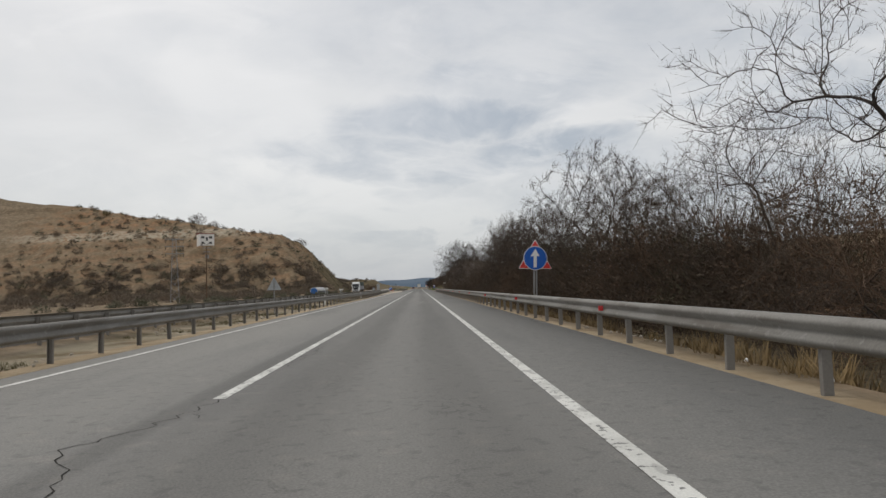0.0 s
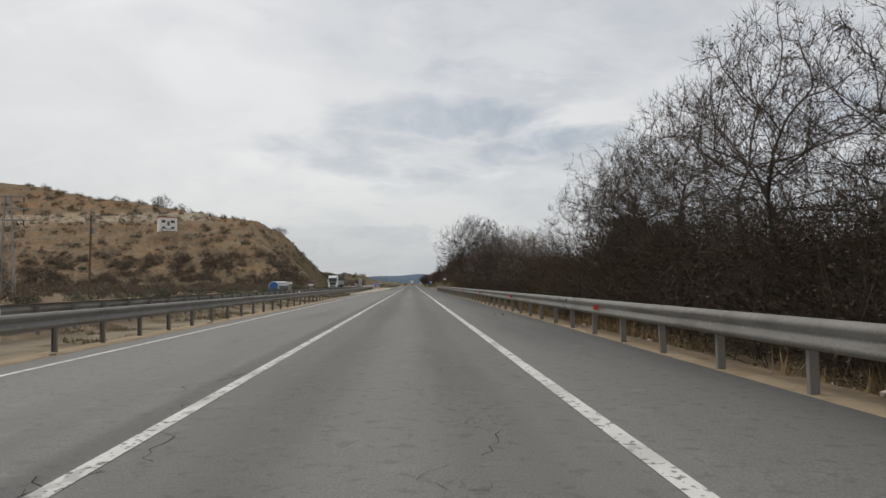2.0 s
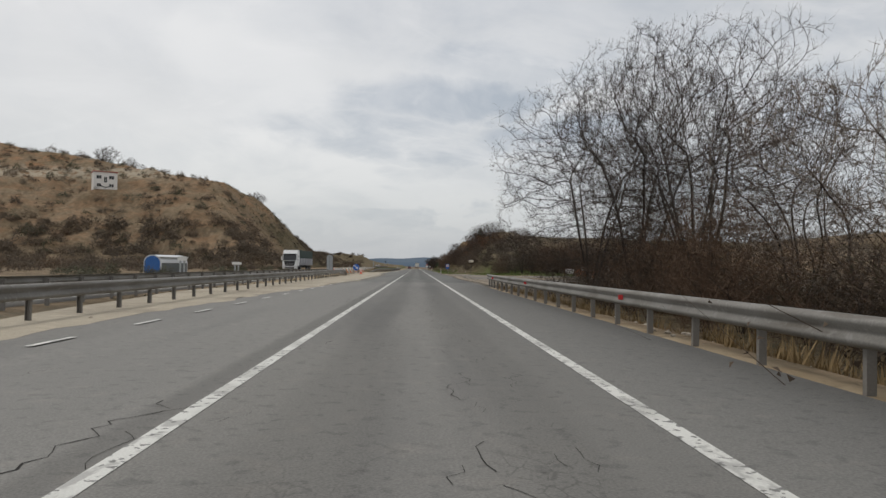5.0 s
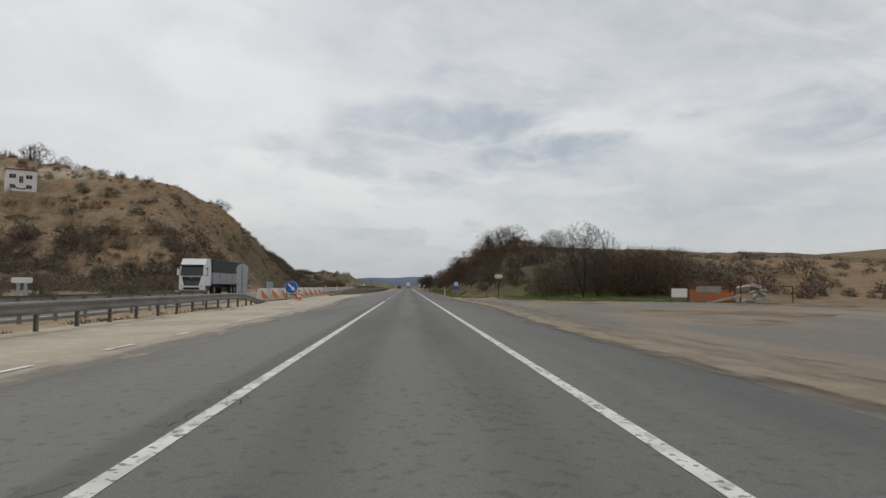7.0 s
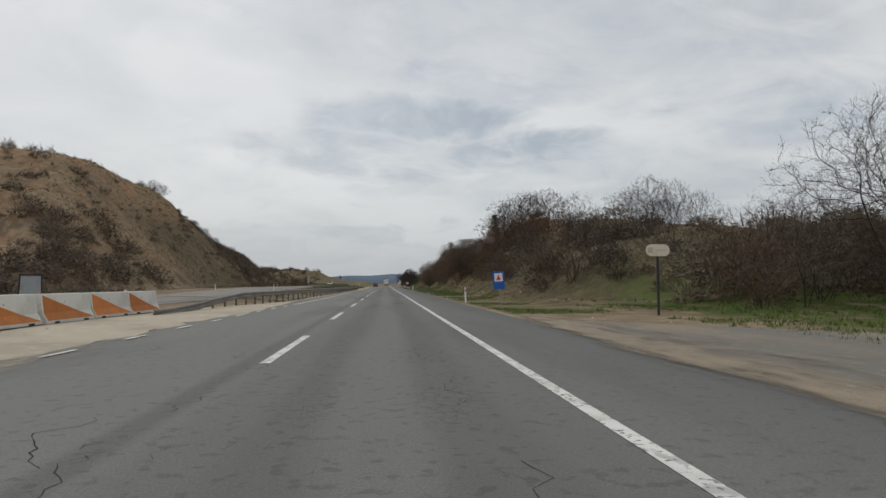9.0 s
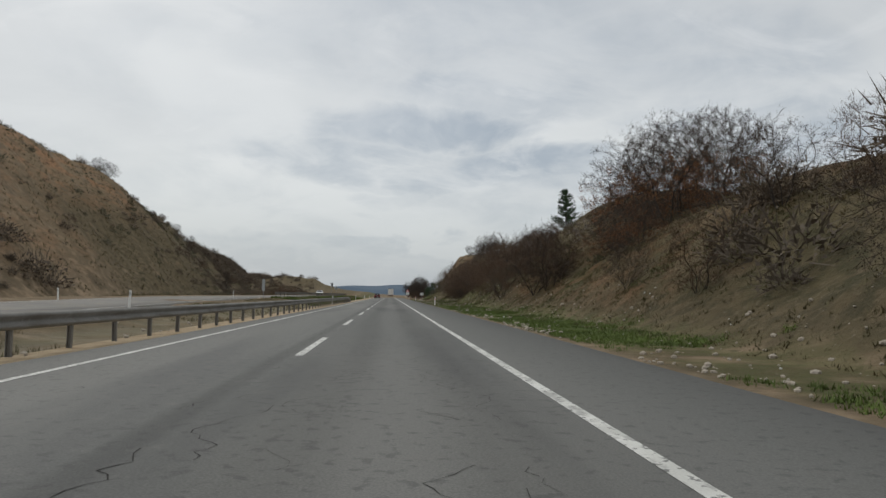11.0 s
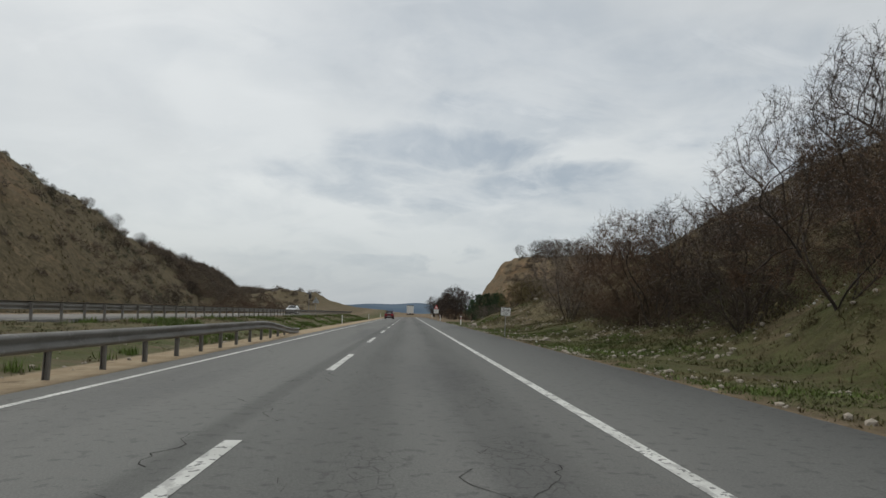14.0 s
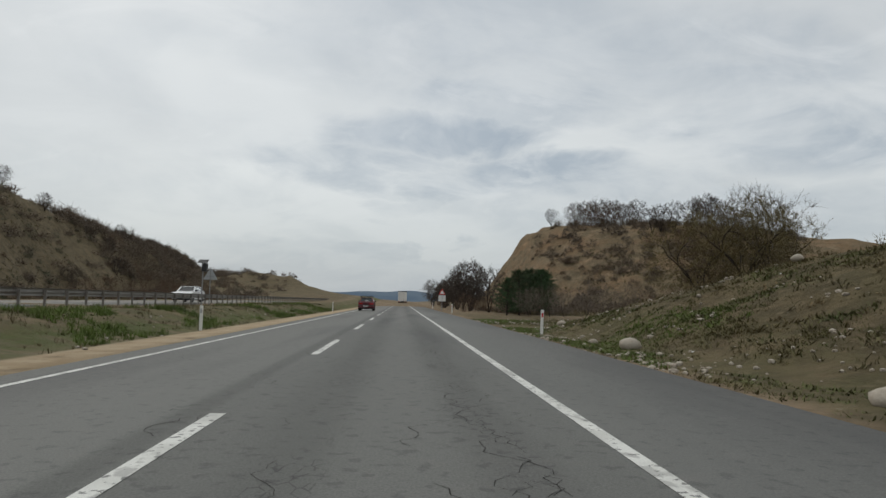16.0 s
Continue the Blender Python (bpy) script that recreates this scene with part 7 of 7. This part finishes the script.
def quad_pane(corners, out, lift=0.004, inset=0.93):
    """A pane on four corners, drawn in a little and set proud along out."""
    c = [Vector(p) for p in corners]
    mid = sum(c, Vector()) / 4
    o = Vector(out).normalized()
    bm = bmesh.new()
    f = [bm.verts.new(mid + (p - mid) * inset + o * lift) for p in c]
    k = [bm.verts.new(mid + (p - mid) * inset - o * 0.006) for p in c]
    bm.faces.new(f)
    bm.faces.new(k[::-1])
    for i in range(4):
        bm.faces.new((f[i], k[i], k[(i + 1) % 4], f[(i + 1) % 4]))
    bmesh.ops.recalc_face_normals(bm, faces=bm.faces)
    return bm


def sedan(m, paint, label, rack=False, hatch=False):
    car = thing("car", m, label, "car")
    lower = [(-2.0, 0.34), (-1.66, 0.30)] + [(-1.66 + 0.34 - 0.34 * math.cos(a), 0.30 + 0.34 * math.sin(a)) for a in np.linspace(0.0, math.pi, 9)] + [(-0.9, 0.26), (0.93, 0.26)]
    lower += [(0.95 + 0.34 - 0.34 * math.cos(a), 0.30 + 0.34 * math.sin(a)) for a in np.linspace(0.0, math.pi, 9)] + [(1.98, 0.32), (2.06, 0.42), (2.07, 0.60), (2.0, 0.78), (1.85, 0.83), (0.85, 0.93), (-1.2, 0.95)]
    lower += [(-1.95, 0.95 if not hatch else 0.93), (-2.03, 0.88), (-2.06, 0.62)]
    bm = prism(lower, [(-0.80, 0.985, 0.97, 0.01), (-0.74, 1, 1, 0), (0.74, 1, 1, 0), (0.80, 0.985, 0.97, 0.01)])
    body = part("body", bm, paint, car)
    base = [(0.74, 0.9), (0.74, -1.32 if not hatch else -1.85), (-0.74, -1.32 if not hatch else -1.85), (-0.74, 0.9)]
    roof = [(0.60, 0.18), (0.58, -0.88 if not hatch else -1.45), (-0.58, -0.88 if not hatch else -1.45), (-0.60, 0.18)]
    b = [Vector((x, y, 0.94)) for x, y in base]
    t = [Vector((x, y, 1.385)) for x, y in roof]
    bm = bmesh.new()
    vb, vt = [bm.verts.new(p) for p in b], [bm.verts.new(p) for p in t]
    bm.faces.new(vt)
    for i in range(4):
        j = (i + 1) % 4
        bm.faces.new((vb[i], vb[j], vt[j], vt[i]))
    bmesh.ops.recalc_face_normals(bm, faces=bm.faces)
    bmesh.ops.bevel(bm, geom=[e for e in bm.edges if e.verts[0].co.z > 1.3 and e.verts[1].co.z > 1.3], offset=0.05, segments=3, affect="EDGES")
    part("cabin", bm, paint, car)
    part("rear_window", quad_pane((b[1], b[2], t[2], t[1]), (0, -1, 0.8), inset=0.86), M_GLASS, car)
    part("windscreen", quad_pane((b[3], b[0], t[0], t[3]), (0, 1, 0.8), inset=0.88), M_GLASS, car)
    for s in (1, -1):
        bb, tt = (b[0], b[1]) if s > 0 else (b[3], b[2]), None
        tt = (t[0], t[1]) if s > 0 else (t[3], t[2])
        for u0, u1 in ((0.10, 0.50), (0.53, 0.92)):
            c = (bb[0].lerp(bb[1], u0), bb[0].lerp(bb[1], u1), tt[0].lerp(tt[1], u1), tt[0].lerp(tt[1], u0))
            part("side_window", quad_pane(c, (s, 0, 0.3), inset=0.84), M_GLASS, car)
        mr = part("mirror", box_bm((-0.06, -0.05, -0.05), (0.11, 0.05, 0.07), 0.02), M_TRIM, car)
        mr.matrix_basis = pose(s * 0.82, 0.72, 1.0, 0, 0, 0 if s > 0 else 180)
        part("tail_light", box_bm((s * 0.55 - 0.21, -2.075, 0.66), (s * 0.55 + 0.21, -2.02, 0.83), 0.012), M_TAIL, car)
        part("headlight", box_bm((s * 0.58 - 0.17, 1.98, 0.62), (s * 0.58 + 0.17, 2.085, 0.75), 0.012), M_LAMP, car)
        part("side_moulding", box_bm((s * 0.80 - 0.008, -1.2, 0.52), (s * 0.80 + 0.012, 0.9, 0.57)), M_TRIM, car)
        for y in (0.1, -0.55):
            part("door_handle", box_bm((s * 0.795 - 0.01, y - 0.55, 0.84), (s * 0.795 + 0.02, y - 0.4, 0.87)), M_TRIM, car)
        wheel_parts(car, s * 0.70, -1.32, 0.29, 0.17, s)
        wheel_parts(car, s * 0.70, 1.29, 0.29, 0.17, s)
        part("mud_flap", box_bm((s * 0.70 - 0.11, -1.72, 0.12), (s * 0.70 + 0.11, -1.70, 0.36)), M_BLACK, car)
    part("rear_bumper", box_bm((-0.79, -2.12, 0.36), (0.79, -1.98, 0.60), 0.03), M_TRIM if hatch else paint, car)
    part("bumper_strip", box_bm((-0.795, -2.13, 0.56), (0.795, -2.0, 0.61), 0.01), M_TRIM, car)
    part("front_bumper", box_bm((-0.79, 1.98, 0.34), (0.79, 2.13, 0.55), 0.03), M_TRIM, car)
    part("grille", box_bm((-0.4, 2.0, 0.62), (0.4, 2.09, 0.75)), M_TRIM, car)
    part("boot_panel", box_bm((-0.34, -2.07, 0.66), (0.34, -2.04, 0.83)), mat("dull_red_panel", (0.07, 0.008, 0.012), 0.4) if paint is M_CARRED else M_TRIM, car)
    p = part("number_plate", box_bm((-0.26, -2.14, 0.44), (0.26, -2.128, 0.55)), M_WHITE, car, "white number plate")
    for x0, x1 in ((-0.19, -0.1), (-0.06, 0.05), (0.09, 0.22)):
        part("plate_bar", box_bm((x0, -2.144, 0.465), (x1, -2.139, 0.525)), M_TRIM, p)
    part("underside", box_bm((-0.7, -1.9, 0.2), (0.7, 1.9, 0.3)), M_TRIM, car)
    part("exhaust", rod_bm((-0.4, -2.1, 0.25), (-0.4, -1.6, 0.25), 0.025, 8), M_RIM, car)
    if rack:
        rk = new("roof_rack")
        rk.parent = car
        for y in (-0.85, -0.4, 0.05):
            part("cross_bar", rod_bm((-0.62, y, 1.47), (0.62, y, 1.47), 0.016, 6), M_TRIM, rk)
            for s in (-1, 1):
                part("support", rod_bm((s * 0.60, y, 1.36), (s * 0.63, y, 1.49), 0.016, 6), M_TRIM, rk)
        for s in (-1, 1):
            part("side_bar", rod_bm((s * 0.63, -1.0, 1.5), (s * 0.63, 0.2, 1.5), 0.018, 6), M_TRIM, rk)
        for x in np.linspace(-0.45, 0.45, 6):
            part("slat", rod_bm((x, -1.0, 1.49), (x, 0.2, 1.49), 0.011, 5), M_TRIM, rk)
        part("end_bar", rod_bm((-0.63, -1.0, 1.53), (0.63, -1.0, 1.53), 0.018, 6), M_TRIM, rk)
        # faint lettering across the rear window as plain bars
        for x0, x1 in ((-0.15, 0.05), (0.07, 0.17), (0.21, 0.25)):
            q = part("window_bar", box_bm((x0, -0.005, -0.022), (x1, 0.004, 0.022)), M_WHITE, car)
            q.matrix_basis = pose(0, -1.262, 1.04, -44, 0, 0)
    return car


sedan(pose(-3.55, 452.0, 0.02), M_CARRED, "old dark red saloon car with a black roof rack", rack=True)
sedan(pose(-18.5, 441.0, far_road_height(441) + 0.03, 0, 0, 180), M_CARWHITE, "white hatchback on the opposite carriageway", hatch=True)


def box_truck():
    t = thing("lorry", pose(0.35, 578.0, 0.02), "white box lorry seen from behind in the near lane", "lorry")
    part("box", box_bm((-1.25, 0.0, 1.05), (1.25, 11.5, 3.95), 0.04), M_CARWHITE, t)
    for x0, x1 in ((-1.17, -0.03), (0.03, 1.17)):
        d = part("rear_door", box_bm((x0, -0.035, 1.15), (x1, 0.0, 3.75), 0.01), M_WHITE, t)
        part("lock_rod", rod_bm((x0 + 0.3, -0.06, 1.2), (x0 + 0.3, -0.06, 3.7), 0.02, 6), M_RIM, d)
    part("top_rail", box_bm((-1.26, -0.05, 3.78), (1.26, 0.05, 3.97)), M_TRIM, t)
    part("underride_bar", box_bm((-1.2, -0.02, 0.45), (1.2, 0.1, 0.62)), M_TRIM, t)
    part("chassis", box_bm((-0.5, 0.1, 0.75), (0.5, 13.5, 1.05)), M_TRIM, t)
    part("cab", box_bm((-1.22, 11.9, 0.9), (1.22, 13.9, 3.6), 0.15), M_CARWHITE, t)
    for s in (-1, 1):
        part("tail_light", box_bm((s * 0.98 - 0.2, -0.04, 0.8), (s * 0.98 + 0.2, 0.04, 0.95)), M_TAIL, t)
        for y in (1.6, 2.9, 4.2, 12.8):
            wheel_parts(t, s * 1.05, y, 0.5, 0.34, s)
        part("mud_flap", box_bm((s * 1.05 - 0.2, 0.75, 0.25), (s * 1.05 + 0.2, 0.78, 0.95)), M_BLACK, t)


def curtain_lorry():
    """The tractor and its tarpaulin trailer on the opposite carriageway, facing the camera."""
    t = thing("lorry", pose(-21.9, 236.0, 0.05, 0, 0, 178), "white tractor lorry with a dark green tarpaulin trailer", "lorry")
    # built facing +y, its front at y = 0
    side = [(-2.2, 0.95), (-2.2, 3.0), (-1.9, 3.75), (-0.85, 3.72), (-0.25, 3.0), (-0.03, 1.9), (0.0, 1.0), (-0.02, 0.55), (-0.2, 0.42), (-0.45, 0.42), (-0.5, 0.95)]
    part("cab", prism(side, [(-1.24, 1, 1, 0), (1.24, 1, 1, 0)]), M_CARWHITE, t)
    part("windscreen", quad_pane(((-1.17, 0.0, 1.93), (1.17, 0.0, 1.93), (1.12, -0.2, 2.98), (-1.12, -0.2, 2.98)), (0, 1, 0.2), 0.012, 0.98), M_GLASS, t)
    part("sun_visor", box_bm((-1.15, -0.3, 2.93), (1.15, 0.06, 3.08), 0.03), M_TRIM, t)
    g = part("grille", quad_pane(((-0.72, 0.02, 0.95), (0.72, 0.02, 0.95), (1.0, 0.0, 1.86), (-1.0, 0.0, 1.86)), (0, 1, 0), 0.02, 0.99), M_TRIM, t, "black grille")
    for z in (1.08, 1.18, 1.28, 1.38):
        part("grille_slat", box_bm((-0.68, 0.02, z), (0.68, 0.055, z + 0.025)), M_RIM, g)
    part("badge", rod_bm((0, 0.01, 1.72), (0, 0.04, 1.72), 0.07, 16), M_RIM, g)
    part("lower_intake", box_bm((-0.8, -0.02, 0.55), (0.8, 0.02, 0.78), 0.02), M_TRIM, t)
    for s in (-1, 1):
        part("headlight", box_bm((s * 0.98 - 0.17, -0.06, 0.82), (s * 0.98 + 0.17, 0.025, 1.02), 0.02), M_LAMP, t)
        part("mirror", box_bm((s * 1.42 - 0.1, -0.22, 2.0), (s * 1.42 + 0.1, -0.08, 2.65), 0.03), M_CARWHITE, t)
        part("side_window", quad_pane(((s * 1.24, -0.35, 1.95), (s * 1.24, -1.2, 1.95), (s * 1.24, -1.2, 2.8), (s * 1.24, -0.55, 2.8)), (s, 0, 0), 0.01, 0.97), M_GLASS, t)
        part("door", quad_pane(((s * 1.24, -0.25, 0.98), (s * 1.24, -1.3, 0.98), (s * 1.24, -1.3, 1.92), (s * 1.24, -0.25, 1.92)), (s, 0, 0), 0.008, 0.98), M_CARWHITE, t)
        for y in (-0.95, -3.6, -9.6, -10.9, -12.2):
            wheel_parts(t, s * 1.02, y, 0.5, 0.34, s)
    tr = new("trailer")
    tr.parent = t
    part("side_board", box_bm((-1.25, -14.2, 1.15), (1.25, -2.75, 2.35), 0.02), M_TRAILER, tr, "grey drop side")
    part("tarpaulin", box_bm((-1.23, -14.15, 2.352), (1.23, -2.8, 3.75), 0.06), M_TARP, tr, "dark green tarpaulin")
    for y in np.arange(-14.0, -2.8, 2.2):
        for s in (-1, 1):
            part("stake", box_bm((s * 1.26 - 0.03, y, 1.12), (s * 1.26 + 0.03, y + 0.09, 2.4)), M_RIM, tr)
    part("chassis", box_bm((-0.5, -14.0, 0.75), (0.5, -0.6, 1.15)), M_TRIM, t)


box_truck()
curtain_lorry()


# ---- buildings and masts ----
M_PLASTER = mat("white_plaster", (0.74, 0.72, 0.69), 0.85, spots=[(0.6, (0.62, 0.6, 0.56), 0.5, 0.7, 0.6)], grain=(8, 0.05))
M_WINDOW = mat("dark_window", (0.015, 0.016, 0.018), 0.2, spec=0.5)
M_REDROOF = mat("red_roof_edge", (0.28, 0.05, 0.04), 0.8, grain=(4, 0.2))


def hill_house():
    x, y = -115.6, 371.2
    z = 28.3
    h = thing("house", pose(x, y, z, 0, 0, 32), "small white two-storey house front with a curved painted line", "house")
    part("wall", box_bm((-4.0, 0, -2.5), (4.0, 5.5, 6.4), 0.05), M_PLASTER, h)
    part("roof", box_bm((-4.2, -0.2, 6.4), (4.2, 5.7, 6.7)), M_REDROOF, h, "thin red roof edge")
    for cx, cz, w, hh in ((-2.2, 4.5, 1.6, 1.2), (2.0, 4.5, 1.6, 1.2), (0.0, 3.6, 1.0, 2.0), (-2.2, 1.5, 1.3, 1.1), (2.0, 1.5, 1.4, 1.1)):
        w_ = part("window", box_bm((cx - w / 2, -0.06, cz - hh / 2), (cx + w / 2, 0.02, cz + hh / 2)), M_WINDOW, h)
        part("frame", box_bm((cx - 0.04, -0.08, cz - hh / 2), (cx + 0.04, -0.05, cz + hh / 2)), M_PLASTER, w_)
    bm = bmesh.new()
    rows = []
    for a in np.linspace(200, 340, 15):
        rows.append([bm.verts.new((r * math.cos(radians(a)), -0.05, 2.35 + r * 0.75 * math.sin(radians(a)))) for r in (1.85, 2.25)])
    for r, s in zip(rows, rows[1:]):
        bm.faces.new((r[0], r[1], s[1], s[0]))
    bmesh.ops.solidify(bm, geom=bm.faces[:], thickness=0.04)
    part("painted_curve", bm, M_WINDOW, h, "dark curved line")


def kiosk():
    k = thing("kiosk", pose(-30.6, 198.5, land_at(-30.6, 198.5), 0, 0, -24), "blue and white kiosk with a barrel roof", "kiosk")
    prof = [(-1.3, 0), (1.3, 0), (1.3, 1.35)] + [(1.3 * math.cos(a), 1.35 + 0.85 * math.sin(a)) for a in np.linspace(0.15, math.pi - 0.15, 10)] + [(-1.3, 1.35)]
    bm = bmesh.new()
    a = [bm.verts.new((x, 0, z)) for x, z in prof]
    c = [bm.verts.new((x, 4.2, z)) for x, z in prof]
    bm.faces.new(a[::-1])
    bm.faces.new(c)
    n = len(prof)
    for i in range(n):
        bm.faces.new((a[i], a[(i + 1) % n], c[(i + 1) % n], c[i]))
    bmesh.ops.recalc_face_normals(bm, faces=bm.faces)
    part("shell", bm, mat("kiosk_white", (0.62, 0.64, 0.66), 0.5, grain=(3, 0.05)), k)
    part("front_panel", plate_bm([(x * 0.9, z * 0.93 + 0.03) for x, z in prof], 0.02, -0.02), mat("kiosk_blue", (0.03, 0.12, 0.36), 0.5, spots=[(1, (0.05, 0.17, 0.42), 0.5, 0.7, 0.6)]), k, "blue front")
    part("side_panel", box_bm((1.295, 0.1, 0.1), (1.315, 4.1, 1.25)), mat("kiosk_side", (0.12, 0.13, 0.13), 0.6), k, "dark side panel")
    part("awning", box_bm((0.7, -0.1, 1.9), (1.4, 4.3, 1.96)), M_WHITE, k)


def advert_board(x, y, w, h, top, label):
    s = thing("sign_board", pose(x, y, land_at(x, y)), label, "sign board", "roadside boards")
    p = part("board", plate_bm([(a, c + top - h / 2) for a, c in rounded(w, h, h * 0.42)], 0.05), M_WHITE, s)
    for o in (-0.22, 0.22):
        part("pole", box_bm((o - 0.1, 0.0, -0.2), (o + 0.1, 0.06, top - h)), M_SIGNBACK, s)


def wood_pole(x, y, h):
    s = thing("utility_pole", pose(x, y, land_at(x, y), 0, 1, 0), "brown wooden utility pole with a crossarm", "utility pole", "power line masts")
    part("pole", rod_bm((0, 0, -0.5), (0, 0, h), 0.16, 10, 0.11), mat("weathered_pole_wood", (0.13, 0.085, 0.055), 0.9, grain=(6, 0.25)), s)
    part("crossarm", box_bm((-0.9, -0.07, h - 0.5), (0.9, 0.07, h - 0.36)), M_POLE, s)
    part("crossarm", box_bm((-0.7, -0.07, h - 1.3), (0.7, 0.07, h - 1.17)), M_POLE, s)
    for o in (-0.8, 0, 0.8):
        part("insulator", rod_bm((o, 0, h - 0.36), (o, 0, h - 0.12), 0.05, 8), M_TRIM, s)
    part("transformer", box_bm((-0.3, 0.1, h - 2.6), (0.3, 0.6, h - 1.8), 0.04), M_POLE, s)


def lattice_mast(x, y, h):
    s = thing("lattice_mast", pose(x, y, land_at(x, y), 0, 0, 20), "grey lattice power mast with short crossarms", "power mast", "power line masts")
    w0, w1 = 0.75, 0.28
    rad = lambda z: w0 + (w1 - w0) * z / h
    corners = [(-1, -1), (1, -1), (1, 1), (-1, 1)]
    for cx, cy in corners:
        part("leg", rod_bm((cx * w0, cy * w0, -0.3), (cx * w1, cy * w1, h), 0.05, 5), M_POLE, s)
    zs = np.linspace(0, h, 10)
    for z0, z1 in zip(zs, zs[1:]):
        for (ax, ay), (bx, by) in zip(corners, corners[1:] + corners[:1]):
            part("brace", rod_bm((ax * rad(z0), ay * rad(z0), z0), (bx * rad(z1), by * rad(z1), z1), 0.028, 4), M_POLE, s)
    for z in (h - 0.2, h - 1.5, h - 2.8):
        part("crossarm", box_bm((-1.6, -0.08, z), (1.6, 0.08, z + 0.14)), M_POLE, s)
        for o in (-1.5, 1.5):
            part("insulator", rod_bm((o, 0, z - 0.55), (o, 0, z), 0.06, 6), M_TRIM, s)


def ruin():
    """The burnt-out frame and low walls at the end of the lot."""
    M_RUST = mat("rusty_steel", (0.12, 0.05, 0.03), 0.9, grain=(8, 0.35))
    M_BURNT = mat("orange_stained_wall", (0.42, 0.13, 0.05), 0.9, spots=[(1.2, (0.2, 0.15, 0.11), 0.45, 0.65, 0.9), (5, (0.3, 0.27, 0.22), 0.55, 0.7, 0.6)])
    M_RUBBLE = mat("grey_rubble", (0.32, 0.30, 0.27), 0.95, spots=[(2, (0.2, 0.19, 0.17), 0.5, 0.7, 0.7)], grain=(10, 0.15))
    r = thing("ruined_stall", pose(24.0, 226.6, land_at(25.0, 226.5) - 0.02, 0, 0, -14), "rusty frame of a ruined stall with orange stained walls", "ruin")
    part("back_wall", box_bm((1.6, 2.2, 0), (5.3, 2.4, 1.25), 0.03), M_BURNT, r)
    part("low_wall", box_bm((1.5, 0.0, 0), (5.2, 0.22, 0.95), 0.03), M_BURNT, r, "orange stained low wall")
    part("white_panel", box_bm((-0.1, 0.02, 0.55), (1.25, 0.08, 1.35)), M_PLASTER, r, "soiled white panel")
    part("white_panel", box_bm((2.4, 2.15, 1.0), (4.6, 2.19, 1.6)), M_RUBBLE, r, "soiled grey panel")
    for x, y, h in ((-0.2, 0.05, 1.45), (1.35, 0.05, 1.5), (1.6, 2.2, 1.75), (5.3, 0.1, 1.95), (5.35, 2.3, 2.0), (5.75, 0.1, 1.95), (6.1, 1.2, 1.9), (10.2, 0.4, 1.65)):
        part("post", rod_bm((x, y, -0.2), (x + random.uniform(-0.06, 0.06), y, h), 0.05, 6), M_RUST, r)
    for a, c in (((-0.2, 0.05, 1.4), (1.35, 0.05, 1.45)), ((1.35, 0.05, 1.5), (5.3, 0.1, 1.9)), ((5.3, 0.1, 1.95), (10.2, 0.4, 1.6)), ((5.35, 2.3, 2.0), (5.3, 0.1, 1.9)), ((1.6, 2.2, 1.7), (5.35, 2.3, 2.0))):
        part("rail", rod_bm(a, c, 0.04, 6), M_RUST, r)
    rng = np.random.default_rng(9)
    for k in range(9):
        s = rng.uniform(0.3, 0.6)
        b = part("rubble_block", box_bm((-s, -s * 0.6, -s * 0.4), (s, s * 0.6, s * 0.4), 0.05), M_RUBBLE, r)
        b.matrix_basis = pose(6.6 + rng.uniform(-0.4, 1.1), 0.5 + rng.uniform(-0.5, 1.0), 0.15 + 0.18 * k, *rng.uniform(-25, 25, 3))
    b = part("slab", box_bm((-1.6, -0.15, -0.1), (1.6, 0.15, 0.1), 0.02), M_RUBBLE, r, "fallen sloping slab")
    b.matrix_basis = pose(4.3, -0.5, 0.4, 0, -14, 8)


hill_house()
kiosk()
advert_board(-26.8, 197.4, 1.1, 0.5, 2.0, "white oval board on two flat posts")
advert_board(-24.0, 210.0, 1.3, 0.35, 1.5, "low white board beside the opposite road")
wood_pole(-44.3, 142.2, 11.5)
lattice_mast(-43.7, 122.4, 11.6)
ruin()
